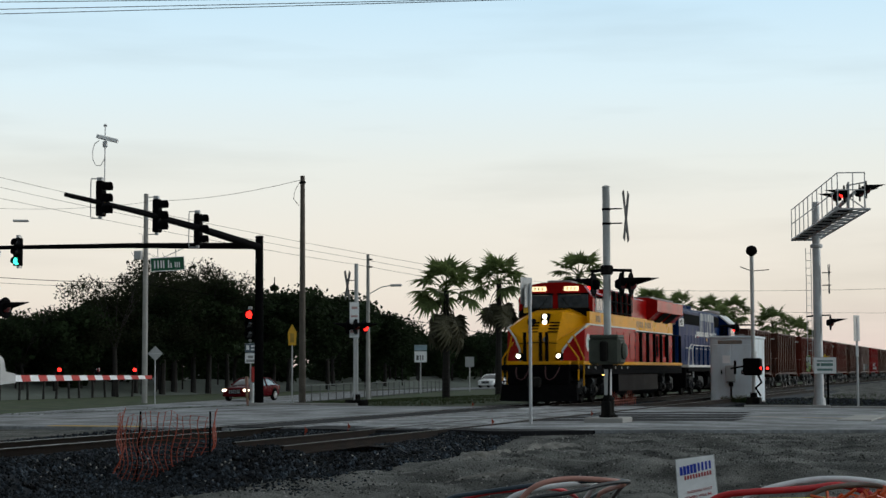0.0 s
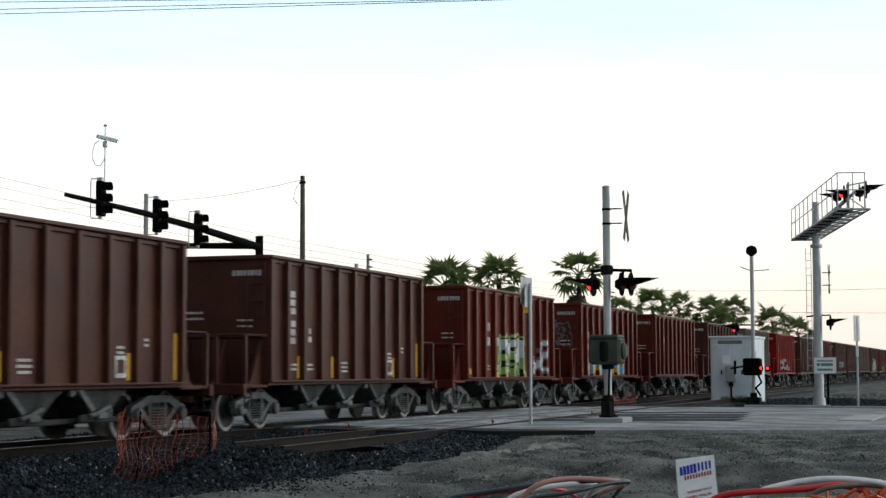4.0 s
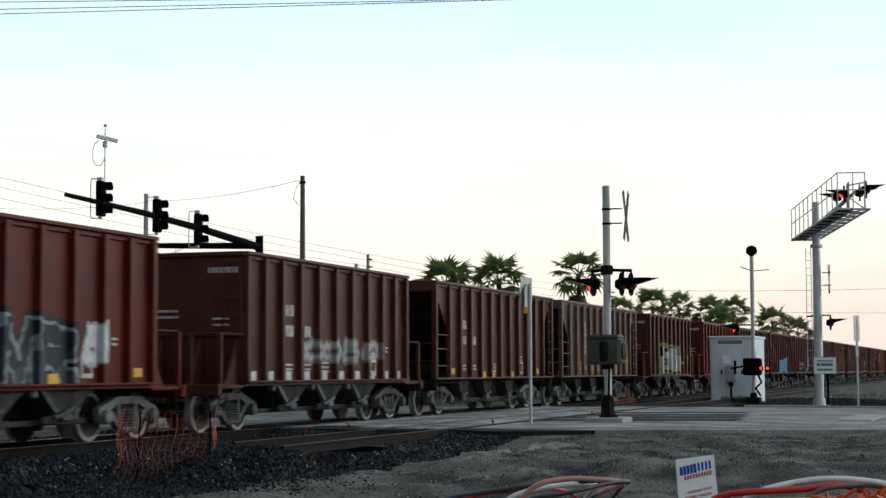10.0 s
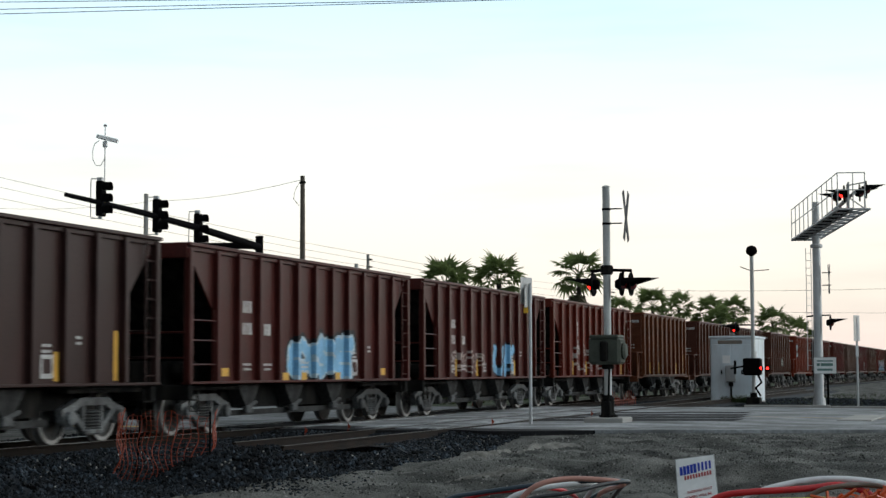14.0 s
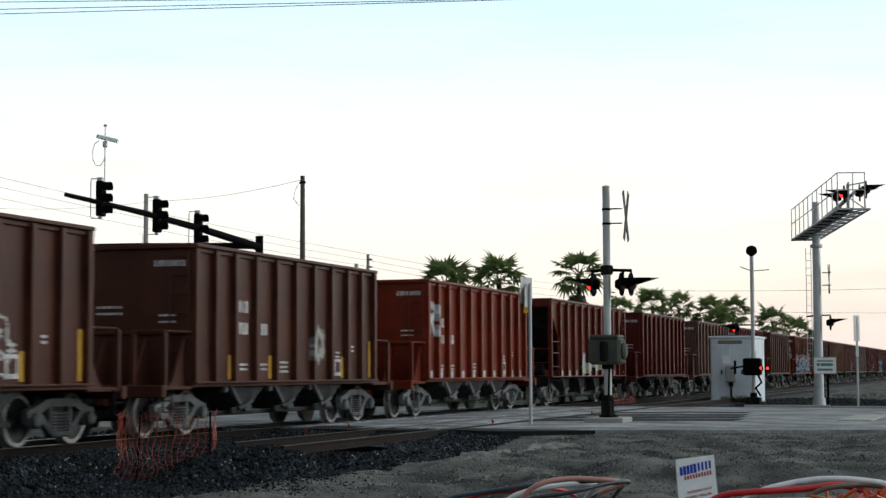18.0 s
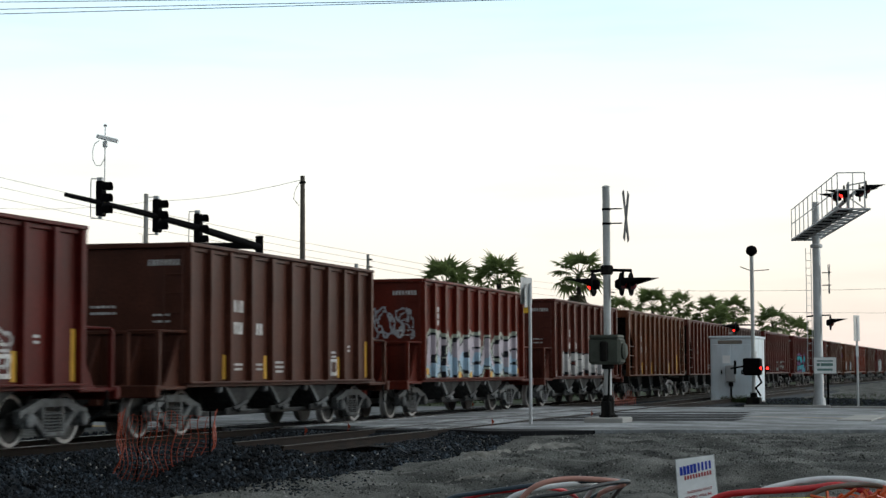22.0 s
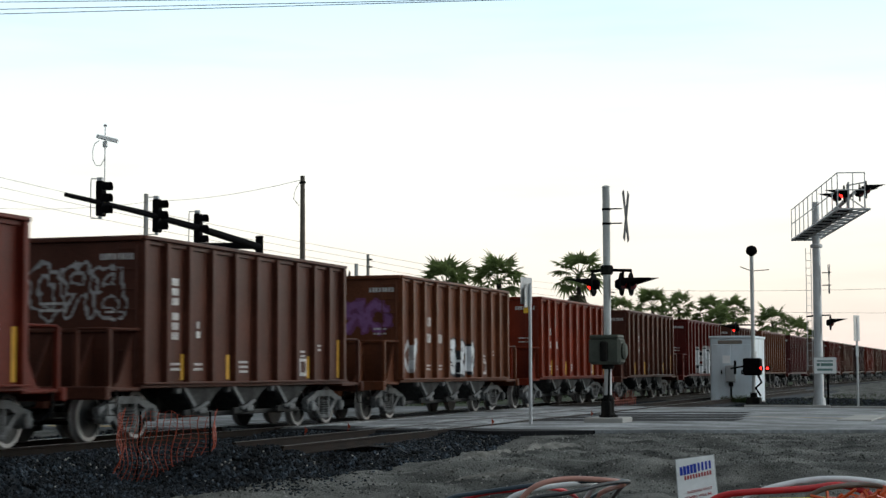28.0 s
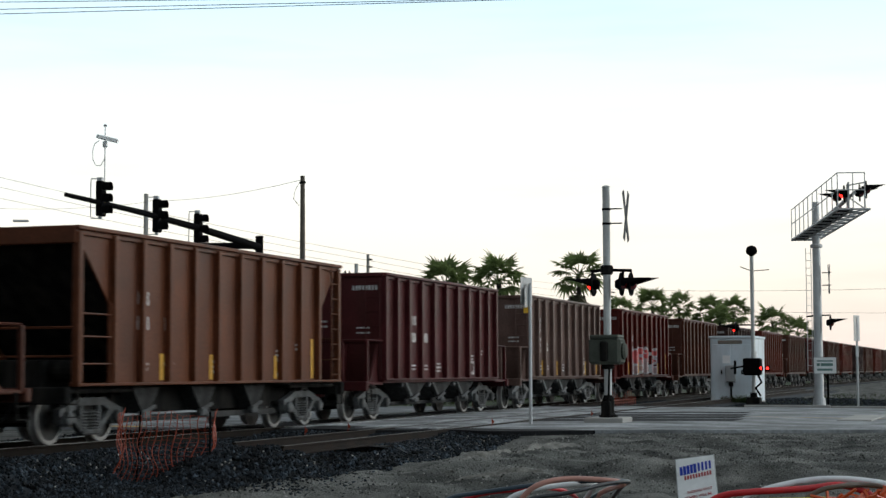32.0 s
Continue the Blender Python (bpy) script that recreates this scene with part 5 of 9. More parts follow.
    part("anti_glare_panel", Geo().add([(-8.03, -1.49, 3.62), (-8.03, 1.49, 3.62), (-8.03, 1.5, 3.32), (-8.55, 0.55, 3.655), (-8.55, -0.55, 3.655), (-8.03, -1.5, 3.32)], [(0, 1, 2, 3, 4, 5)]), BLACK, ob)
    part("cab_yellow_band", Geo().cbox(-8.6, -0.2, -1.515, -1.4, 3.05, 3.55, 0.008), L_YEL, ob, "yellow side band")
    part("cab_lower_side", Geo().cbox(-8.1, -0.2, -1.51, 1.4, 1.63, 3.05, 0.01), L_RED, ob, "red lower side")
    part("nose_side", Geo().prism([(-9.5, 1.63), (-9.4, 2.86), (-8.1, 3.05), (-8.1, 1.63)], -1.515, -1.495), L_RED, ob, "red nose side")
    part("white_stripe", Geo().cbox(-9.0, -0.2, -1.525, -1.45, 3.02, 3.08, 0.005), L_WHITE, ob)
    for xa, xb in ((-7.55, -7.0), (-6.92, -6.5)):
        part("side_window", Geo().cbox(xa, xb, -1.53, -1.45, 3.62, 4.2, 0.02), CABGLASS, ob)
    part("window_frame", Geo().box(-7.63, -5.9, -1.52, -1.46, 3.56, 3.62).box(-7.63, -5.9, -1.52, -1.46, 4.2, 4.25).box(-6.42, -5.9, -1.52, -1.46, 3.62, 4.2).box(-7.63, -7.55, -1.52, -1.46, 3.62, 4.2).box(-7.0, -6.92, -1.52, -1.46, 3.62, 4.2), SIGNBACK, ob)
    part("sun_visor", Geo().prism([(-1.78, 4.18), (-1.5, 4.32), (-1.48, 4.28), (-1.76, 4.14)], -7.8, -5.7, "x"), L_RED, ob)
    part("side_grille", Geo().cbox(-7.25, -6.8, -1.53, -1.45, 1.95, 2.5, 0.02), BLACK, ob)
    part("emblem", Geo().lathe([(0.27, 0), (0.27, 0.012)], 24, Matrix.Translation((-8.9, -1.512, 2.34)) @ Matrix.Rotation(radians(90), 4, "X") @ Matrix.Diagonal((1.15, 1.25, 1, 1))), L_WHITE, ob, "round white and green emblem")
    part("emblem_centre", Geo().lathe([(0.17, 0), (0.17, 0.016)], 20, Matrix.Translation((-8.9, -1.516, 2.32)) @ Matrix.Rotation(radians(90), 4, "X") @ Matrix.Diagonal((0.9, 1.2, 1, 1))), surf("emblem_green", (0.2, 0.4, 0.36), 0.5, var=0.3, scale=8), ob)
    for xa in (-6.3, -5.1, -3.9, -2.7, -1.5):
        d = part("access_door", Geo().cbox(xa, xa + 1.08, -1.523, -1.508, 1.74, 2.88, 0.008), L_RED, ob)
        part("latch", Geo().cbox(xa + 0.95, xa + 1.02, -1.54, -1.522, 2.2, 2.34, 0.005), BLACK, d)
    part("roof_handrail", Geo().tube([(-5.5, -1.58, 3.72), (-5.5, -1.58, 4.42), (-1.2, -1.58, 4.42), (-1.2, -1.58, 3.72)], 0.022, 5), BLACK, ob)
    # equipment blower section and hood
    part("hood", Geo().cbox(-5.6, 10.6, -1.0, 1.0, 1.6, 4.5, 0.06), L_RED, ob, "red engine hood")
    part("auxiliary_cab", Geo().cbox(-5.6, -0.4, -1.48, 1.48, 3.4, 4.55, 0.05), L_RED, ob)
    for xa in (-5.2, -4.2, -3.2, -2.2):
        part("intake_louvre", Geo().cbox(xa, xa + 0.42, -1.51, -1.44, 3.5, 4.4, 0.01), BLACK, ob)
    for xa in (-5.45, -4.5, -3.5, -2.5, -1.5):
        part("grab_frame", Geo().cbox(xa - 0.07, xa + 0.07, -1.6, -1.46, 3.56, 4.5, 0.015), BLACK, ob, "thick black upright")
    for z in (3.62, 4.05):
        part("grab_rail", Geo().tube([(-5.45, -1.6, z), (-1.5, -1.6, z)], 0.03, 5), BLACK, ob)
    part("hood_yellow_band", Geo().cbox(-0.2, 10.62, -1.03, 1.03, 3.05, 3.62, 0.01), L_YEL, ob, "yellow hood band")
    part("hood_white_stripe", Geo().cbox(-0.2, 10.64, -1.045, 1.045, 3.0, 3.07, 0.005), L_WHITE, ob)
    for i in range(14):
        if i % 5 != 4:
            part("lettering_bar", Geo().box(0.4 + i * 0.36, 0.62 + i * 0.36, -1.036, -1.031, 3.2, 3.46), GOLDINK, ob)
    for i in range(3):
        part("lettering_bar", Geo().box(-7.6 + i * 0.28, -7.4 + i * 0.28, -1.521, -1.516, 3.17, 3.42), GOLDINK, ob)
    part("roof_fan", Geo().cbox(-0.2, 3.0, -0.7, 0.7, 4.48, 4.66, 0.06), L_GREY, ob)
    part("exhaust_stack", Geo().cbox(1.6, 2.6, -0.35, 0.35, 4.6, 4.78, 0.03), BLACK, ob)
    wing = Geo().prism([(-1.5, 3.98), (-1.5, 4.5), (-1.0, 4.62), (1.0, 4.62), (1.5, 4.5), (1.5, 3.98), (1.0, 3.55), (-1.0, 3.55)], 4.6, 10.9, "x")
    part("radiator_wing", wing, L_RED, ob, "red overhanging radiator wings")
    part("radiator_top", Geo().cbox(4.9, 10.6, -1.1, 1.1, 4.6, 4.68, 0.02), L_GREY, ob)
    for xa in (6.0, 8.0):
        part("radiator_screen", Geo().prism([(-1.51, 3.95), (-1.02, 3.53), (-1.0, 3.5), (-1.53, 3.93)], xa, xa + 1.5, "x"), BLACK, ob)
    for xa in (6.6, 7.6, 8.7):
        part("hood_vent", Geo().cbox(xa, xa + 0.35, -1.06, -0.95, 1.9, 2.9, 0.01), BLACK, ob)
    for xa in (0.6, 1.9, 3.2, 4.5, 5.8):
        part("hood_door", Geo().cbox(xa, xa + 1.2, -1.02, -0.98, 1.75, 2.95, 0.015), L_RED, ob)
    stanchions(ob, (-0.4, 1.0, 2.5, 4.0, 5.5, 7.0, 8.6, 10.2), -1.46, 1.6, 2.95, BLACK, r=0.065)
    part("handrail", Geo().tube([(-0.4, -1.46, 2.95), (10.2, -1.46, 2.95)], 0.03, 6), BLACK, ob)
    # steps, pilot, front rails
    for y in (-1.48, 1.48):
        part("step_rail", Geo().tube([(-9.6, y * 1.02, 0.7), (-9.6, y * 1.02, 1.75), (-9.95, y * 0.82, 2.6)], 0.028, 6), L_YEL, ob, "yellow step handrail")
        part("step_rail", Geo().tube([(-10.3, y, 0.9), (-10.3, y, 1.75), (-10.35, y * 0.7, 2.35)], 0.028, 6), L_YEL, ob, "yellow step handrail")
        for k in range(3):
            part("step", Geo().cbox(-10.35, -9.75, min(y, y * 0.75), max(y, y * 0.75), 0.5 + k * 0.36, 0.54 + k * 0.36, 0.01), BLACK, ob)
    part("front_stripe", Geo().cbox(-10.65, -10.3, -1.2, 1.2, 1.5, 1.62, 0.01), L_YEL, ob)
    part("pilot", Geo().cbox(-10.6, -10.3, -1.2, 1.2, 0.75, 1.5, 0.03).add([(-10.95, 0, 0.75), (-10.5, -1.45, 0.75), (-10.65, -1.5, 0.14), (-11.2, 0, 0.12), (-10.65, 1.5, 0.14), (-10.5, 1.45, 0.75), (-10.3, -1.45, 0.75), (-10.3, -1.5, 0.14), (-10.3, 1.45, 0.75), (-10.3, 1.5, 0.14)], [(0, 3, 2, 1), (0, 5, 4, 3), (1, 2, 7, 6), (5, 8, 9, 4), (0, 1, 6, 8, 5), (3, 4, 9, 7, 2)]), BLACK, ob, "black plow pilot")
    for s in (-1, 1):
        part("air_hose", Geo().tube([(-10.66, s * 0.3, 1.45), (-10.85, s * 0.34, 1.2), (-11.0, s * 0.42, 1.0), (-11.04, s * 0.55, 0.93), (-11.0, s * 0.7, 1.0), (-10.85, s * 0.8, 1.2), (-10.64, s * 0.84, 1.4)], 0.024, 6), surf("hose_rubber", (0.05, 0.012, 0.014), 0.7), ob)
    part("coupler", Geo().cbox(-11.25, -10.6, -0.15, 0.15, 0.7, 1.0, 0.04).cbox(-11.35, -11.05, -0.25, 0.25, 0.65, 1.05, 0.06), DARKMETAL, ob)
    part("coupler", Geo().cbox(10.4, 11.3, -0.15, 0.15, 0.7, 1.0, 0.04), DARKMETAL, ob)
    part("fuel_tank", Geo().prism([(-1.2, 0.25), (-1.42, 0.42), (-1.42, 1.22), (1.42, 1.22), (1.42, 0.42), (1.2, 0.25)], -3.3, 4.8, "x"), surf("tank_black_paint", (0.0045, 0.005, 0.006), 0.5, spec=0.03, var=0.2, scale=1.0), ob, "glossy black fuel tank")
    part("air_tank", Geo().tube([(-3.2, -1.35, 1.3), (4.4, -1.35, 1.3)], 0.12, 10), BLACK, ob)
    part("side_lamp", Geo().lathe([(0.05, 0), (0.03, 0.03)], 10, Matrix.Translation((-6.2, -1.45, 1.1)) @ Matrix.Rotation(radians(90), 4, "X")), glow("amber_lamp_lit", (1, 0.5, 0.1), 6), ob)
    loco_truck(ob, -6.9, 3, 3.7)
    loco_truck(ob, 6.9, 3, 3.7)
    return ob


def second_loco(x):
    ob = thing("diesel_locomotive", LINE @ Matrix.Translation((x, 0, 0)), "faded blue and white four-axle diesel locomotive", "locomotive", "locomotives")
    part("underframe", Geo().cbox(-8.6, 8.6, -1.5, 1.5, 1.2, 1.42, 0.03).box(-8.4, 8.4, -0.7, 0.7, 0.8, 1.25), BLACK, ob)
    part("sill_stripe", Geo().cbox(-8.6, 8.65, -1.53, 1.53, 1.42, 1.54, 0.01), L_WHITE, ob, "white frame stripe")
    part("long_hood", Geo().cbox(-8.0, 4.2, -0.92, 0.92, 1.5, 4.42, 0.08), L_FADE, ob, "blue hood with large faded white patches")
    part("hood_end", Geo().cbox(-8.15, -6.7, -0.94, 0.94, 1.5, 4.44, 0.1), L_BLUE, ob)
    part("roof_strip", Geo().cbox(-6.6, 4.0, -0.8, 0.8, 4.4, 4.5, 0.04), L_FADE, ob)
    part("faded_panel", Geo().cbox(-2.25, 2.35, -0.935, -0.9, 3.12, 4.4, 0.01), L_PEEL, ob, "blue paint peeling to pale primer")
    part("bare_strip", Geo().cbox(-1.9, 2.2, -0.942, -0.9, 3.95, 4.36, 0.01), surf("bare_primer", (0.36, 0.37, 0.36), 0.7, var=0.2, scale=1.6, dirt=(0.01, 0.03, 0.1), dirt_amt=0.9), ob, "pale worn primer with blue left on it")
    part("radiator_grille", Geo().cbox(-6.7, -2.3, -0.96, -0.9, 3.66, 4.2, 0.02), BLACK, ob, "black radiator grille")
    part("intake_grille", Geo().cbox(2.4, 3.9, -0.96, -0.9, 3.7, 4.3, 0.02), BLACK, ob)
    for xa in (-6.0, -4.4, -2.8):
        part("roof_fan", Geo().lathe([(0.55, 4.48), (0.6, 4.52), (0.6, 4.7), (0.5, 4.74)], 20, Matrix.Translation((xa, 0, 0))), L_BLUE, ob)
    part("exhaust_stack", Geo().cbox(0.6, 1.3, -0.3, 0.3, 4.45, 4.6, 0.03), BLACK, ob)
    part("horn", Geo().tube([(-7.6, -0.2, 4.5), (-7.6, -0.2, 4.62), (-7.95, -0.2, 4.66)], 0.05, 8, 0.09).tube([(-7.5, 0.1, 4.5), (-7.5, 0.1, 4.62), (-7.9, 0.1, 4.66)], 0.05, 8, 0.09), BLACK, ob)
    for xa in np.arange(-6.4, 4.0, 0.86):
        part("hood_door", Geo().cbox(xa, xa + 0.78, -0.945, -0.9, 1.75, 3.1, 0.012), L_BLUE if int(xa * 3) % 3 else L_FADE, ob)
    for xa in (-8.17, -6.9):
        nb = part("number_board", Geo().cbox(-0.62, 0.62, -0.02, 0.02, -0.21, 0.21, 0.02), L_WHITE, ob, "white number board")
        child(nb, pose(-7.55, -0.97, 3.72) if xa > -8 else pose(-8.2, -0.45, 3.72, 0, 0, -90))
        if xa < -8:
            nb.data.transform(Matrix.Diagonal((0.55, 1, 0.7, 1)))
    part("cab", Geo().prism([(-1.46, 1.5), (-1.46, 3.95), (-0.9, 4.42), (0.9, 4.42), (1.46, 3.95), (1.46, 1.5)], 4.2, 6.6, "x"), L_BLUE, ob, "blue operator cab")
    part("cab_roof", Geo().prism([(-1.52, 3.95), (-0.95, 4.46), (0.95, 4.46), (1.52, 3.95), (1.46, 3.92), (0.9, 4.4), (-0.9, 4.4), (-1.46, 3.92)], 4.15, 6.75, "x"), L_WHITE, ob, "dull white cab roof edge")
    part("roof_box", Geo().cbox(4.5, 5.7, -0.4, 0.4, 4.42, 4.6, 0.05), L_GREY, ob)
    for xa, xb in ((4.75, 5.35), (5.45, 6.1)):
        part("side_window", Geo().cbox(xa, xb, -1.49, -1.42, 3.0, 3.7, 0.03), CABGLASS, ob)
    for y in (-0.75, 0.75):
        part("front_window", Geo().cbox(6.57, 6.63, y - 0.4, y + 0.4, 3.1, 3.75, 0.02), CABGLASS, ob)
    part("cab_door", Geo().cbox(4.24, 4.72, -1.0, -0.95, 1.7, 3.85, 0.02), BLACK, ob, "dark open cab doorway")
    part("door_recess", Geo().box(4.2, 4.21, -1.4, -0.95, 1.6, 3.9), BLACK, ob)
    part("window_frame", Geo().box(4.68, 6.18, -1.475, -1.46, 2.93, 3.0).box(4.68, 6.18, -1.475, -1.46, 3.7, 3.77).box(5.35, 5.45, -1.475, -1.46, 3.0, 3.7).box(4.68, 4.75, -1.475, -1.46, 3.0, 3.7).box(6.1, 6.18, -1.475, -1.46, 3.0, 3.7), L_GREY, ob, "grey window frame")
    part("roof_dome", Geo().lathe([(0.6, 4.5), (0.66, 4.56), (0.62, 4.68), (0.3, 4.74)], 18, Matrix.Translation((4.9, -0.2, 0))), L_GREY, ob, "pale round roof vent")
    part("sill_rail", Geo().tube([(-6.4, -0.96, 2.42), (4.1, -0.96, 2.42)], 0.018, 5), L_WHITE, ob)
    for xa, za, mt in ((-3.6, 3.0, L_WHITE), (-2.9, 3.02, REDPAINT), (2.6, 3.2, L_WHITE), (3.3, 2.95, L_WHITE), (-0.2, 2.85, YELLOW)):
        part("notice_plate", Geo().box(xa, xa + 0.22, -0.952, -0.947, za, za + 0.16), mt, ob)
    part("short_hood", Geo().cbox(6.6, 8.3, -0.95, 0.95, 1.5, 2.95, 0.08), L_BLUE, ob)
    part("battery_box", Geo().cbox(5.9, 8.5, -1.48, -0.9, 1.5, 2.3, 0.04), L_BLUE, ob)
    part("cab_steps", Geo().cbox(4.2, 5.6, -1.5, -1.0, 1.62, 1.68, 0.01).cbox(4.4, 5.6, -1.5, -1.1, 1.85, 1.9, 0.01), DARKMETAL, ob)
    stanchions(ob, np.arange(-6.6, 4.0, 1.3), -1.46, 1.5, 2.55, L_BLUE)
    part("handrail", Geo().tube([(-8.4, -1.46, 1.3), (-8.1, -1.46, 2.4), (-7.4, -1.46, 2.6)], 0.03, 6).tube([(-7.0, -1.46, 0.9), (-7.2, -1.46, 2.3), (-6.8, -1.46, 2.55), (4.1, -1.46, 2.55)], 0.03, 6), L_WHITE, ob, "white handrail")
    part("handrail", Geo().tube([(8.0, -1.4, 2.7), (8.5, -1.46, 2.4), (8.7, -1.46, 0.8)], 0.03, 6).tube([(4.4, -1.52, 2.2), (4.4, -1.52, 2.9)], 0.02, 6), L_WHITE, ob, "white handrail")
    for s in (-1, 1):
        part("pilot", Geo().cbox(min(s * 8.5, s * 8.8), max(s * 8.5, s * 8.8), -1.4, 1.4, 0.4, 1.4, 0.03), BLACK, ob)
        part("coupler", Geo().cbox(min(s * 8.6, s * 9.6), max(s * 8.6, s * 9.6), -0.15, 0.15, 0.7, 1.0, 0.04), DARKMETAL, ob)
        for k in range(3):
            part("step", Geo().cbox(min(s * 7.95, s * 8.5), max(s * 7.95, s * 8.5), -1.52, -1.1, 0.4 + k * 0.33, 0.44 + k * 0.33, 0.01), L_GREY if k == 2 else DARKMETAL, ob)
    part("fuel_tank", Geo().prism([(-1.1, 0.3), (-1.35, 0.55), (-1.35, 0.95), (-1.1, 1.15), (1.1, 1.15), (1.35, 0.95), (1.35, 0.55), (1.1, 0.3)], -2.3, 2.9, "x"), BLACK, ob)
    part("air_tank", Geo().tube([(-2.1, -1.3, 1.05), (2.8, -1.3, 1.05)], 0.16, 10), DARKMETAL, ob)
    for txt, xa, z, size in (("422", 4.95, 2.3, 0.62),):
        letters(ob, txt, (xa + 0.1, -1.475, z + 0.12), 0.74, L_WHITE)
    letters(ob, "422", (-7.95, -1.0, 3.58), 0.42, BLACK)
    for i, ch in enumerate("XXXXXXX XXXX XXXXX"):
        if ch != " ":
            part("lettering_bar", Geo().box(-3.2 + i * 0.31, -2.98 + i * 0.31, -0.955, -0.948, 3.08, 3.34), L_WHITE, ob)
    loco_truck(ob, -5.1, 2, 2.74)
    loco_truck(ob, 5.1, 2, 2.74)
    return ob


def stretch(ob, k):
    """Lengthen a built vehicle along its track without touching its wheels."""
    for o in ob.children:
        if o.name.startswith("truck") or o.matrix_basis.translation.length > 0:
            o.matrix_basis = Matrix.Translation(((k - 1) * o.matrix_basis.translation.x, 0, 0)) @ o.matrix_basis
        else:
            o.data.transform(Matrix.Diagonal((k, 1, 1, 1)))


def letters(parent, text, at, size, material, turn=None, name="lettering"):
    """Writing in the built-in font as a thin mesh; by default it faces the camera's side of the track."""
    cu = bpy.data.curves.new(name, "FONT")
    cu.body, cu.size, cu.extrude, cu.resolution_u = text, size, 0.003, 2
    tmp = bpy.data.objects.new(name, cu)
    scene.collection.objects.link(tmp)
    bpy.context.view_layer.update()
    me = bpy.data.meshes.new_from_object(tmp.evaluated_get(bpy.context.evaluated_depsgraph_get()))
    bpy.data.objects.remove(tmp)
    me.materials.clear()
    me.materials.append(material)
    ob = new(name, me)
    ob.parent = parent
    ob.matrix_basis = Matrix.Translation(at) @ (turn or Matrix.Rotation(radians(90), 4, "X"))
    return ob



train += [(lead_loco(73.05), 73.05), (second_loco(94.6), 94.6)]
stretch(train[-2][0], 1.024)
stretch(train[-1][0], 1.05)

# ---- signals, poles and signs beside the crossing ----
def ground_at(x, y):
    return road_z(x, y) if 36 < x < 61 else ground_z(x, y)


def flasher(parent, x, y, z, face, lit, reach=0.52):
    """One crossing lamp: round black background, hood and lens, facing +Y or -Y."""
    m = Matrix.Translation((x, y, z)) @ Matrix.Rotation(radians(90 if face < 0 else -90), 4, "X")
    h = part("lamp_background", Geo().lathe([(0.30, -0.02), (0.305, 0.0), (0.30, 0.015)], 22, m).lathe([(0.1, -0.16), (0.13, -0.1), (0.13, 0.0)], 12, m), BLACK, parent, "round black lamp background")
    g = Geo()
    n = 12
    s = -1 if face > 0 else 1
    hv = []
    for k in range(n + 1):
        a = radians(-20 + 220 * k / n)
        l = reach * max(0.22, math.sin((a + radians(20)) * 180 / 220)) * (1 + 0.3 * math.sin(a))
        hv += [(r * math.cos(a), s * r * math.sin(a), d) for r, d in ((0.165, 0.01), (0.155, l), (0.15, l), (0.16, 0.01))]
    g.add(hv, [(4 * k + i, 4 * k + 4 + i, 4 * k + 4 + (i + 1) % 4, 4 * k + (i + 1) % 4) for k in range(n) for i in range(4)] + [(0, 1, 2, 3), (4 * n + 3, 4 * n + 2, 4 * n + 1, 4 * n)], m)
    part("hood", g, BLACK, h)
    part("lens", Geo().lathe([(0.148, 0.02), (0.13, 0.1), (0.05, 0.15)], 18, m), RED_LAMP if lit else RED_DIM, h, "lit red lens" if lit else "")
    return h


def crossbuck(parent, x, y, z, r=0.68, n=2):
    for dy in (-0.06, 0.06)[:n]:
        for a in (66, -66):
            b = part("crossbuck_blade", Geo().cbox(-r, r, -0.008, 0.008, -0.1, 0.1, 0.006), (WHITE if dy < 0 else SIGNBACK) if n > 1 else BACKLITBACK, parent, "white crossbuck blade" if n > 1 else "back of a crossbuck blade, darkened as backlit")
            child(b, Matrix.Translation((x, y + dy + (0.012 if a > 0 else 0), z)) @ Matrix.Rotation(radians(a), 4, "Y"))


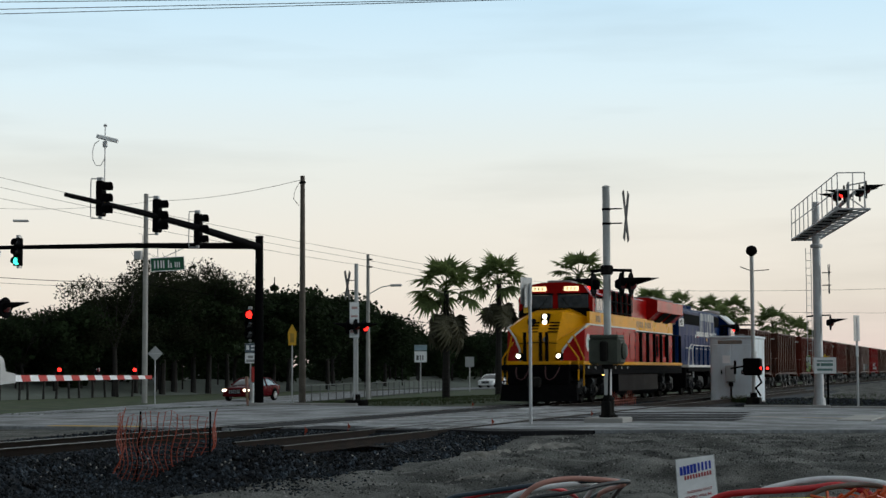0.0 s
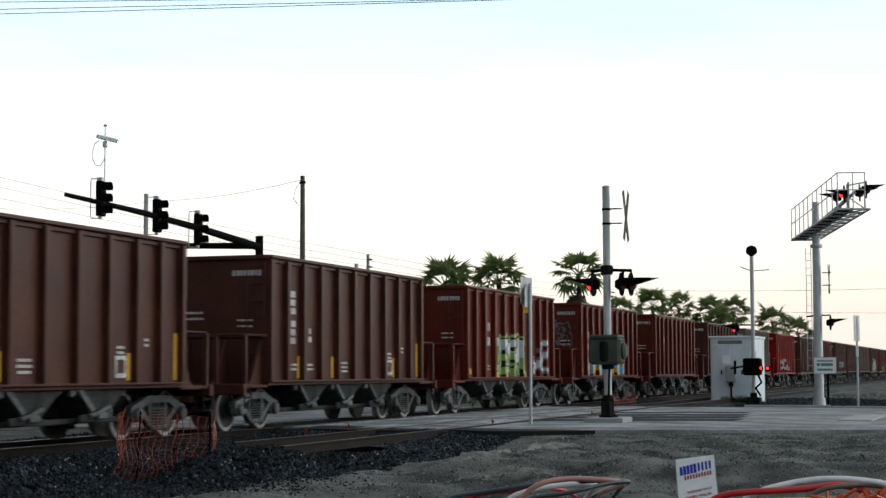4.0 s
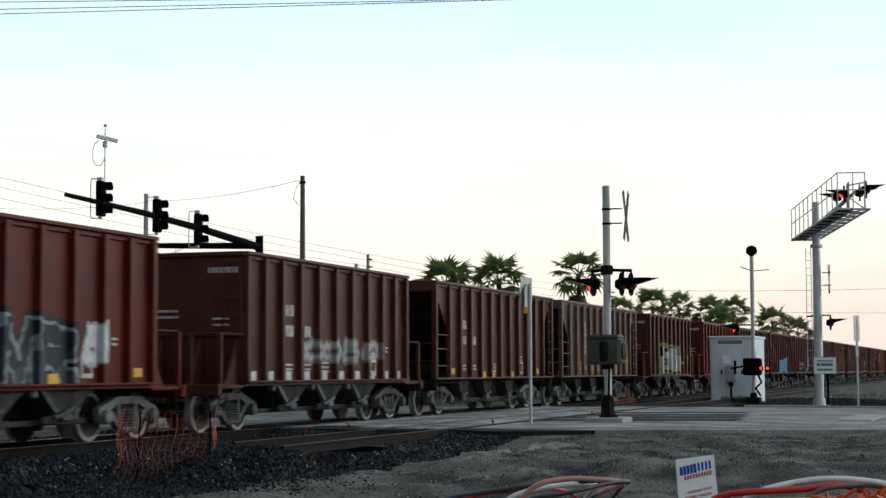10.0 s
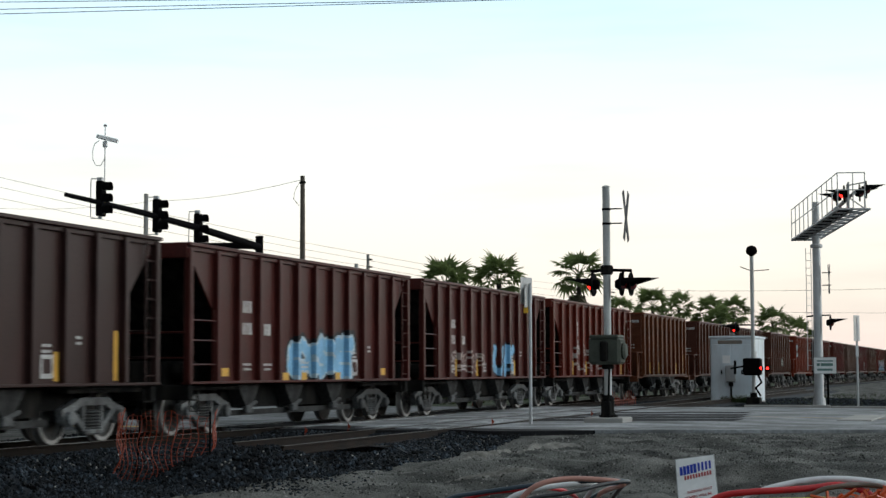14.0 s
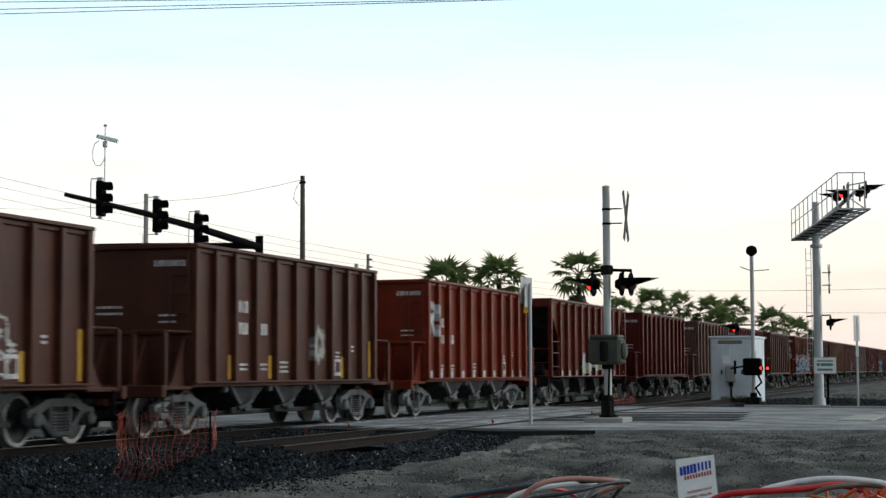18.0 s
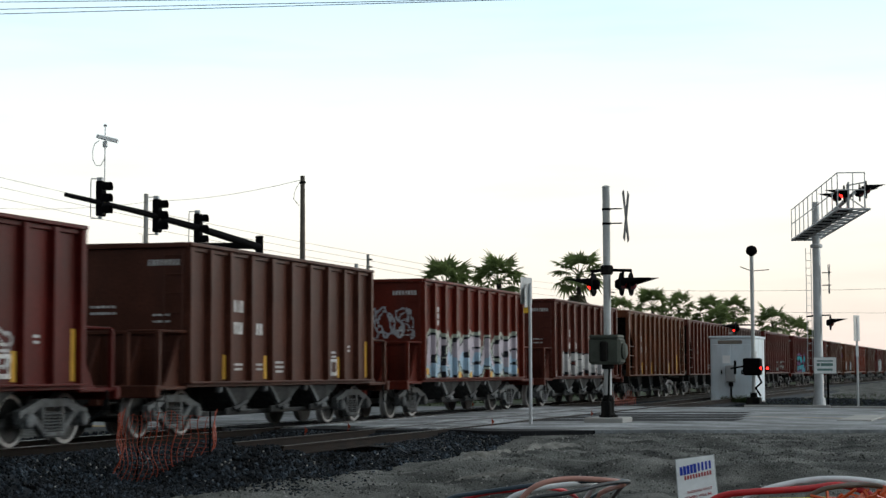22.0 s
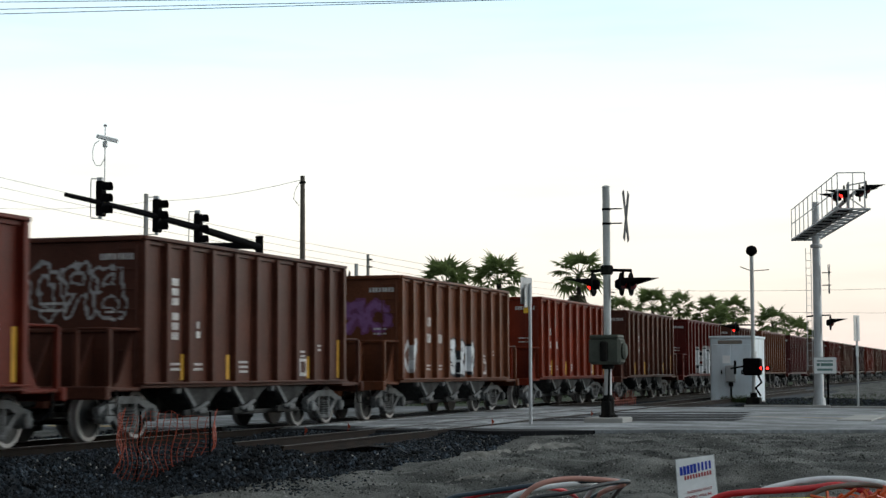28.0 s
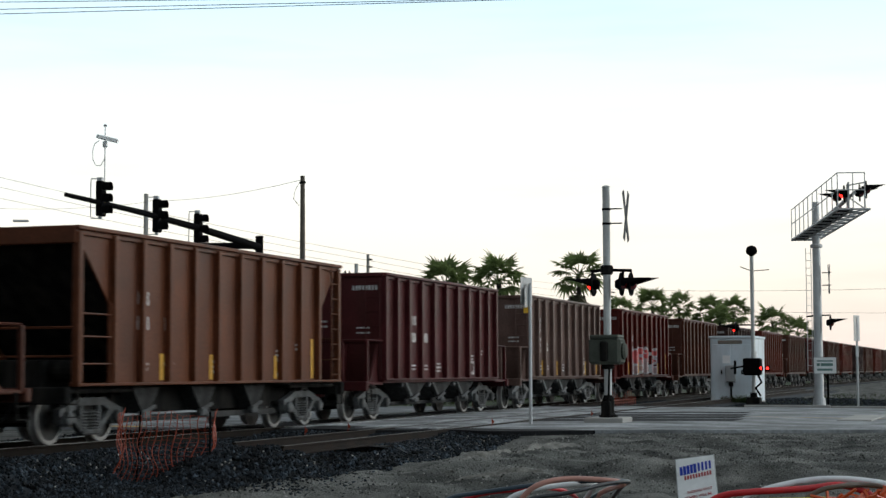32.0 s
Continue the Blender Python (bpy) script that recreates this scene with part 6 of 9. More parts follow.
# near crossing mast with gate mechanism, its gate arm lowered across the lanes beyond the view
def near_mast():
    x, y = 42.37, -7.48
    ob = thing("crossing_signal", Matrix.Translation((x, y, 0)), "silver crossing signal mast with flashing lamps and crossbuck", "crossing signal", "crossing signals")
    part("footing", Geo().cbox(-0.55, 0.55, -0.5, 0.5, -0.5, 0.09, 0.03), CONCRETE, ob, "square concrete footing")
    part("base", Geo().lathe([(0.24, 0.08), (0.23, 0.14), (0.15, 0.2), (0.15, 0.55), (0.1, 0.65)], 16).cbox(-0.3, -0.12, -0.12, 0.12, 0.08, 0.5, 0.03), DARKMETAL, ob, "dark cast base")
    part("mast", Geo().tube([(0, 0, 0.1), (0, 0, 5.93)], 0.095, 18), SILVER, ob, "silver painted mast", True)
    part("mast_cap", Geo().lathe([(0.1, 5.92), (0.105, 5.95), (0.05, 5.98)], 16), SILVER, ob)
    mech = part("gate_mechanism", Geo().cbox(-0.36, 0.3, -0.4, 0.42, 1.42, 2.1, 0.07).cbox(-0.4, 0.33, -0.36, 0.38, 2.07, 2.17, 0.03).lathe([(0.2, 0.0), (0.22, 0.05), (0.16, 0.1)], 14, pose(-0.05, -0.4, 1.76, 90, 0, 0)), surf("mechanism_grey", (0.062, 0.068, 0.055), 0.7, var=0.25, scale=3, spec=0.2), ob, "dark grey gate mechanism box")
    part("clamp", Geo().lathe([(0.14, 1.3), (0.16, 1.36), (0.14, 1.44)], 14), DARKMETAL, ob)
    part("counterweight_arm", Geo().cbox(-0.45, -0.34, -0.1, 0.1, 1.5, 2.0, 0.03).cbox(0.28, 0.4, -0.12, 0.12, 1.6, 2.05, 0.04), DARKMETAL, ob)
    part("conduit", Geo().tube([(-0.2, -0.1, 1.45), (-0.3, -0.1, 1.1), (-0.34, -0.1, 0.7), (-0.26, -0.05, 0.4)], 0.03, 8), DARKMETAL, ob)
    part("lamp_bracket", Geo().lathe([(0.13, 3.7), (0.16, 3.74), (0.16, 3.9), (0.13, 3.94)], 14), DARKMETAL, ob)
    part("cross_arm", Geo().tube([(0.1, 0.45, 3.8), (0.0, 0, 3.82), (0.1, -0.62, 3.8)], 0.04, 8).tube([(0.1, 0.4, 3.8), (0.1, 0.4, 3.5)], 0.03, 6).tube([(0.1, -0.4, 3.8), (0.1, -0.4, 3.5)], 0.03, 6).tube([(0.3, -0.56, 3.82), (0.3, -0.56, 3.5)], 0.03, 6).tube([(0.1, -0.56, 3.8), (0.3, -0.56, 3.8)], 0.03, 6), BLACK, ob)
    for dx, face, dy, lit in ((0.1, 1, 0.38, True), (0.1, -1, -0.36, False), (0.3, -1, -0.56, False)):
        flasher(ob, dx, dy, 3.46, face, lit, 0.56)
    for z in (5.0, 5.37):
        part("crossbuck_bracket", Geo().tube([(-0.1, -0.0, z), (-0.05, -0.42, z)], 0.018, 6).lathe([(0.11, z - 0.03), (0.11, z + 0.03)], 12), BLACK, ob)
    crossbuck(ob, 0.0, -0.46, 5.18, 0.68, 1)
    return ob


near_mast()


def far_mast():
    x, y = 62.7, 7.55
    z0 = ground_z(x, y)
    ob = thing("crossing_signal", Matrix.Translation((x, y, z0)), "pale crossing signal mast with red flashing lamps", "crossing signal", "crossing signals")
    part("base", Geo().lathe([(0.25, 0.0), (0.24, 0.1), (0.15, 0.2), (0.15, 0.5)], 14).cbox(-0.4, 0.4, -0.35, 0.35, -0.1, 0.3, 0.04), DARKMETAL, ob)
    part("mast", Geo().tube([(0, 0, 0.1), (0, 0, 5.66)], 0.08, 14), SILVER, ob, "", True)
    for dx, face, lit in ((-0.45, -1, False), (0.45, -1, True), (-0.45, 1, False), (0.45, 1, True)):
        flasher(ob, dx, face * 0.16, 3.15, face, lit)
    part("cross_arm", Geo().tube([(-0.6, 0, 3.15), (0.6, 0, 3.15)], 0.04, 8).cbox(0.3, 0.6, -0.14, 0.14, 3.0, 3.35, 0.03), BLACK, ob)
    for z in (4.6, 5.0):
        part("crossbuck_bracket", Geo().tube([(0, 0, z), (0, 0.4, z)], 0.018, 6), BLACK, ob)
    crossbuck(ob, 0, 0.44, 4.8, 0.62, 1)


far_mast()


def red_point_lamp(parent, x, y, z):
    part("lens", Geo().lathe([(0.065, 0), (0.05, 0.03), (0.02, 0.045)], 14, Matrix.Translation((x, y, z)) @ Matrix.Rotation(radians(-90), 4, "Y")), RED_LAMP, parent, "lit red lens")


def cantilever():
    """Cantilever signal bridge over the far lanes."""
    ob = thing("cantilever_signal", Matrix.Translation((69.4, -9.6, ground_z(69.4, -9.6))), "galvanised cantilever signal structure with a railed walkway", "signal structure", "crossing signals")
    part("footing", Geo().cbox(-0.5, 0.5, -0.5, 0.5, -0.3, 0.1, 0.03), CONCRETE, ob)
    part("column", Geo().tube([(0, 0, 0.05), (0, 0, 8.35)], 0.19, 20, 0.15), GALV, ob, "galvanised round column", True)
    part("column_collar", Geo().lathe([(0.2, 6.5), (0.25, 6.53), (0.25, 6.62), (0.2, 6.65)], 16), GALV, ob)
    part("base_flange", Geo().lathe([(0.42, 0.1), (0.42, 0.16), (0.26, 0.2), (0.24, 0.5)], 16), GALV, ob)
    for s in (-1, 1):
        part("ladder_rail", Geo().tube([(0.05, 0.33 + s * 0.1, 1.6), (0.05, 0.33 + s * 0.1, 6.5)], 0.014, 5), GALV, ob)
    for z in np.arange(1.8, 6.5, 0.3):
        part("ladder_rung", Geo().tube([(0.05, 0.23, z), (0.05, 0.43, z)], 0.01, 5), GALV, ob)
    # walkway from behind the column out over the road; u runs along it
    u = Vector((-11.5, -3.05, 0)).normalized()
    w = Vector((-u.y, u.x, 0))
    o = Vector((1.6, 0.65, 6.95))
    at = lambda a, b, c: tuple(o + u * a + w * b + Vector((0, 0, c + 0.012 * a)))
    n = 12.0
    yaw = Matrix.Rotation(math.atan2(u.y, u.x), 4, "Z")
    for b in (-0.52, 0.0, 0.55):
        part("chord", Geo().tube([at(0, b, 0), at(n, b, 0)], 0.045, 6), GALV, ob)
    for i in range(11):
        a = i * n / 10
        part("cross_member", Geo().tube([at(a, -0.52, 0), at(a, 0.55, 0)], 0.035, 6), GALV, ob)
        if i < 10:
            part("brace", Geo().tube([at(a, 0.0, 0), at(a + n / 10, 0.55, 0)], 0.025, 6), GALV, ob)
    for i in range(8):
        g = Geo()
        for k in range(6):
            g.box(-0.74, 0.74, -0.26 + 0.09 * k, -0.205 + 0.09 * k, -0.02, 0.015)
        g.box(-0.74, -0.7, -0.26, 0.3, -0.025, 0.02).box(0.7, 0.74, -0.26, 0.3, -0.025, 0.02)
        part("grating", g, DARKMETAL, ob, "dark walkway grating").matrix_basis = Matrix.Translation(at(0.76 + i * 1.49, -0.27, 0.04)) @ yaw
    for z in (0.66, 1.25):
        part("guard_rail", Geo().tube([at(0, -0.52, z), at(n, -0.52, z)], 0.02, 6), GALV, ob)
        part("guard_rail", Geo().tube([at(n, -0.52, z), at(n, 0.4, z)], 0.02, 6), GALV, ob)
    for i in range(11):
        part("rail_post", Geo().tube([at(i * n / 10, -0.52, 0), at(i * n / 10, -0.52, 1.25)], 0.02, 6), GALV, ob)
    for b in (0.0, 0.4):
        part("rail_post", Geo().tube([at(n, b, 0), at(n, b, 1.25)], 0.02, 6), GALV, ob)
    part("arm_pipe", Geo().tube([at(1.7, 0.1, 0.35), at(n - 0.3, 0.1, 0.6)], 0.06, 8), GALV, ob)
    for a in (2.5, 5.0, 7.5, 10.0):
        part("strut", Geo().tube([at(a, -0.45, 0.02), at(a + 0.8, 0.1, 0.5), at(a + 1.6, 0.5, 0.02)], 0.025, 6), GALV, ob)
    part("lamp_frame", Geo().tube([at(n - 1.2, 0.0, 0), at(n - 1.2, 0.0, 0.95), at(n - 0.3, 0.45, 0.95), at(n - 0.3, 0.45, 0)], 0.035, 6).tube([at(n - 1.2, 0.0, 0.95), at(n - 0.3, -0.1, 0.95), at(n - 0.3, -0.1, 0)], 0.035, 6), GALV, ob)
    for a, b, face, lit in ((n - 0.5, -0.22, 1, True), (n - 1.6, -0.3, 1, False), (n - 0.3, 0.5, -1, False), (n - 1.3, 0.45, -1, False)):
        q = at(a, b, 0.58 if face > 0 else 0.7)
        flasher(ob, *q, face, lit, 0.5)
    # lower signal head on a bracket
    part("lower_bracket", Geo().tube([(0, 0.45, 3.75), (0, 0, 3.8), (0, -0.5, 3.8), (0, -0.5, 3.5)], 0.03, 8), BLACK, ob)
    flasher(ob, 0, -0.5, 3.5, -1, False)
    part("crossbuck_bracket", Geo().tube([(0, -0.2, 5.0), (0, -0.55, 5.0)], 0.02, 6).tube([(0, -0.2, 5.5), (0, -0.55, 5.5)], 0.02, 6), BLACK, ob)
    crossbuck(ob, 0, -0.42, 5.25, 0.62, 1)


cantilever()


def sign_plate(parent, w, h, m, face, back=SIGNBACK, name="sign_plate", label=""):
    p1 = part(name, Geo().cbox(-w / 2, w / 2, -0.004, 0.004, -h / 2, h / 2, 0.003), back, parent)
    child(p1, m)
    f = part("sign_face", Geo().box(-w / 2 + 0.01, w / 2 - 0.01, -0.009, -0.0045, -h / 2 + 0.01, h / 2 - 0.01), face, p1, label)
    return p1


def bars(parent, rows, material, y=-0.012):
    """Unreadable lettering as plain bars: (x0, x1, z0, z1)."""
    for x0, x1, z0, z1 in rows:
        part("lettering_bar", Geo().box(x0, x1, y - 0.002, y, z0, z1), material, parent)


def facing(x, y, z):
    """A frame whose -Y looks at the camera's side."""
    a = math.atan2(EYE.y - y, EYE.x - x)
    return Matrix.Translation((x, y, z)) @ Matrix.Rotation(a + math.pi / 2, 4, "Z")


def post_sign(name, x, y, h, label, category, r=0.03, mt=GALV, z=None, group=""):
    ob = thing(name, facing(x, y, ground_at(x, y) if z is None else z), label, category, group)
    part("post", Geo().tube([(0, 0, -0.1), (0, 0, h)], r, 10), mt, ob)
    return ob


# sign and post in front of the crossing mast, seen from behind
s1 = post_sign("road_sign", 40.4, -6.01, 3.45, "silver post with sign plates seen from behind", "road sign", 0.04)
sign_plate(s1, 0.44, 0.66, Matrix.Translation((-0.09, 0.02, 3.27)) @ Matrix.Rotation(radians(50), 4, "Z"), SIGNBACK)
sign_plate(s1, 0.32, 0.5, Matrix.Translation((-0.06, -0.03, 3.1)) @ Matrix.Rotation(radians(60), 4, "Z"), SIGNBACK)
part("yellow_tag", Geo().box(-0.16, -0.05, -0.06, -0.05, 2.72, 2.88), YELLOW, s1)
s2 = post_sign("road_sign", 64.73, -11.55, 3.55, "thin silver post with a narrow sign seen edge on", "road sign", 0.04)
sign_plate(s2, 0.42, 0.95, Matrix.Translation((0.0, -0.02, 3.15)) @ Matrix.Rotation(radians(60), 4, "Z"), SIGNBACK)
part("label_band", Geo().cbox(-0.05, 0.05, -0.05, 0.05, 2.1, 2.5, 0.01), WHITE, s2)
# white notice on a black post by the cantilever
s3 = post_sign("notice_sign", 67.9, -10.12, 2.1, "white notice with grey lettering on a black post", "notice sign", 0.04, BLACK)
pl = sign_plate(s3, 0.86, 0.64, Matrix.Translation((-0.1, -0.05, 1.8)), WHITE)
bars(pl, [(-0.3, 0.3, 0.15, 0.2), (-0.31, -0.2, -0.02, 0.09), (-0.16, 0.3, -0.02, 0.09), (-0.3, 0.28, -0.2, -0.12)], surf("grey_green_ink", (0.12, 0.22, 0.2), 0.7, bump=0))
# posts of the far corner
s4 = post_sign("school_sign", 66.34, 11.94, 3.3, "yellow pentagon crossing sign on a thin pale post", "road sign")
part("sign_plate", Geo().prism([(-0.16, 2.6), (0.16, 2.6), (0.19, 3.15), (0, 3.5), (-0.19, 3.15)], -0.06, -0.04), YELLOW, s4, "yellow pentagon plate")
bars(s4, [(-0.08, 0.08, 2.72, 3.1)], surf("faint_ink", (0.4, 0.24, 0.03), 0.6, bump=0), -0.065)
s5 = post_sign("warning_sign", 86.1, 29.2, 3.1, "grey diamond warning sign on a thin post", "road sign", 0.035, z=-0.42)
sign_plate(s5, 0.6, 0.6, Matrix.Translation((0, -0.05, 2.75)) @ Matrix.Rotation(radians(45), 4, "Y"), SIGNBACK)
part("diamond_bracket", Geo().box(-0.33, 0.33, -0.08, -0.065, 2.73, 2.77), GALV, s5)
s6 = post_sign("road_sign", 62.4, 7.52, 4.1, "tall white sign with red lettering on a post", "road sign", 0.04)
pl = sign_plate(s6, 0.38, 1.4, Matrix.Translation((0.0, -0.06, 3.42)), WHITE)
bars(pl, [(-0.1, 0.12, 0.42, 0.52), (-0.13, 0.13, 0.1, 0.18), (-0.16, 0.16, -0.5, -0.4)], surf("faded_red_ink", (0.55, 0.36, 0.34), 0.7, bump=0))
s7 = post_sign("route_sign", 71.94, 16.54, 3.0, "blue and white highway route sign on a post", "road sign", 0.035, z=ground_z(71.9, 16.5))
pl = sign_plate(s7, 0.52, 0.42, Matrix.Translation((0, -0.05, 2.78)), surf("dark_blue_sign", (0.06, 0.09, 0.12), 0.6, bump=0))
bars(pl, [(-0.2, -0.06, -0.1, 0.12), (0.02, 0.2, 0.03, 0.12), (0.02, 0.2, -0.12, -0.04)], WHITE)
pl = sign_plate(s7, 0.52, 0.48, Matrix.Translation((0, -0.05, 2.3)), WHITE)
bars(pl, [(-0.12, 0.12, 0.0, 0.12), (-0.2, 0.2, -0.18, -0.06)], surf("grey_ink", (0.3, 0.3, 0.3), 0.7, bump=0))
part("button_box", Geo().cbox(0.05, 0.22, -0.1, 0.05, 1.2, 1.9, 0.02), REDPAINT, s7, "red and grey push-button sign")
part("white_sleeve", Geo().tube([(0.12, -0.05, 0.0), (0.12, -0.05, 1.15)], 0.07, 8), WHITE, s7)
part("ribbon_bunch", Geo().tube([(-0.12, -0.1, 0.1), (-0.14, -0.12, 0.5), (-0.16, -0.14, 0.9), (-0.18, -0.12, 1.3), (-0.16, -0.1, 1.45)], 0.05, 6, 0.09), surf("faded_pink_cloth", (0.3, 0.14, 0.13), 0.9, var=0.4, scale=6, dirt=(0.4, 0.36, 0.15), dirt_amt=0.8), s7, "faded pink and yellow ribbons tied to the post")
s8 = post_sign("route_sign", 114.9, 23.6, 3.3, "white highway route sign with a small plate above", "road sign", 0.04, z=-0.2)
pl = sign_plate(s8, 0.9, 0.4, Matrix.Translation((0, -0.05, 3.15)), surf("pale_blue_sign", (0.25, 0.35, 0.4), 0.6, bump=0))
pl = sign_plate(s8, 0.9, 0.8, Matrix.Translation((0, -0.05, 2.5)), WHITE)
bars(pl, [(-0.3, -0.14, -0.24, 0.1), (-0.06, 0.02, -0.24, 0.1), (0.12, 0.2, -0.24, 0.1)], surf("dark_ink", (0.12, 0.12, 0.12), 0.7, bump=0))
s9 = post_sign("road_sign", 128.9, 24.5, 2.5, "grey sign seen from behind on a thin post", "road sign", 0.04, z=-0.2)
sign_plate(s9, 0.7, 0.8, Matrix.Translation((0, -0.05, 2.2)), SIGNBACK)


def signal_head(parent, x, y, z, yaw, lit=None, label="black three-lamp traffic light"):
    """A three-lamp head whose lenses look along -Y before the turn."""
    h = part("signal_head", Geo().cbox(-0.17, 0.17, -0.11, 0.11, -0.54, 0.54, 0.03), BLACK, parent, label)
    child(h, Matrix.Translation((x, y, z)) @ Matrix.Rotation(radians(yaw), 4, "Z") @ Matrix.Diagonal((1.1, 1.1, 1.12, 1)))
    for i, dz in enumerate((0.355, 0.0, -0.355)):
        hv = []
        for k in range(11):
            a = radians(-35 + 250 * k / 10)
            hv += [(r * math.cos(a), d, dz + r * math.sin(a)) for r, d in ((0.15, -0.1), (0.15, -0.34), (0.158, -0.34), (0.158, -0.1))]
        g = Geo().add(hv, [(4 * k + i, 4 * k + 4 + i, 4 * k + 4 + (i + 1) % 4, 4 * k + (i + 1) % 4) for k in range(10) for i in range(4)])
        part("visor", g, BLACK, h)
        on = lit == i
        part("lens", Geo().lathe([(0.145, 0), (0.1, 0.03), (0.03, 0.04)], 16, Matrix.Translation((0, -0.112, dz)) @ Matrix.Rotation(radians(90), 4, "X")), {0: RED_LAMP, 2: GREEN_LAMP}.get(i, LENS_OFF) if on else LENS_OFF, h)
    part("mounting_pipe", Geo().tube([(0, 0, 0.54), (0, 0.03, 0.62), (-0.02, 0.33, 0.62), (-0.02, 0.34, 0.5), (-0.02, 0.34, -0.5), (-0.02, 0.33, -0.6), (0, 0.03, -0.6), (0, 0, -0.54)], 0.018, 6), GALV, h)
    part("top_bracket", Geo().cbox(-0.07, 0.07, -0.06, 0.12, 0.54, 0.66, 0.02), GALV, h)
    part("bottom_bracket", Geo().cbox(-0.05, 0.05, -0.04, 0.08, -0.63, -0.54, 0.02), GALV, h)
    return h


def mast_arm():
    x, y = 64.05, 12.41
    z0 = ground_z(x, y)
    ob = thing("traffic_signal", Matrix.Translation((x, y, z0)), "black traffic signal pole with two long mast arms", "traffic signal")
    part("base", Geo().lathe([(0.42, 0), (0.42, 0.06), (0.3, 0.12), (0.28, 0.2)], 16), BLACK, ob)
    part("pole", Geo().tube([(0, 0, 0), (0, 0, 7.02)], 0.2, 18, 0.16), BLACK, ob, "", True)
    part("pole_cap", Geo().lathe([(0.17, 7.0), (0.19, 7.03), (0.12, 7.08)], 14), BLACK, ob)
    part("arm", Geo().tube([(0, 0, 6.6), (-5, 0, 6.95), (-10, 0, 7.19), (-15.0, 0, 7.34)], 0.17, 14, 0.075), BLACK, ob, "long arm over the side street", True)
    part("arm", Geo().tube([(0, 0, 6.66), (0, 6, 6.84), (0, 14, 6.95)], 0.14, 14, 0.08), BLACK, ob, "long arm over the highway", True)
    for ax, z in ((-12.7, 7.42), (-8.7, 7.17), (-5.45, 6.92)):
        signal_head(ob, ax, 0.02, z, 4)
    signal_head(ob, 0.1, 11.6, 6.9 - 0.18, -84, lit=2, label="traffic light showing green")
    signal_head(ob, -0.1, 0.36, 3.42, -76, lit=0, label="traffic light showing red on the pole")
    # camera on a thin riser above the arm
    part("riser", Geo().tube([(-12.6, -0.06, 7.35), (-12.6, -0.06, 9.95)], 0.02, 6), GALV, ob)
    part("camera", Geo().cbox(-0.36, 0.4, -0.08, 0.08, -0.06, 0.08, 0.02, Matrix.Translation((-12.6, -0.12, 9.5)) @ Matrix.Rotation(radians(-72), 4, "Z") @ Matrix.Rotation(radians(14), 4, "Y")), WHITE, ob, "white traffic camera")
    part("camera_mount", Geo().cbox(-12.66, -12.54, -0.14, 0.02, 9.2, 9.42, 0.03), GALV, ob)
    part("camera_cable", Geo().tube([(-12.55, 0.2, 9.46), (-12.55, 0.38, 9.36), (-12.55, 0.46, 9.1), (-12.55, 0.44, 8.8), (-12.55, 0.32, 8.6), (-12.58, 0.12, 8.58), (-12.6, -0.03, 8.8)], 0.013, 6), SILVER, ob)
    part("riser_cap", Geo().lathe([(0.06, 9.93), (0.07, 9.97), (0.03, 10.02)], 10, Matrix.Translation((-12.6, -0.06, 0))), GALV, ob)
    # street sign hung from the arm
    sg = sign_plate(ob, 1.42, 0.58, Matrix.Translation((0.1, 4.3, 6.02)) @ Matrix.Rotation(radians(-66), 4, "Z") @ Matrix.Rotation(radians(-3), 4, "Y"), GREEN, WHITE, "street_sign", "green street name sign")
    bars(sg, [(-0.56, -0.5, -0.16, 0.16), (-0.42, -0.36, -0.16, 0.16), (-0.29, -0.23, -0.16, 0.16), (-0.19, -0.13, -0.16, 0.16), (0.02, 0.08, -0.16, 0.16), (0.12, 0.18, -0.16, 0.04), (0.3, 0.35, -0.16, 0.06), (0.38, 0.43, -0.16, 0.06), (0.47, 0.52, -0.16, 0.06)], WHITE)
    bars(sg, [(-0.71, 0.71, 0.265, 0.29), (-0.71, 0.71, -0.29, -0.265), (-0.71, -0.685, -0.265, 0.265), (0.685, 0.71, -0.265, 0.265)], WHITE)
    part("sign_hanger", Geo().tube([(0.1, 4.75, 6.3), (0.05, 4.75, 6.8)], 0.018, 5).tube([(0.1, 3.9, 6.3), (0.05, 3.9, 6.8)], 0.018, 5).tube([(0.05, 3.3, 6.75), (0.1, 4.5, 6.3)], 0.018, 5), GALV, ob)


mast_arm()


def plain_pole(name, x, y, h, r0, r1, mt, label, z=None):
    ob = thing(name, Matrix.Translation((x, y, ground_z(x, y) if z is None else z)), label, "utility pole", "utility poles")
    part("pole_shaft", Geo().tube([(0, 0, -0.2), (0, 0, h * 0.5), (0, 0, h)], r0, 12, r1), mt, ob, "", True)
    return ob


wp = plain_pole("utility_pole", 69.79, 12.99, 10.25, 0.16, 0.1, WOODPOLE, "weathered brown wooden utility pole")
part("pole_band", Geo().lathe([(0.13, 9.9), (0.14, 9.95), (0.13, 10.0)], 12), DARKMETAL, wp)
part("service_loop", Geo().tube([(0, 0.12, 10.0), (-0.15, 0.3, 9.6), (-0.2, 0.35, 9.2), (-0.05, 0.15, 8.9)], 0.012, 5), BLACK, wp)
cp = plain_pole("utility_pole", 85.9, 29.75, 11.85, 0.17, 0.13, CONCRETE, "pale concrete utility pole", z=-0.45)
part("transformer_box", Geo().cbox(-0.4, -0.12, 0.1, 0.55, 8.1, 8.6, 0.03), GALV, cp)
part("crossarm", Geo().tube([(0.0, -0.35, 8.4), (0.2, 0.8, 8.5)], 0.02, 5), GALV, cp)
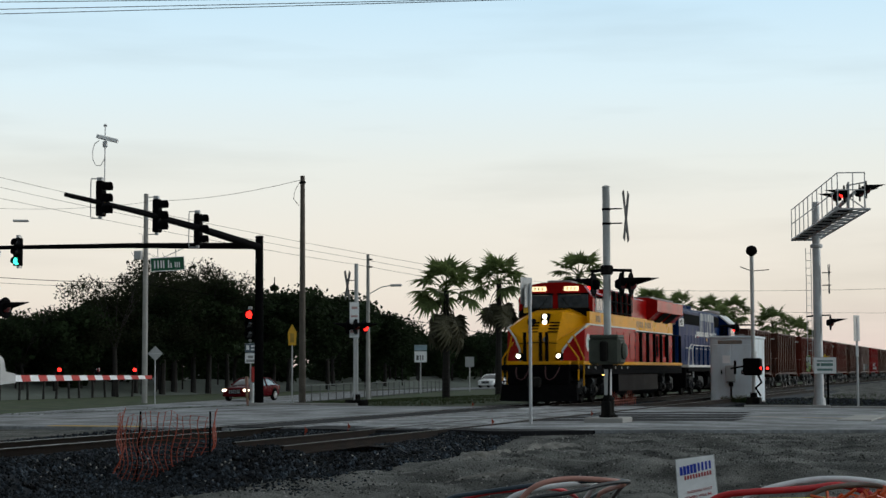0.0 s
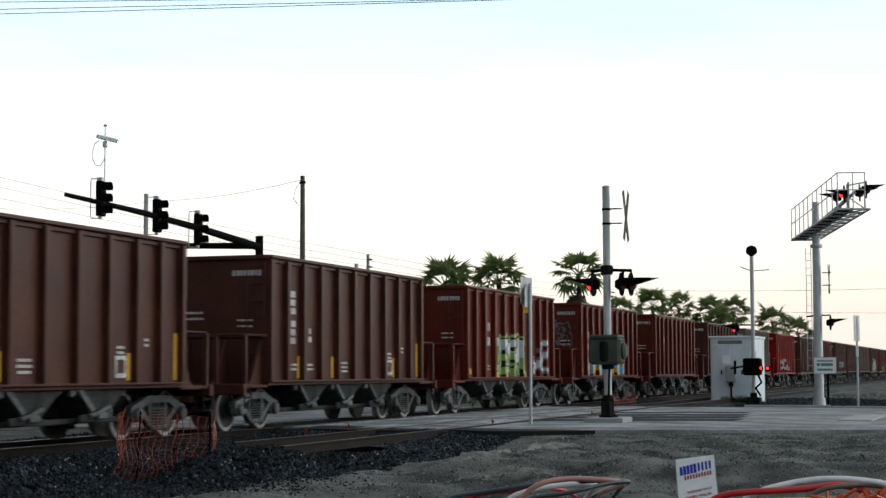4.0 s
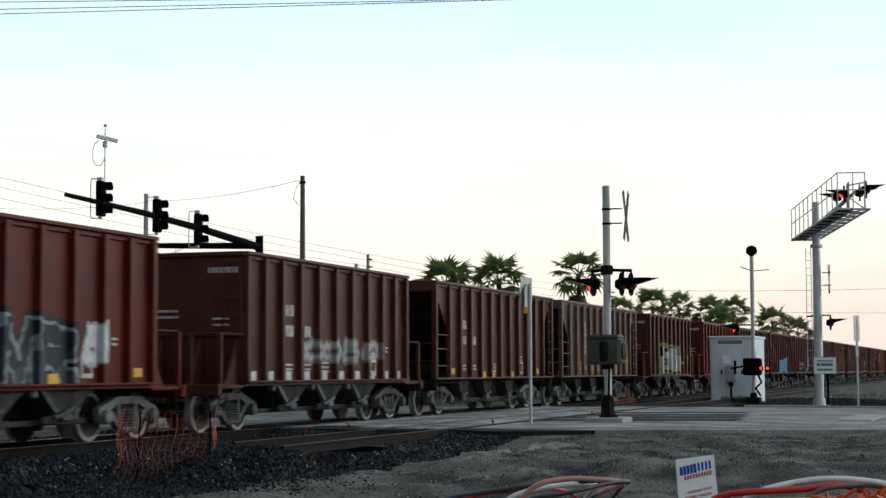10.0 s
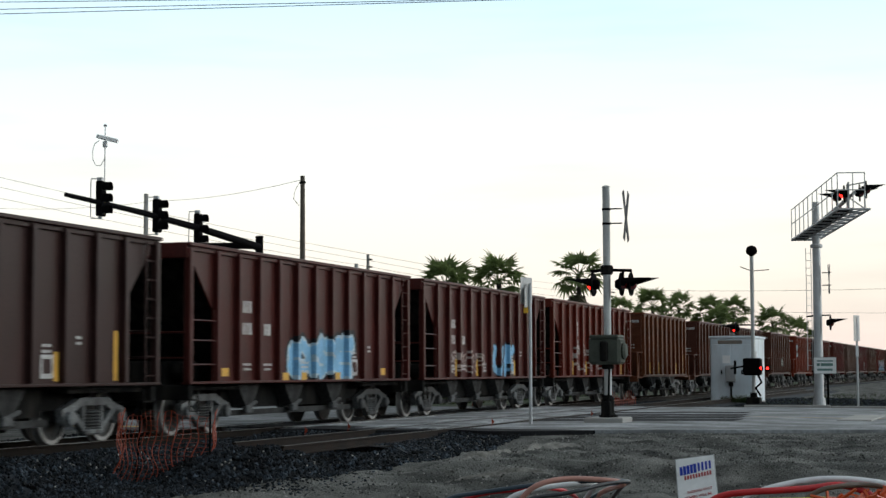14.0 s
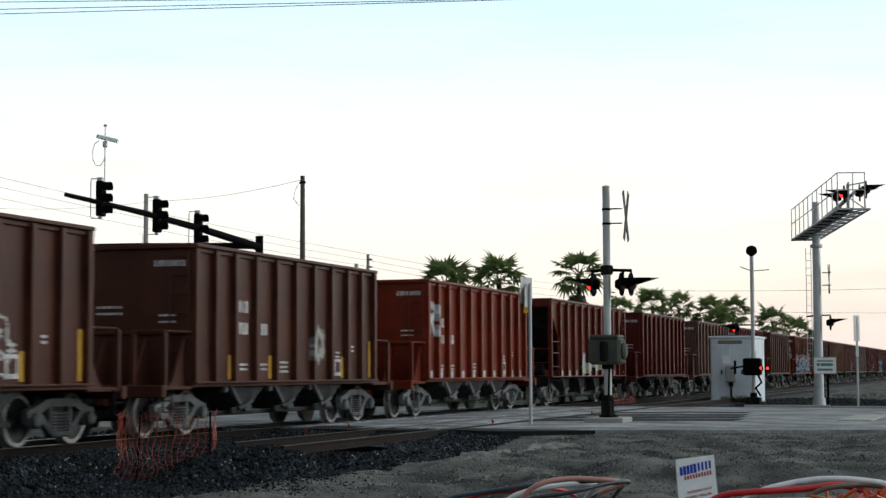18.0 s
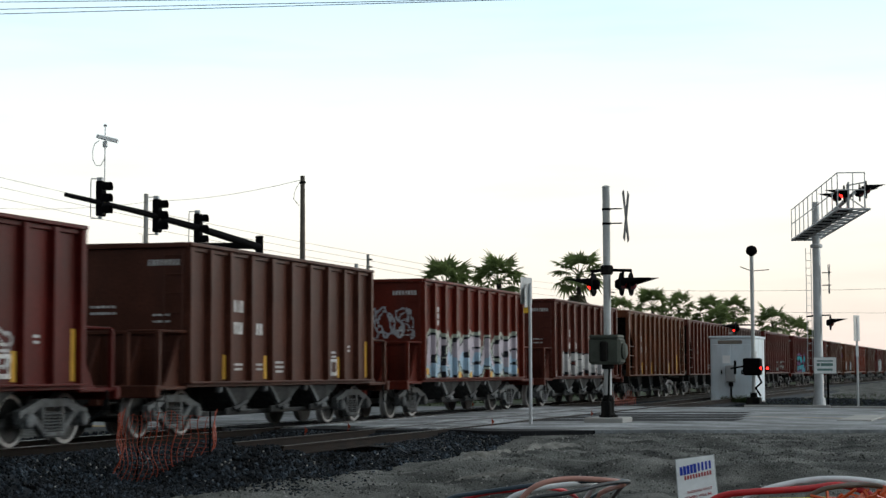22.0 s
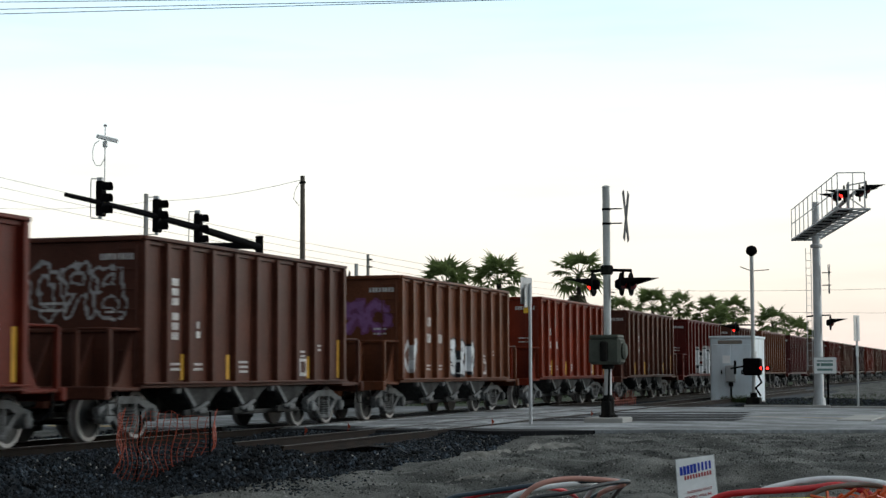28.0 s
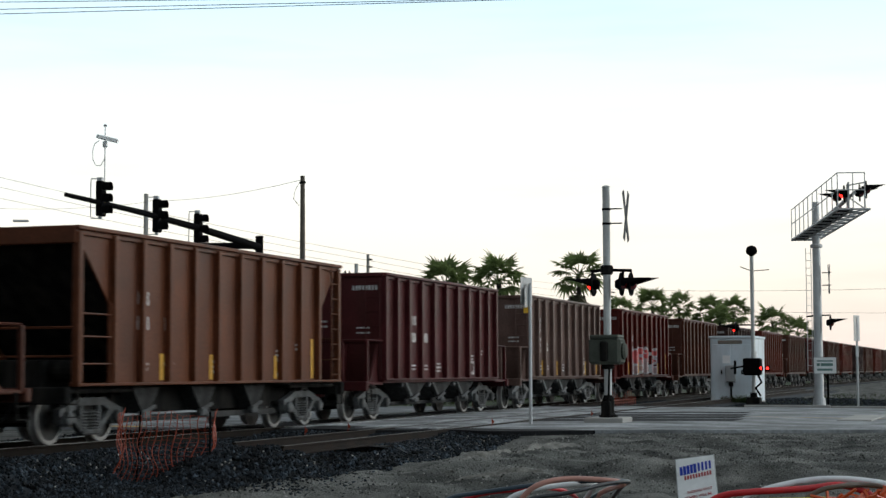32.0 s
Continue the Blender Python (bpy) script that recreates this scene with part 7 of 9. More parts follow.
part("lightning_rod", Geo().tube([(-0.2, 0.1, 8.55), (-0.2, 0.1, 9.5), (-0.2, 0.35, 9.6)], 0.015, 5), GALV, cp)
lp = plain_pole("street_light", 106.2, 24.2, 9.6, 0.16, 0.1, CONCRETE, "pale concrete pole with a street light arm", z=-0.5)
part("lamp_arm", Geo().tube([(0, 0, 6.9), (0.4, -0.8, 7.4), (0.7, -1.35, 7.52)], 0.035, 6), GALV, lp)
part("lamp_head", Geo().cbox(-0.12, 0.12, -0.4, 0.4, -0.08, 0.08, 0.04, Matrix.Translation((0.8, -1.7, 7.52))), GALV, lp)
for z in (8.7, 9.2):
    part("insulator", Geo().cbox(-0.08, 0.08, -0.3, 0.05, z, z + 0.1, 0.02), DARKMETAL, lp)


# bell mast with lamp cluster beside the equipment cabinet
def bell_mast():
    ob = thing("crossing_signal", Matrix.Translation((75.0, -6.15, ground_z(75, -6.1))), "silver bell mast with lamps and gate mechanism", "crossing signal", "crossing signals")
    part("base", Geo().lathe([(0.25, 0), (0.24, 0.1), (0.16, 0.2), (0.15, 0.55)], 14).cbox(-0.35, 0.35, -0.3, 0.3, -0.05, 0.35, 0.04), DARKMETAL, ob)
    part("mast", Geo().tube([(0, 0, 0.1), (0, 0, 6.5)], 0.085, 14), SILVER, ob, "", True)
    part("bell", Geo().lathe([(0.05, 6.45), (0.12, 6.55), (0.22, 6.62), (0.25, 6.75), (0.2, 6.9), (0.08, 6.97)], 18), BLACK, ob, "round black warning bell", True)
    part("crossbuck_bracket", Geo().tube([(-0.02, 0.5, 6.05), (0, 0, 5.86), (0, -0.75, 5.9)], 0.02, 6), BLACK, ob)
    flasher(ob, -0.1, 0.72, 3.35, 1, True, 0.62)
    part("cross_arm", Geo().tube([(0, 0.9, 3.5), (0, -0.15, 3.5)], 0.03, 6), BLACK, ob)
    part("gate_mechanism", Geo().cbox(-0.3, 0.3, -0.35, 0.42, 1.3, 2.05, 0.06), BLACK, ob, "black gate mechanism box")
    for y in (-0.5, -0.8):
        part("lamp", Geo().cbox(-0.22, -0.05, y + 0.16 - 0.1, y + 0.16 + 0.1, 1.48, 1.72, 0.04), BLACK, ob)
        red_point_lamp(ob, -0.24, y + 0.16, 1.6)
    part("conduit", Geo().tube([(0, -0.2, 1.3), (-0.05, -0.35, 1.0), (-0.05, -0.1, 0.75), (0, -0.3, 0.4)], 0.05, 8), BLACK, ob)
    part("counterweight", Geo().cbox(-0.08, 0.08, 0.75, 0.85, 1.35, 1.95, 0.03).tube([(0, 0.4, 1.7), (0, 1.0, 1.6)], 0.04, 6), DARKMETAL, ob)


bell_mast()


def cabinet():
    ob = thing("equipment_cabinet", Matrix.Translation((77.2, -4.83, ground_z(78, -4.6))), "pale aluminium railway equipment cabinet", "equipment cabinet")
    part("plinth", Geo().cbox(-0.05, 3.65, -0.98, 0.98, -0.1, 0.12, 0.02), CONCRETE, ob)
    part("shell", Geo().cbox(0, 3.6, -0.95, 0.95, 0.1, 3.0, 0.02), BUNGALOW, ob)
    part("roof", Geo().cbox(-0.06, 3.66, -1.01, 1.01, 2.98, 3.08, 0.02), BUNGALOW, ob)
    for yc in (-0.46, 0.46):
        d = part("door", Geo().cbox(-0.03, 0.005, yc - 0.43, yc + 0.43, 0.2, 2.7, 0.01), BUNGALOW, ob)
        part("handle", Geo().cbox(-0.06, -0.03, yc - 0.05, yc + 0.02, 1.35, 1.55, 0.01), DARKMETAL, d)
    part("vent", Geo().cbox(-0.04, 0.0, -0.5, 0.6, 2.72, 2.88, 0.01), surf("vent_brown", (0.2, 0.17, 0.14), 0.7, bump=0), ob, "dark louvred vent strip")
    part("meter_box", Geo().cbox(-0.2, -0.02, -0.2, 0.25, 1.0, 1.75, 0.03), SIGNBACK, ob)
    part("meter_pipe", Geo().tube([(-0.1, 0.02, 0.0), (-0.1, 0.02, 1.0)], 0.04, 8).cbox(-0.17, -0.03, -0.08, 0.12, 0.82, 1.0, 0.02), DARKMETAL, ob)
    part("notice", Geo().box(-0.04, -0.032, 0.05, 0.4, 1.85, 2.2), WHITE, ob)
    part("conduit_box", Geo().cbox(0.5, 0.9, -1.02, -0.95, 1.9, 2.4, 0.02), GALV, ob)


cabinet()


# gate beyond the track: striped arm with red lamps, lowered along the near lanes
def gate_arm():
    ob = thing("crossing_gate", Matrix.Translation((41.0, 10.0, road_z(41, 10))), "lowered red and white striped crossing gate arm", "crossing gate", "crossing signals")
    x0, x1, n = 1.35, 9.55, 18
    for i in range(n):
        a, b = x0 + (x1 - x0) * i / n, x0 + (x1 - x0) * (i + 1) / n
        h = 0.095 - 0.04 * i / n
        k0, k1 = (0.05 if 0 < i else 0.0), (0.05 if i < n - 1 else 0.0)
        part("arm_section", Geo().prism([(a - k0, 1.15 + h), (b - k1, 1.15 + h), (b + k1, 1.15 - h), (a + k0, 1.15 - h)], -0.03, 0.03), REDPAINT if i % 2 else WHITE, ob, "red band" if i % 2 else "white band")
    for a, lit in ((3.85, True), (6.1, False), (8.4, True)):
        part("arm_lamp", Geo().cbox(a - 0.07, a + 0.07, -0.06, 0.06, 1.24, 1.34, 0.02), BLACK, ob)
        part("lens", Geo().lathe([(0.04, -0.06), (0.06, 0), (0.04, 0.06)], 12, Matrix.Translation((a, -0.02, 1.39))), RED_LAMP if lit else RED_DIM, ob, "red gate lamp")
    part("counterweight", Geo().prism([(0.35, 0.95), (1.45, 1.02), (1.45, 1.28), (0.95, 1.35), (0.85, 1.7), (0.6, 1.85), (0.35, 1.6)], -0.06, 0.06), SIGNBACK, ob, "pale plate at the arm's root")
    part("stand", Geo().tube([(0, 0, -0.05), (0, 0, 4.6)], 0.1, 12), SILVER, ob)
    part("base", Geo().lathe([(0.3, 0), (0.28, 0.1), (0.14, 0.2), (0.12, 0.5)], 14), DARKMETAL, ob)
    part("gate_mechanism", Geo().cbox(-0.35, 0.36, -0.3, 0.3, 0.8, 1.6, 0.05), surf("mechanism_paint", (0.09, 0.09, 0.08), 0.6), ob)
    part("cross_arm", Geo().tube([(-0.7, 0, 3.3), (0.95, 0, 3.3), (0.95, 0, 3.15)], 0.04, 8), SILVER, ob)
    for dx in (-0.5, 0.75):
        flasher(ob, dx, -0.15, 3.15, -1, dx < 0, 0.6)
        flasher(ob, dx, 0.15, 3.15, 1, dx > 0, 0.6)
    crossbuck(ob, 0, -0.2, 4.2, 0.62, 2)


gate_arm()

# ---- palms, trees and woods ----
def fan_leaf(size, droop, rng, dead=False):
    """One fan leaf: a stalk and a fan of narrow pleated blades with drooping tips, growing along +x."""
    g = Geo()
    stalk = size * 0.95
    g.tube([(0, 0, 0), (stalk * 0.5, 0, 0.07 * size), (stalk, 0, 0.0)], 0.024, 4, 0.014)
    n = 15
    for k in range(n):
        a = radians(-105 + 210 * k / (n - 1) + rng.uniform(-4, 4))
        ln = size * (0.58 + 0.3 * math.cos(a * 0.75)) * rng.uniform(0.85, 1.06)
        d = Vector((math.cos(a), math.sin(a), 0))
        w = Vector((-d.y, d.x, 0)) * 0.082 * size
        o = Vector((stalk, 0, 0))
        fold = 0.035 * size
        mid, tip = o + d * ln * 0.5 - Vector((0, 0, droop * ln * 0.08)), o + d * ln * 0.97 - Vector((0, 0, droop * ln * rng.uniform(0.28, 0.6)))
        q = [o, mid + w + Vector((0, 0, fold)), mid, mid - w + Vector((0, 0, fold)), tip]
        g.add(q, [(0, 2, 1), (0, 3, 2), (1, 2, 4), (2, 3, 4)])
    return g


prng = random.Random(5)
FAN = [fan_leaf(1.0, d, prng).mesh("palm_leaf", PALMLEAF) for d in (0.5, 0.8, 1.1)]
DEADFAN = [fan_leaf(1.0, 1.3, prng).mesh("dead_palm_leaf", DEADPALM) for _ in range(2)]


def palm(x, y, z, h, crown, skirt, n, label, seed, lean=0.0):
    """A fan palm: ringed trunk, green fan leaves all round, dead leaves hanging as a skirt."""
    rng, n, crown = random.Random(seed), round(n * 0.95), crown * 1.12
    ob = thing("palm_tree", Matrix.Translation((x, y, z)), label, "palm tree", "palms along the railway")
    top = Vector((lean, lean * 0.4, h))
    pts = [Vector((0, 0, -0.3)).lerp(top, t) + Vector((0.05 * math.sin(5 * t + seed), 0.04 * math.cos(4 * t), 0)) for t in [i / 10 for i in range(11)]]
    tr = Geo().tube(pts, 0.23, 10, 0.15)
    for i in range(26):
        q = Vector((0, 0, 0)).lerp(top, i / 26)
        tr.lathe([(0.2 - 0.002 * i, 0), (0.225 - 0.002 * i, 0.04), (0.2 - 0.002 * i, 0.07)], 9, Matrix.Translation(q))
    part("trunk", tr, BARK, ob)
    for k in range(n):
        up = 1 - 1.75 * (k + 0.5) / n
        el = math.degrees(math.asin(up)) * 0.9 + 10 + rng.uniform(-9, 9)
        az = k * 137.5 + rng.uniform(-12, 12)
        s = 0.8 * crown * rng.uniform(0.8, 1.12)
        lf = part("palm_leaf", FAN[0 if el > 30 else 1 if el > -10 else 2], None, ob)
        child(lf, Matrix.Translation(top) @ Matrix.Rotation(radians(az), 4, "Z") @ Matrix.Rotation(radians(-el), 4, "Y") @ Matrix.Rotation(radians(rng.uniform(-30, 30)), 4, "X") @ Matrix.Diagonal((s, s, s, 1)))
    for k in range(skirt):
        az, s = k * 137.5 + rng.uniform(-20, 20), crown * rng.uniform(0.8, 1.05)
        lf = part("dead_palm_leaf", DEADFAN[k % 2], None, ob, "brown hanging dead leaf")
        child(lf, Matrix.Translation(top - Vector((0, 0, 0.15 + 0.9 * k / skirt))) @ Matrix.Rotation(radians(az), 4, "Z") @ Matrix.Rotation(radians(rng.uniform(55, 78)), 4, "Y") @ Matrix.Rotation(radians(rng.uniform(-40, 40)), 4, "X") @ Matrix.Diagonal((s, s, s, 1)))
    return ob


palm(88.4, 12.6, -0.3, 5.95, 1.38, 20, 26, "tall fan palm with a thick skirt of hanging leaves", 1)
palm(99.0, 12.85, -0.3, 6.95, 1.35, 8, 24, "tall fan palm with a bare dark trunk", 2, 0.1)
palm(125.7, 14.75, -0.3, 8.75, 1.5, 5, 24, "tall fan palm behind the train", 3)
palm(183.0, 21.2, -0.3, 8.5, 1.6, 4, 22, "fan palm behind the train", 4)
palm(189.2, 19.6, -0.3, 8.3, 1.5, 4, 22, "fan palm behind the train", 5)
palm(175.4, 22.9, -0.3, 7.6, 1.5, 4, 22, "fan palm behind the train", 9)
palm(199.7, 17.9, -0.3, 8.2, 1.7, 4, 22, "fan palm behind the train", 6)
palm(206.0, 16.3, -0.3, 8.4, 1.7, 4, 22, "fan palm behind the train", 7)
palm(195.0, 16.0, -0.3, 7.0, 1.6, 4, 22, "fan palm behind the train", 12)
palm(203.9, 11.3, -0.3, 7.1, 1.8, 4, 22, "low fan palm behind the train", 8)
palm(230.0, 11.6, -0.3, 6.2, 1.8, 4, 20, "low fan palm behind the train", 10)


def leaf_cloud(rng, blobs, per, size, flat=0.7):
    """Many small leaf clumps spread through uneven lobes."""
    v, f = [], []
    for cx, cy, cz, r in blobs:
        for _ in range(per):
            d = Vector((rng.gauss(0, 1), rng.gauss(0, 1), rng.gauss(0, 1))).normalized() * r * (rng.random() ** 0.4) * rng.uniform(0.75, 1.12)
            c = Vector((cx + d.x, cy + d.y, cz + d.z * flat))
            a, b = Vector((rng.uniform(-1, 1), rng.uniform(-1, 1), rng.uniform(-0.6, 0.6))).normalized(), None
            b = a.orthogonal().normalized()
            b = (b * math.cos(rng.random() * 6) + a.cross(b) * math.sin(rng.random() * 6))
            s = size * rng.uniform(0.5, 1.2)
            n = len(v)
            v += [c - a * s, c + b * s * 0.55, c + a * s, c - b * s * 0.55]
            f.append((n, n + 1, n + 2, n + 3))
    g = Geo()
    g.v, g.f = [tuple(q) for q in v], f
    return g


def limb_set(rng, h, spread, n):
    g = Geo()
    g.tube([(0, 0, -0.3), (0.1, 0.05, h * 0.25), (0.0, -0.1, h * 0.45)], 0.05 * h * 0.5, 8, 0.03 * h * 0.5)
    for k in range(n):
        a = k * 2.4 + rng.uniform(-0.4, 0.4)
        e = Vector((math.cos(a) * spread * rng.uniform(0.4, 0.9), math.sin(a) * spread * rng.uniform(0.4, 0.9), h * rng.uniform(0.65, 0.98)))
        m = Vector((0, 0, h * rng.uniform(0.3, 0.45)))
        g.tube([m, m.lerp(e, 0.5) + Vector((0, 0, 0.05 * h)), e], 0.005 * h, 5, 0.0015 * h)
        for j in range(3):
            t = m.lerp(e, rng.uniform(0.5, 0.9)) + Vector((0, 0, 0.04 * h))
            g.tube([t, t + Vector((rng.uniform(-1, 1), rng.uniform(-1, 1), rng.uniform(0.2, 1.2))) * h * 0.14], 0.003 * h, 4, 0.001 * h)
    return g


def tree_kind(seed, h, spread, dense, material, label, lobes=13, leaf=0.24):
    rng = random.Random(seed)
    ob = thing("tree", Matrix(), label, "tree", "trees beyond the highway")
    part("trunk", limb_set(rng, h, spread, 9), BARK, ob)
    blobs = []
    for k in range(lobes):
        a, r = rng.uniform(0, math.tau), spread * math.sqrt(rng.random()) * 0.8
        blobs.append((r * math.cos(a), r * math.sin(a), h * rng.uniform(0.42, 0.88), spread * rng.uniform(0.28, 0.5)))
    blobs.append((0, 0, h * 0.8, spread * 0.5))
    part("crown", leaf_cloud(rng, blobs, dense, leaf), material, ob)
    return ob


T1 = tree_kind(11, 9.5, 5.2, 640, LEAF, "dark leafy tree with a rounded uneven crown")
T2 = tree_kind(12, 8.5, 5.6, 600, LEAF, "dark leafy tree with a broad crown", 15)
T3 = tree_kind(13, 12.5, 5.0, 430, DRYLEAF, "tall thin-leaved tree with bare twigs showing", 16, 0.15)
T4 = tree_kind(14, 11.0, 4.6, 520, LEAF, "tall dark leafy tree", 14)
rng = random.Random(21)
# the wood across the highway: kind, x, y, height
for kind, x, y, top in ((T1, 103.7, 52.0, 5.6), (T2, 99.1, 46.3, 5.9), (T1, 102.0, 45.5, 6.1), (T2, 106.9, 46.5, 5.8), (T3, 104.6, 42.4, 9.3), (T4, 110.2, 43.9, 7.6), (T4, 110.0, 43.2, 7.0), (T3, 112.5, 43.0, 10.0), (T1, 116, 45, 8.0), (T3, 116.3, 44.0, 10.6), (T3, 119.0, 42.5, 10.2), (T4, 118.3, 43.4, 9.3), (T4, 122.5, 42.6, 8.8),
                      (T4, 127.8, 42.2, 8.1), (T1, 129.5, 43.0, 8.2), (T2, 138.5, 43.0, 8.8), (T4, 143.9, 43.0, 9.0), (T1, 150, 45, 8.6), (T2, 156, 44, 8.2), (T1, 134, 42.5, 8.6), (T4, 161, 44, 7.6), (T2, 166, 46, 6.4), (T1, 172.9, 48.0, 6.0), (T2, 178.7, 46.8, 6.1), (T1, 189.4, 46.4, 6.0), (T2, 195.2, 44.8, 6.1), (T1, 201.0, 45.0, 6.4), (T2, 211.6, 44.5, 6.0), (T1, 222, 44, 6.2),
                      (T2, 234, 44, 6.4), (T1, 248, 46, 6.6), (T2, 262, 46, 6.8), (T1, 280, 48, 7), (T2, 300, 48, 7), (T1, 92, 50, 5.6), (T2, 84, 52, 5.6), (T1, 74, 52, 5.6), (T1, 113, 49, 7.0), (T2, 121, 48, 7.6), (T1, 133, 47, 7.0), (T2, 109, 50, 6.0)):
    s = top / {T1: 9.5, T2: 8.5, T3: 12.5, T4: 11.0}[kind]
    a = rng.uniform(0, 360)
    copy_thing(kind, pose(x, y, -0.4, 0, 0, a) @ Matrix.Diagonal((s, s, s * rng.uniform(0.94, 1.05), 1)))
for o in (T1, T2, T3, T4):
    for q in (*o.children_recursive, o):
        bpy.data.objects.remove(q)
# conifer spire above the wood
ob = thing("tree", pose(129, 41.5, -0.4), "dark narrow conifer rising over the wood", "tree", "trees beyond the highway")
part("trunk", Geo().tube([(0, 0, 0), (0, 0, 9.5)], 0.14, 6, 0.04), BARK, ob)
part("crown", leaf_cloud(random.Random(3), [(0, 0, 3 + k * 0.8, 1.5 - 0.17 * k) for k in range(8)], 240, 0.22), LEAF, ob)
# far woods and undergrowth: uncountable, one mesh
fr = random.Random(8)
blobs = [(fr.uniform(50, 420), 60 + fr.uniform(0, 10), fr.uniform(0.6, 4.2), fr.uniform(1.6, 2.6)) for _ in range(230)]
blobs += [(fr.uniform(78, 300), 46 + fr.uniform(0, 14), fr.uniform(0.8, 3.6), fr.uniform(1.2, 2.0)) for _ in range(230)]
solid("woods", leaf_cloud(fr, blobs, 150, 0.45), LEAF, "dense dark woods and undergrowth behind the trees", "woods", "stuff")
# unseen woods added to close the place on the near side of the line and behind the viewer
# they block low skylight, darkening side reflections and car ends
blobs = [(fr.uniform(20, 420), -62 - fr.uniform(0, 22) - 0.06 * k % 5, fr.uniform(1.0, 9.5), fr.uniform(2.4, 4.2)) for k in range(330)]
blobs += [(-55 - fr.uniform(0, 18), fr.uniform(-70, 90), fr.uniform(1.0, 10.5), fr.uniform(2.6, 4.2)) for _ in range(200)]
blobs += [(fr.uniform(-60, 20), -62 - fr.uniform(0, 20), fr.uniform(1.0, 9.5), fr.uniform(2.6, 4.2)) for _ in range(70)]
solid("woods", leaf_cloud(fr, blobs, 90, 0.95), LEAF, "unseen dense woods added beyond the railway's near side to block skylight", "woods", "stuff")
# slim trunks at the wood's edge
for k in range(16):
    x = 84 + k * 7.4 + fr.uniform(-1.5, 1.5)
    g = Geo()
    ob = thing("sapling", pose(x, 44 + fr.uniform(0, 4), -0.4), "slim bare dark sapling at the wood's edge", "tree", "saplings")
    part("stem", g.tube([(0, 0, -0.2), (fr.uniform(-0.2, 0.2), 0, 2.5), (fr.uniform(-0.5, 0.5), 0, 4.4)], 0.07, 6, 0.04), BARK, ob)


def fence(x0, x1, y, z, h, step, label):
    ob = thing("fence", Matrix.Translation((84, 21.4, 0)) @ Matrix.Rotation(math.atan(0.194), 4, "Z") @ Matrix.Translation((0, y, z)), label, "fence")
    n = int((x1 - x0) / step)
    for i in range(n + 1):
        part("post", Geo().tube([(x0 + i * step, 0, -0.1), (x0 + i * step, 0, h)], 0.035, 6), PIPE, ob)
    for zz in (h, h * 0.5):
        part("rail", Geo().tube([(x0, 0, zz), (x1, 0, zz)], 0.022, 6), PIPE, ob)


fence(6, 62, -0.7, -0.47, 0.95, 2.4, "low dull grey pipe rail beside the highway")
sheet("meadow", steps((40, 140, 5), (140, 420, 20)), steps((41, 52, 1.0)), lambda x, y: -0.45 + 1.1 * ease(41, 51, y), MEADOW, "sloping meadow under the trees, paled for mist", "meadow")
fw = thing("fence", pose(0, 41.2, -0.45), "row of dark leaning wooden fence posts", "fence")
for i in range(22):
    x = 72 + i * 1.55 + fr.uniform(-0.4, 0.4)
    part("post", Geo().cbox(-0.06, 0.06, -0.06, 0.06, 0, 1.35 + fr.uniform(-0.1, 0.1), 0.01), BARK, fw).matrix_basis = pose(x, 0, 0, 0, fr.uniform(-7, 7), 0)


# grass tufts on the verges
def tufts(name, n, xs, ys, zf, size, seed, label):
    r = random.Random(seed)
    v, f = [], []
    for _ in range(n):
        x, y = r.uniform(*xs), r.uniform(*ys)
        z = zf(x, y)
        for _ in range(4):
            a, h = r.uniform(0, math.tau), size * r.uniform(0.5, 1.3)
            dx, dy = math.cos(a), math.sin(a)
            k = len(v)
            v += [(x - dy * 0.012, y + dx * 0.012, z), (x + dy * 0.012, y - dx * 0.012, z), (x + dx * h * 0.5, y + dy * h * 0.5, z + h)]
            f.append((k, k + 1, k + 2))
    g = Geo()
    g.v, g.f = v, f
    solid(name, g, GRASS, label, "grass", "stuff")


tufts("grass", 9000, (62.5, 100), (5, 24), lambda x, y: ground_z(x, y) + 0.02, 0.11, 3, "short patchy grass on the verge")
tufts("grass", 1500, (61, 110), (-14, -6.0), ground_z, 0.1, 4, "sparse weeds by the railway cabinet")
tufts("grass", 350, (76.7, 77.1), (-5.8, -4.4), ground_z, 0.35, 5, "weeds against the cabinet")


# ---- overhead wires ----
def wire(name, a, b, sag, r, label, group="overhead wires"):
    a, b = Vector(a), Vector(b)
    pts = [a.lerp(b, t) - Vector((0, 0, sag * 4 * t * (1 - t))) for t in [i / 14 for i in range(15)]]
    return solid(name, Geo().tube(pts, r, 5), BLACK, label, "wire", "", False, group)

wire("power_line", (81.7, 38.87, 12.73), (105.81, 24.06, 9.08), 0.2, 0.0108, "thin power line to the highway poles")
wire("power_line", (81.75, 38.9, 12.16), (105.83, 24.07, 8.67), 0.2, 0.0108, "thin power line to the highway poles")
wire("power_line", (81.82, 38.93, 11.52), (105.86, 24.08, 8.26), 0.2, 0.0108, "thin power line to the highway poles")
wire("power_line", (105.81, 24.06, 9.08), (202.87, 35.6, 11.74), 0.2, 0.012, "thin power line to the highway poles")
wire("power_line", (105.83, 24.07, 8.67), (202.9, 35.61, 10.98), 0.2, 0.012, "thin power line to the highway poles")
wire("power_line", (105.86, 24.08, 8.26), (202.93, 35.63, 10.21), 0.2, 0.012, "thin power line to the highway poles")
wire("power_line", (85.7, 29.62, 10.97), (70.94, 13.6, 9.97), 0.25, 0.0108, "thin line between two poles")
wire("power_line", (77.8, 36.14, 10.17), (85.7, 29.62, 10.90), 0.25, 0.009, "thin line between two poles")
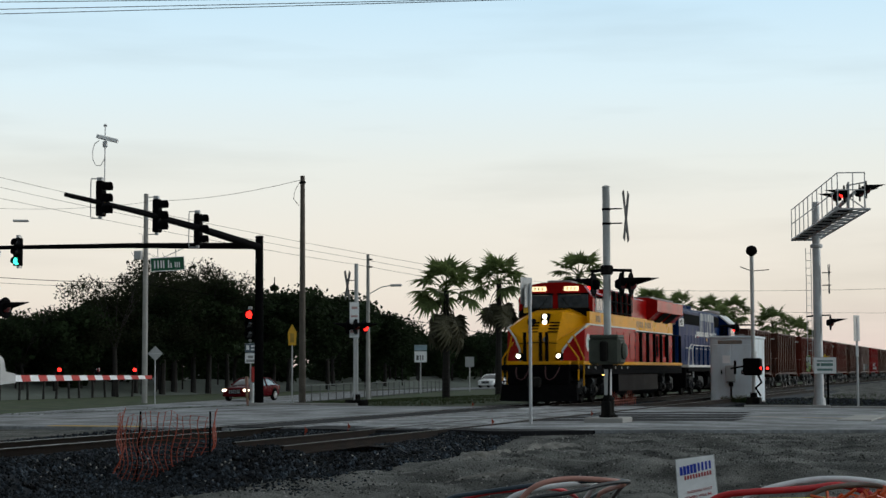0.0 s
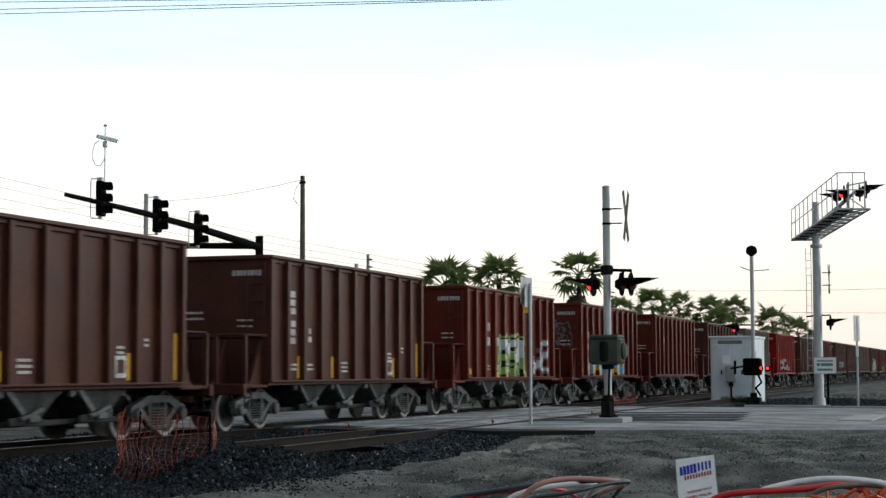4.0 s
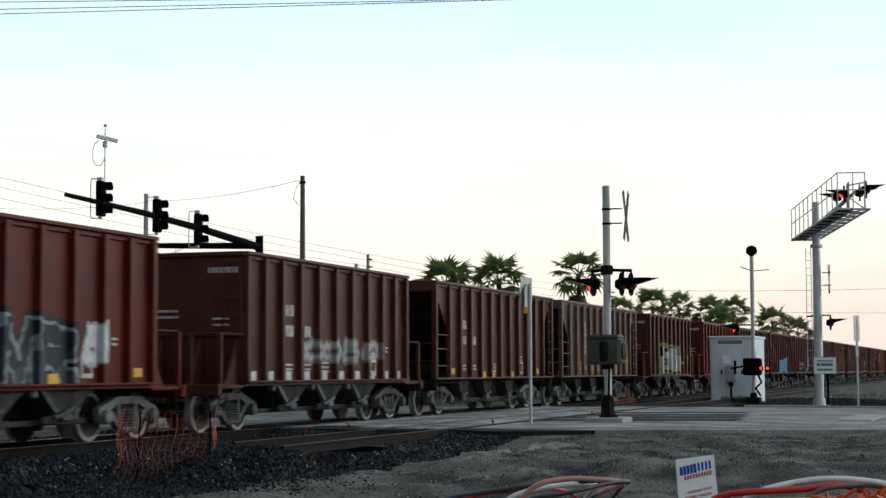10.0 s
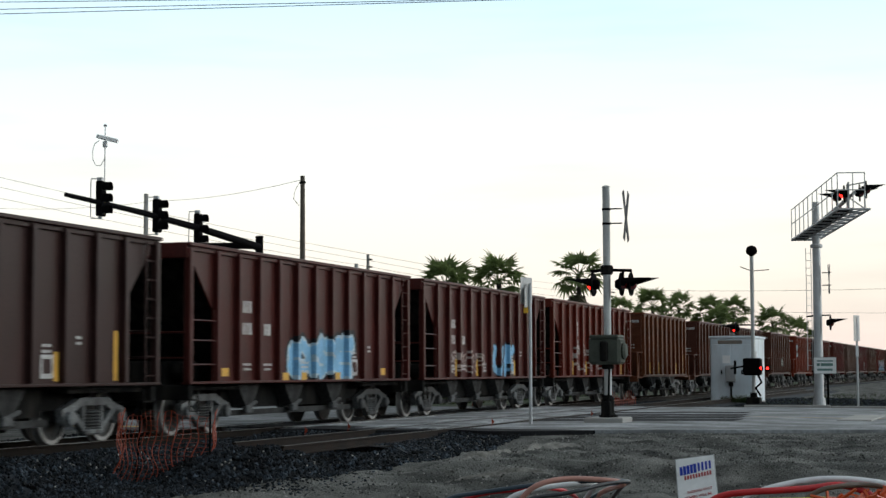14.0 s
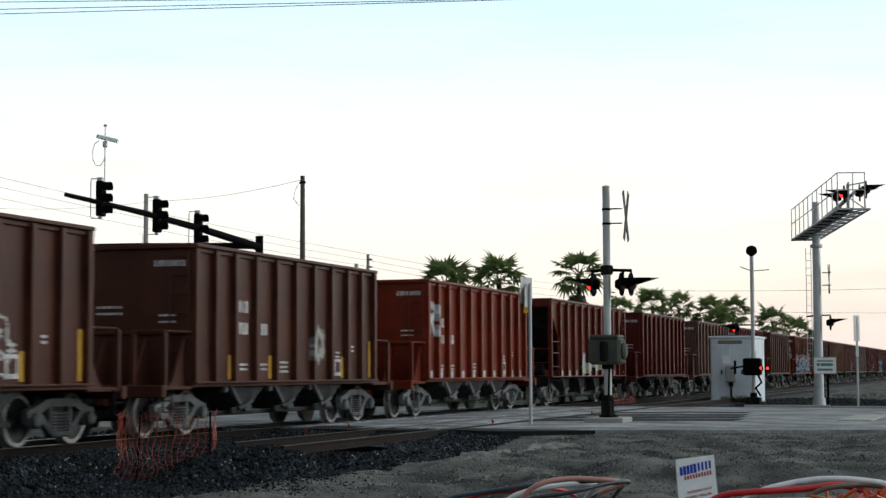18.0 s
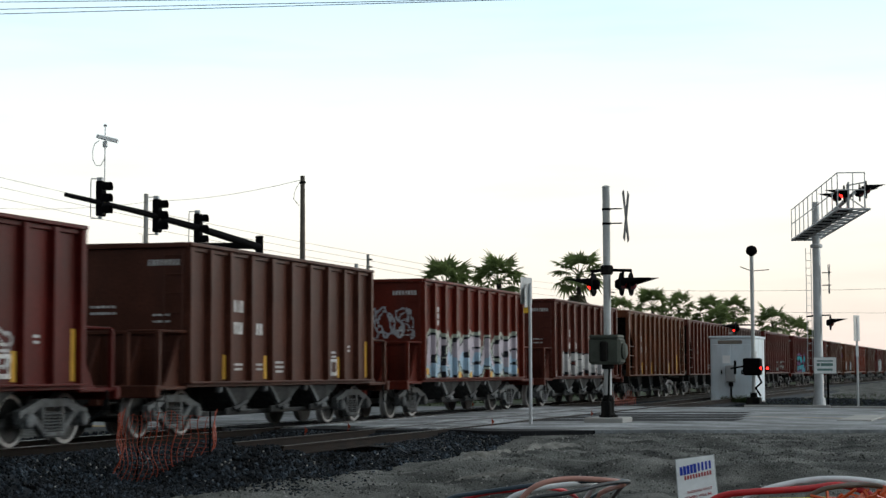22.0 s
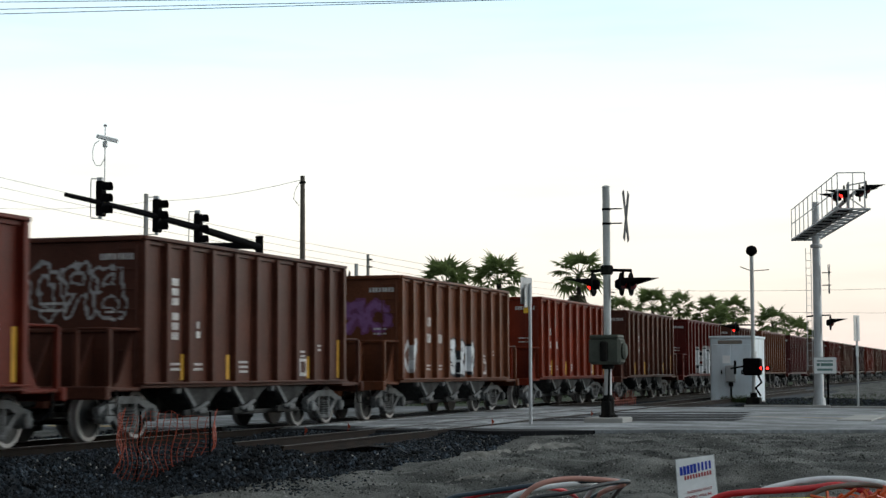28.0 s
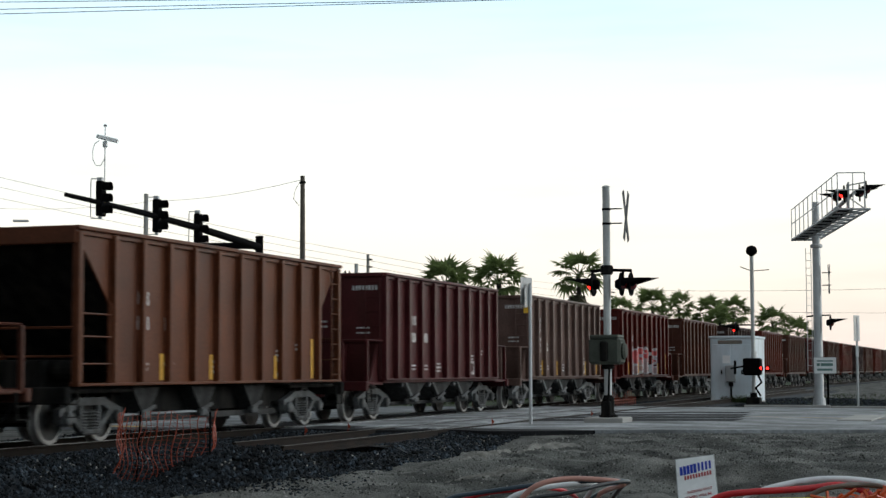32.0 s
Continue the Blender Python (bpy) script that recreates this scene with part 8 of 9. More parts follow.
wire("cable_line", (82.17, 39.08, 6.79), (85.86, 29.62, 6.32), 0.1, 0.018, "thick black cable slung along the poles")
wire("cable_line", (82.18, 39.09, 6.5), (85.86, 29.62, 6.17), 0.15, 0.0108, "black cable slung along the poles")
wire("cable_line", (85.86, 29.62, 6.25), (105.99, 24.14, 5.25), 0.2, 0.015, "thick black cable slung along the poles")
wire("cable_line", (105.99, 24.14, 5.25), (202.9, 36.39, 4.48), 0.2, 0.024, "thick black cable slung along the poles")
wire("power_line", (223.5, 35.55, 12.09), (229.41, -5.01, 11.86), 0.3, 0.021, "thin distant power line over the palms")
wire("power_line", (233.32, 37.92, 9.95), (239.51, -4.37, 8.88), 0.2, 0.018, "thin distant power line over the palms")
# street light whose arm reaches in over the highway
ob = thing("street_light", pose(72.8, 35.2, -0.5), "grey street light with a long thin arm", "street light")
part("pole_shaft", Geo().tube([(0, 6.2, 0), (0, 6.2, 9.4)], 0.12, 10, 0.07), GALV, ob)
part("lamp_arm", Geo().tube([(0, 6.2, 9.2), (0.9, -1.5, 9.47), (1.9, -3.1, 9.52)], 0.035, 6), GALV, ob)
part("lamp_head", Geo().cbox(-0.1, 0.1, -0.4, 0.4, -0.06, 0.06, 0.03, Matrix.Translation((2.5, -4.1, 9.53)) @ Matrix.Rotation(radians(30), 4, "Z")), GALV, ob)


# three wires high over the road between two poles out of view
for k, (a, b) in enumerate((((44.0, 14.2, 12.42), (56.6, -30.2, 12.77)), ((45.6, 14.2, 13.0), (60.0, -30.2, 13.35)), ((44.9, 14.2, 12.45), (56.0, -30.2, 12.82)))):
    wire("overhead_wire", a, b, 0.05, 0.012, "thin black overhead wire crossing above the road")
for x, y, h in ((44.6, 14.2, 13.8), (57.5, -30.2, 13.8), (229.4, -5.2, 12.6), (223.5, 35.6, 12.6), (239.5, -4.6, 10), (233.3, 38, 10.6), (81.9, 39.2, 13.2)):
    q = plain_pole("utility_pole", x, y, h, 0.15, 0.1, WOODPOLE, "tall brown wooden utility pole", z=-0.45)
    for z in (h - 0.35, h - 0.9):
        part("crossarm", Geo().cbox(-2.8, 2.8, -0.08, 0.08, z - 0.07, z + 0.07, 0.01), WOODPOLE, q)
# ---- near ground: stones, cables, mesh fence, parking sign ----
def stones(name, n, xs, ys, zf, size, seed, label, material=STONE):
    """Loose angular stones, each an uneven squashed lump."""
    r = random.Random(seed)
    v, f = [], []
    base = [(1, 0, 0), (-1, 0, 0), (0, 1, 0), (0, -1, 0), (0, 0, 1), (0, 0, -1)]
    tri = [(0, 2, 4), (2, 1, 4), (1, 3, 4), (3, 0, 4), (2, 0, 5), (1, 2, 5), (3, 1, 5), (0, 3, 5)]
    for _ in range(n):
        x, y = r.uniform(*xs), r.uniform(*ys)
        s = size * r.uniform(0.5, 1.35)
        m = Matrix.Translation((x, y, zf(x, y) + s * 0.25)) @ Euler((r.random() * 6, r.random() * 6, r.random() * 6)).to_matrix().to_4x4()
        k = len(v)
        v += [tuple(m @ (Vector(q) * s * r.uniform(0.6, 1.1))) for q in base]
        f += [(k + a, k + b, k + c) for a, b, c in tri]
    g = Geo()
    g.v, g.f = v, f
    return solid(name, g, material, label, "stones", "stuff")


def bed_z(x, y):
    """Top of the ballast over the bare ground."""
    t = abs(y + 0.85 - 0.0122 * x) - 1.5
    z = -0.19 if t < 0 else -0.19 - 0.42 * min(1.0, t / 0.9)
    # broad heap at the end of the unfinished track
    du, dv = (x - 27.0) * 0.907 + (y + 4.75) * 0.421, (y + 4.75) * 0.907 - (x - 27.0) * 0.421
    heap = -0.68 + (0.62 + 0.06 * noise.noise((x * 1.3, y * 1.3, 2.0))) * math.exp(-(du / 1.75) ** 2 - (dv / 1.45) ** 4)
    # shoulder along the near rail, hollow under the rail ends
    lip = -0.26 + 0.06 * ease(30.4, 31.2, x) - 0.5 * min(1.0, max(0.0, -6.0 - y) / 1.2)
    if y > -6.0:
        lip -= 0.45 * ease(-6.0, -5.6, y) * (1 - ease(30.4, 31.2, x))
    lip = lip if 27.0 < x < 36.3 and y < -3.0 else -9
    lip -= 0.5 * (1 - ease(27.0, 28.6, x))
    return max(z, ground_z(x, y), heap, lip)


sheet("ballast_pile", steps((22, 36.4, 0.2)), steps((-7.6, -2.0, 0.2)), lambda x, y: bed_z(x, y) - 0.03, STONE, "heap of grey ballast stones", "ballast")
stones("ballast_stones", 15000, (23.6, 31.5), (-7.2, -1.0), bed_z, 0.05, 1, "loose grey ballast stones")
stones("ballast_stones", 3500, (24, 36.2), (-0.6, 3.0), bed_z, 0.042, 2, "loose grey ballast stones between the rails")
stones("ballast_stones", 8000, (31.0, 36.6), (-7.2, -1.0), bed_z, 0.05, 3, "loose grey ballast stones by the second track")
stones("pebbles", 1100, (23.8, 36.2), (-7.0, -1.5), bed_z, 0.028, 15, "pale stones among the ballast", CONCRETE)
stones("ballast_stones", 6000, (16.5, 23.8), (-6.6, -0.9), bed_z, 0.048, 17, "loose grey ballast stones on the shoulder")
stones("gravel", 6000, (20.0, 38.0), (-16.0, -6.5), ground_z, 0.02, 4, "scattered gravel and clods on the dirt", DIRT)
stones("ballast_stones", 4000, (21.5, 29.5), (-9.0, -6.3), lambda x, y: ground_z(x, y) - 0.045 * ease(22.5, 28.5, x + 1.2 * noise.noise((x, y, 7.0))) - 0.03 * ease(-7.2, -8.8, y), 0.026, 14, "dark stones trodden into the dirt")
stones("ballast_stones", 9000, (62.0, 92.0), (-13.0, -1.6), lambda x, y: ground_z(x, y) + 0.02, 0.06, 16, "dark ballast spread beside the line")
stones("pebbles", 2200, (21.0, 40.0), (-17.0, -6.0), ground_z, 0.018, 5, "scattered pale pebbles on the dirt", CONCRETE)
stones("ballast_stones", 2500, (61, 80), (-2.2, -0.9), bed_z, 0.05, 6, "grey ballast beside the main line")


def mesh_fence():
    """Sagging orange safety netting round three thin stakes."""
    ob = thing("safety_netting", Matrix(), "sagging orange plastic safety netting on thin dark stakes", "safety netting")
    rr = random.Random(4)
    cx = (27.5, -3.25)
    a, b = Vector((26.0, -2.85, 0)), Vector((26.3, -4.4, 0))
    for q, lean in ((a + Vector((0.1, -0.25, 0)), 0.05), (b, 0.0)):
        z = -0.62
        part("stake", Geo().tube([(q.x, q.y, z - 0.05), (q.x + lean, q.y - lean, z + 1.22)], 0.016, 6), BLACK, ob)
    # the strip hangs between the stakes and bellies out at its foot
    path = [a + Vector((0.5, 0.25, 0)), a + Vector((0, 0.08, 0)), a.lerp(b, 0.25) + Vector((-0.3, 0, 0)), a.lerp(b, 0.5) + Vector((-0.4, 0, 0)), a.lerp(b, 0.75) + Vector((-0.32, 0, 0)), b, b + Vector((0.4, 0.15, 0))]
    cols, rows = 25, 16

    def at(i, j):
        t = i / (cols - 1) * (len(path) - 1)
        k = min(int(t), len(path) - 2)
        q = path[k].lerp(path[k + 1], t - k)
        v = j / (rows - 1)
        top = 1.2 + 0.05 * math.cos(i * 0.52) - 0.06 * abs(math.sin(i * 0.9))
        wob = (1 - v) * 0.09
        return Vector((q.x + 0.12 * v * v + 0.03 * math.sin(j * 0.9 + i), q.y + wob * math.sin(j * 0.62 + 0.25 * i) + (0.04 * (v - 0.4) if i < 12 else -0.04 * (v - 0.4)), -0.62 + 0.02 + top * v))

    for i in range(cols):
        part("net_strand", Geo().tube([at(i, j) for j in range(rows)], 0.006 + 0.003 * (i % 3 == 0), 4), ORANGE, ob)
    for j in range(rows):
        part("net_strand", Geo().tube([at(i, j) for i in range(cols)], 0.0028, 4), ORANGE, ob)
    part("rolled_edge", Geo().tube([at(18, 0) + Vector((-0.1, 0, 0.02)), at(20, 0) + Vector((-0.1, 0, 0.08)), at(22, 2) + Vector((-0.05, 0, 0.05)), at(23, 4), at(23, 7)], 0.03, 6, 0.015), ORANGE, ob, "bunched lower edge of the netting")
    return ob


mesh_fence()


def parking_sign():
    ob = thing("parking_sign", facing(20.26, -13.88, -0.51) @ Matrix.Rotation(radians(-4), 4, "Y") @ Matrix.Rotation(radians(-28), 4, "X"), "tilted white parking notice with blue and red print", "sign")
    pl = sign_plate(ob, 0.48, 0.72, Matrix.Translation((0, 0, 0.47)) @ Matrix.Rotation(radians(-8), 4, "Z"), WHITE)
    ink_b, ink_r = surf("blue_ink", (0.02, 0.05, 0.4), 0.6, bump=0), surf("red_ink", (0.45, 0.05, 0.06), 0.6, bump=0)
    tilt = Matrix.Rotation(radians(90), 4, "X") @ Matrix.Rotation(radians(6), 4, "Z")
    bars(pl, [(-0.19 + 0.042 * i, -0.155 + 0.042 * i, 0.13 + 0.004 * i, 0.24 + 0.006 * i) for i in range(5)], ink_b)
    bars(pl, [(0.03 + 0.045 * i, 0.055 + 0.045 * i, 0.16 + 0.006 * i, 0.27 + 0.004 * i) for i in range(4)], ink_b)
    bars(pl, [(-0.14 + 0.034 * i, -0.118 + 0.034 * i, 0.065 + 0.004 * i, 0.115 + 0.004 * i) for i in range(10)], ink_r)
    letters(pl, "PARKING ONLY", (-0.115, -0.014, -0.115), 0.042, ink_r, tilt)
    letters(pl, "OTHERS WILL BE", (-0.16, -0.014, -0.19), 0.044, ink_r, tilt)
    part("stake", Geo().cbox(-0.02, 0.02, 0.01, 0.04, -0.2, 0.75, 0.004), WOODPOLE, ob)


parking_sign()


def cable(name, pts, r, color, label, seed=0):
    p = [Vector(q) for q in pts]
    # smooth the bends
    for _ in range(3):
        q = [p[0]]
        for u, w in zip(p, p[1:]):
            q += [u.lerp(w, 0.25), u.lerp(w, 0.75)]
        p = q + [p[-1]]
    mt = CABLE.setdefault(color, surf("cable_sheath", color, 0.45, var=0.1, scale=6, fine=30, bump=0.02))
    return solid(name, Geo().tube(p, r, 10), mt, label, "cable", "", True, "cables in the foreground")


CABLE = {}
C_RED, C_WHITE, C_PINK, C_BLACK, C_YEL, C_BROWN, C_BLUE = (0.5, 0.012, 0.018), (0.72, 0.75, 0.77), (0.42, 0.2, 0.16), (0.02, 0.025, 0.03), (0.6, 0.5, 0.02), (0.1, 0.07, 0.05), (0.03, 0.05, 0.07)

# conduit loops standing out of a coil close to the camera
LOOPS = (("conduit", C_RED, 0.011, "dark red plastic conduit loop", [(8.79, -14.6, 0.527), (8.76, -14.84, 0.612), (8.72, -15.04, 0.637), (8.71, -15.2, 0.658), (8.99, -15.28, 0.617), (9.21, -15.31, 0.511)]),
         ("conduit", C_BLUE, 0.012, "blue-black plastic conduit loop", [(8.49, -14.68, 0.598), (8.57, -14.9, 0.632), (8.61, -15.04, 0.653), (8.66, -15.18, 0.673), (8.7, -15.35, 0.688), (8.75, -15.52, 0.694), (8.83, -15.65, 0.688), (9.14, -15.47, 0.635), (9.31, -15.29, 0.549), (9.39, -15.2, 0.463)]),
         ("conduit", C_PINK, 0.014, "dusty pink plastic conduit loop", [(8.43, -15.12, 0.552), (8.45, -15.18, 0.638), (8.46, -15.24, 0.686), (8.54, -15.32, 0.709), (8.61, -15.41, 0.712), (8.69, -15.51, 0.703), (8.77, -15.61, 0.688), (8.97, -15.59, 0.661), (9.22, -15.38, 0.603), (9.4, -15.27, 0.479)]),
         ("conduit", C_WHITE, 0.014, "white plastic conduit loop", [(8.5, -15.01, 0.544), (8.52, -15.08, 0.616), (8.55, -15.18, 0.651), (8.63, -15.29, 0.671), (8.72, -15.41, 0.679), (8.84, -15.46, 0.67), (9.12, -15.37, 0.622), (9.29, -15.23, 0.487)]),
         ("conduit", C_BLACK, 0.011, "black plastic conduit loop", [(8.34, -15.17, 0.56), (8.36, -15.22, 0.625), (8.44, -15.35, 0.638), (8.52, -15.46, 0.658), (8.64, -15.52, 0.677), (8.76, -15.6, 0.688), (8.88, -15.64, 0.685), (9.16, -15.52, 0.641), (9.52, -15.33, 0.471)]),
         ("conduit", C_WHITE, 0.015, "white plastic conduit loop", [(8.78, -16.16, 0.534), (8.8, -16.29, 0.644), (8.87, -16.44, 0.685), (8.94, -16.57, 0.706), (8.95, -16.69, 0.713), (9.01, -16.82, 0.702), (9.07, -16.94, 0.681), (9.19, -17.11, 0.61), (9.29, -17.22, 0.489)]),
         ("conduit", C_RED, 0.017, "bright red plastic conduit loop", [(8.65, -16.04, 0.555), (8.67, -16.13, 0.635), (8.7, -16.29, 0.654), (8.77, -16.45, 0.66), (8.84, -16.59, 0.669), (8.9, -16.68, 0.684), (8.95, -16.74, 0.676), (8.96, -16.85, 0.643), (9.08, -16.98, 0.529)]),
         ("conduit", C_YEL, 0.011, "yellow plastic conduit loop", [(8.56, -16.09, 0.563), (8.58, -16.2, 0.612), (8.61, -16.39, 0.62), (8.68, -16.57, 0.622), (8.75, -16.71, 0.626), (8.86, -16.8, 0.556)]),
         ("conduit", C_BROWN, 0.013, "brown plastic conduit loop", [(8.72, -16.48, 0.56), (8.79, -16.61, 0.662), (8.85, -16.72, 0.682), (8.96, -16.82, 0.683), (8.97, -16.94, 0.673), (9.09, -17.12, 0.546)]))
for nm, col, r, lab, mid in LOOPS:
    a, b = mid[0], mid[-1]
    cable(nm, [(a[0] - 0.5, a[1] + 0.5, -0.5), (a[0] - 0.25, a[1] + 0.3, 0.1)] + mid + [(b[0] + 0.2, b[1] - 0.3, 0.1), (b[0] + 0.4, b[1] - 0.5, -0.5)], r, col, lab)
# crumpled bundle of orange netting at the coil
ob = thing("netting_bundle", Matrix(), "crumpled bundle of orange plastic netting", "netting")
rr = random.Random(9)
for k in range(60):
    c = Vector((8.5 + rr.uniform(-0.15, 0.15), -16.93 + rr.uniform(-0.16, 0.2), 0.545))
    part("net_strand", Geo().tube([c + Vector((rr.uniform(-0.12, 0.12), rr.uniform(-0.12, 0.12), z)) for z in (-0.98, -0.4, -0.1, 0.02, 0.08, rr.uniform(0.08, 0.16))], 0.008, 4), BRIGHTORANGE, ob)
# small things on the ground: marker flags, a blue bag, a pipe stub
for x, y, z in ((32.6, -3.4, -0.05), (35.2, -3.3, -0.05), (38.5, -5.6, -0.03), (46.5, -6.0, -0.03), (74, -7.2, -0.35), (57, 0.9, 0.0), (66, 6.0, -0.2)):
    ob = thing("marker_flag", pose(x, y, z), "small orange survey marker flag", "marker flag", "survey flags")
    part("stick", Geo().tube([(0, 0, -0.05), (0.01, 0, 0.2)], 0.006, 4), ORANGE, ob)
    part("flag", Geo().add([(0, 0, 0.07), (0.02, -0.03, 0.06), (0.01, -0.06, 0.12), (0, 0, 0.17), (0.015, 0, 0.07)], [(0, 1, 2, 3), (0, 3, 2, 4)]), ORANGE, ob)
g = Geo()
g.add([(-0.14, 0, 0), (0.1, -0.14, 0.0), (0.17, 0.1, 0.0), (-0.06, 0.13, 0.0), (-0.05, -0.02, 0.08), (0.07, 0.0, 0.06), (0.0, 0.07, 0.09)], [(0, 1, 5, 4), (1, 2, 5), (2, 3, 6, 5), (3, 0, 4, 6), (4, 5, 6)])
g.v = [(a + 31.6, b - 6.0, c + ground_z(31.6, -6.0) + 0.02) for a, b, c in g.v]
solid("plastic_bag", g, surf("pale_blue_plastic", (0.3, 0.45, 0.55), 0.4, bump=0), "crumpled pale blue plastic bag on the stones", "litter")
for x, y, a, l in ((66.0, -9.0, 70, 0.7), (60.8, -9.2, 40, 0.9)):
    ob = new("board", Geo().cbox(-l / 2, l / 2, -0.06, 0.06, 0, 0.03, 0.005).mesh("board", CONCRETE))
    ob.matrix_basis = pose(x, y, ground_z(x, y) + 0.01, 0, 0, a)
    tagged(ob, "short pale board lying on the dirt", "board")
# orange netting along the far side of the crossing
ob = thing("safety_netting", pose(60.9, -2.9, -0.15), "low strip of orange safety netting by the tracks", "safety netting")
for i in range(16):
    part("net_strand", Geo().tube([(0.35 * i, 0.03 * math.sin(i), 0), (0.35 * i + 0.05, 0.05, 0.3 + 0.35 * abs(math.sin(i * 0.4)))], 0.012, 4), ORANGE, ob)
for z in (0.08, 0.2, 0.3):
    part("net_strand", Geo().tube([(0.35 * i, 0.04 * math.sin(i), z) for i in range(16)], 0.01, 4), ORANGE, ob)


# ---- road cars ----
CAR_LAMP = glow("car_lamp_lit", (1.0, 0.82, 0.6), 3.5)
def loft(stations, ring):
    """Skin drawn over cross-sections: each station holds x and the values that ring() turns into (y, z) points."""
    g = Geo()
    n = len(ring(stations[0]))
    for st in stations:
        g.v += [(st[0], y, z) for y, z in ring(st)]
    g.f = [(i * n + j, i * n + (j + 1) % n, (i + 1) * n + (j + 1) % n, (i + 1) * n + j) for i in range(len(stations) - 1) for j in range(n)]
    m = (len(stations) - 1) * n
    g.f += [tuple(range(n))[::-1], tuple(range(m, m + n))]
    return g


def saloon(x, y, z, paint, lit, label, yaw=0):
    """A four-door saloon whose front looks along -x."""
    ob = thing("car", pose(x, y, z, 0, 0, yaw), label, "car")

    def hull(st):
        _, w, zb, zt = st
        half = [(w * 0.86, zb), (w * 0.98, zb + 0.1), (w, zb + 0.3), (w * 0.97, zt - 0.1), (w * 0.88, zt - 0.02), (w * 0.5, zt + 0.03), (0, zt + 0.04)]
        return half + [(-a, b) for a, b in half[-2::-1]]

    part("body", loft([(-2.44, 0.7, 0.34, 0.68), (-2.36, 0.82, 0.27, 0.76), (-2.1, 0.89, 0.25, 0.82), (-1.5, 0.91, 0.24, 0.89), (-0.9, 0.92, 0.24, 0.94), (0.0, 0.92, 0.24, 0.95), (1.0, 0.92, 0.24, 0.98), (1.8, 0.9, 0.25, 1.0), (2.25, 0.86, 0.28, 1.0), (2.4, 0.78, 0.36, 0.94)], hull), paint, ob, smooth=True)

    def dome(st):
        _, w, zr = st
        return [(0.83, 0.9), (w + 0.06, zr - 0.12), (w, zr - 0.03), (w * 0.6, zr), (0, zr + 0.015), (-w * 0.6, zr), (-w, zr - 0.03), (-w - 0.06, zr - 0.12), (-0.83, 0.9)]

    part("cabin", loft([(-1.15, 0.76, 0.98), (-0.75, 0.7, 1.2), (-0.3, 0.64, 1.38), (0.1, 0.62, 1.43), (0.9, 0.62, 1.43), (1.35, 0.64, 1.34), (1.95, 0.74, 1.04)], dome), WINDOW, ob, "dark window glass", smooth=True)

    def shell(st):
        _, w, zr = st
        return [(w + 0.03, zr - 0.07), (w + 0.01, zr - 0.01), (w * 0.6, zr + 0.02), (0, zr + 0.035), (-w * 0.6, zr + 0.02), (-w - 0.01, zr - 0.01), (-w - 0.03, zr - 0.07), (0, zr - 0.02)]

    part("roof", loft([(-0.36, 0.64, 1.36), (0.1, 0.62, 1.43), (0.9, 0.62, 1.43), (1.3, 0.64, 1.355)], shell), paint, ob, smooth=True)
    for s in (-1, 1):
        part("pillar", Geo().tube([(-1.15, s * 0.82, 0.95), (-0.7, s * 0.76, 1.2), (-0.3, s * 0.69, 1.36), (0.1, s * 0.67, 1.4), (0.9, s * 0.67, 1.4), (1.35, s * 0.7, 1.32), (1.95, s * 0.8, 1.02)], 0.035, 6), paint, ob)
        part("pillar", Geo().tube([(0.42, s * 0.85, 0.94), (0.4, s * 0.66, 1.4)], 0.035, 5), paint, ob)
        part("headlight", Geo().cbox(-2.46, -2.12, min(s * 0.54, s * 0.86), max(s * 0.54, s * 0.86), 0.56, 0.74, 0.05), CAR_LAMP if lit else WHITE, ob, "lit headlight" if lit else "")
        part("mirror", Geo().cbox(-0.82, -0.64, s * 0.98 - 0.09, s * 0.98 + 0.09, 0.94, 1.06, 0.03), paint, ob)
        part("tail_light", Geo().cbox(2.33, 2.44, min(s * 0.56, s * 0.82), max(s * 0.56, s * 0.82), 0.7, 0.92, 0.02), RED_DIM, ob)
        for wx in (-1.48, 1.4):
            child(part("wheel_arch", Geo().lathe([(0.05, -0.03), (0.4, -0.03), (0.4, 0.03), (0.05, 0.03)], 20, Matrix.Rotation(radians(90), 4, "X")), BLACK, ob), pose(wx, s * 0.895, 0.36))
            w = part("wheel", Geo().lathe([(0.22, -0.1), (0.32, -0.1), (0.34, -0.07), (0.34, 0.07), (0.32, 0.1), (0.22, 0.1)], 20, Matrix.Rotation(radians(90), 4, "X")), BLACK, ob, "black tyre")
            child(w, pose(wx, s * 0.86, 0.34))
            rim = Geo().lathe([(0.24, -0.105), (0.2, -0.105), (0.2, 0.105), (0.24, 0.105)], 16, Matrix.Rotation(radians(90), 4, "X"))
            for k in range(7):
                a = k * math.tau / 7
                rim.tube([(0, s * 0.1, 0), (0.21 * math.cos(a), s * 0.105, 0.21 * math.sin(a))], 0.035, 4)
            part("rim", rim, GALV, w)
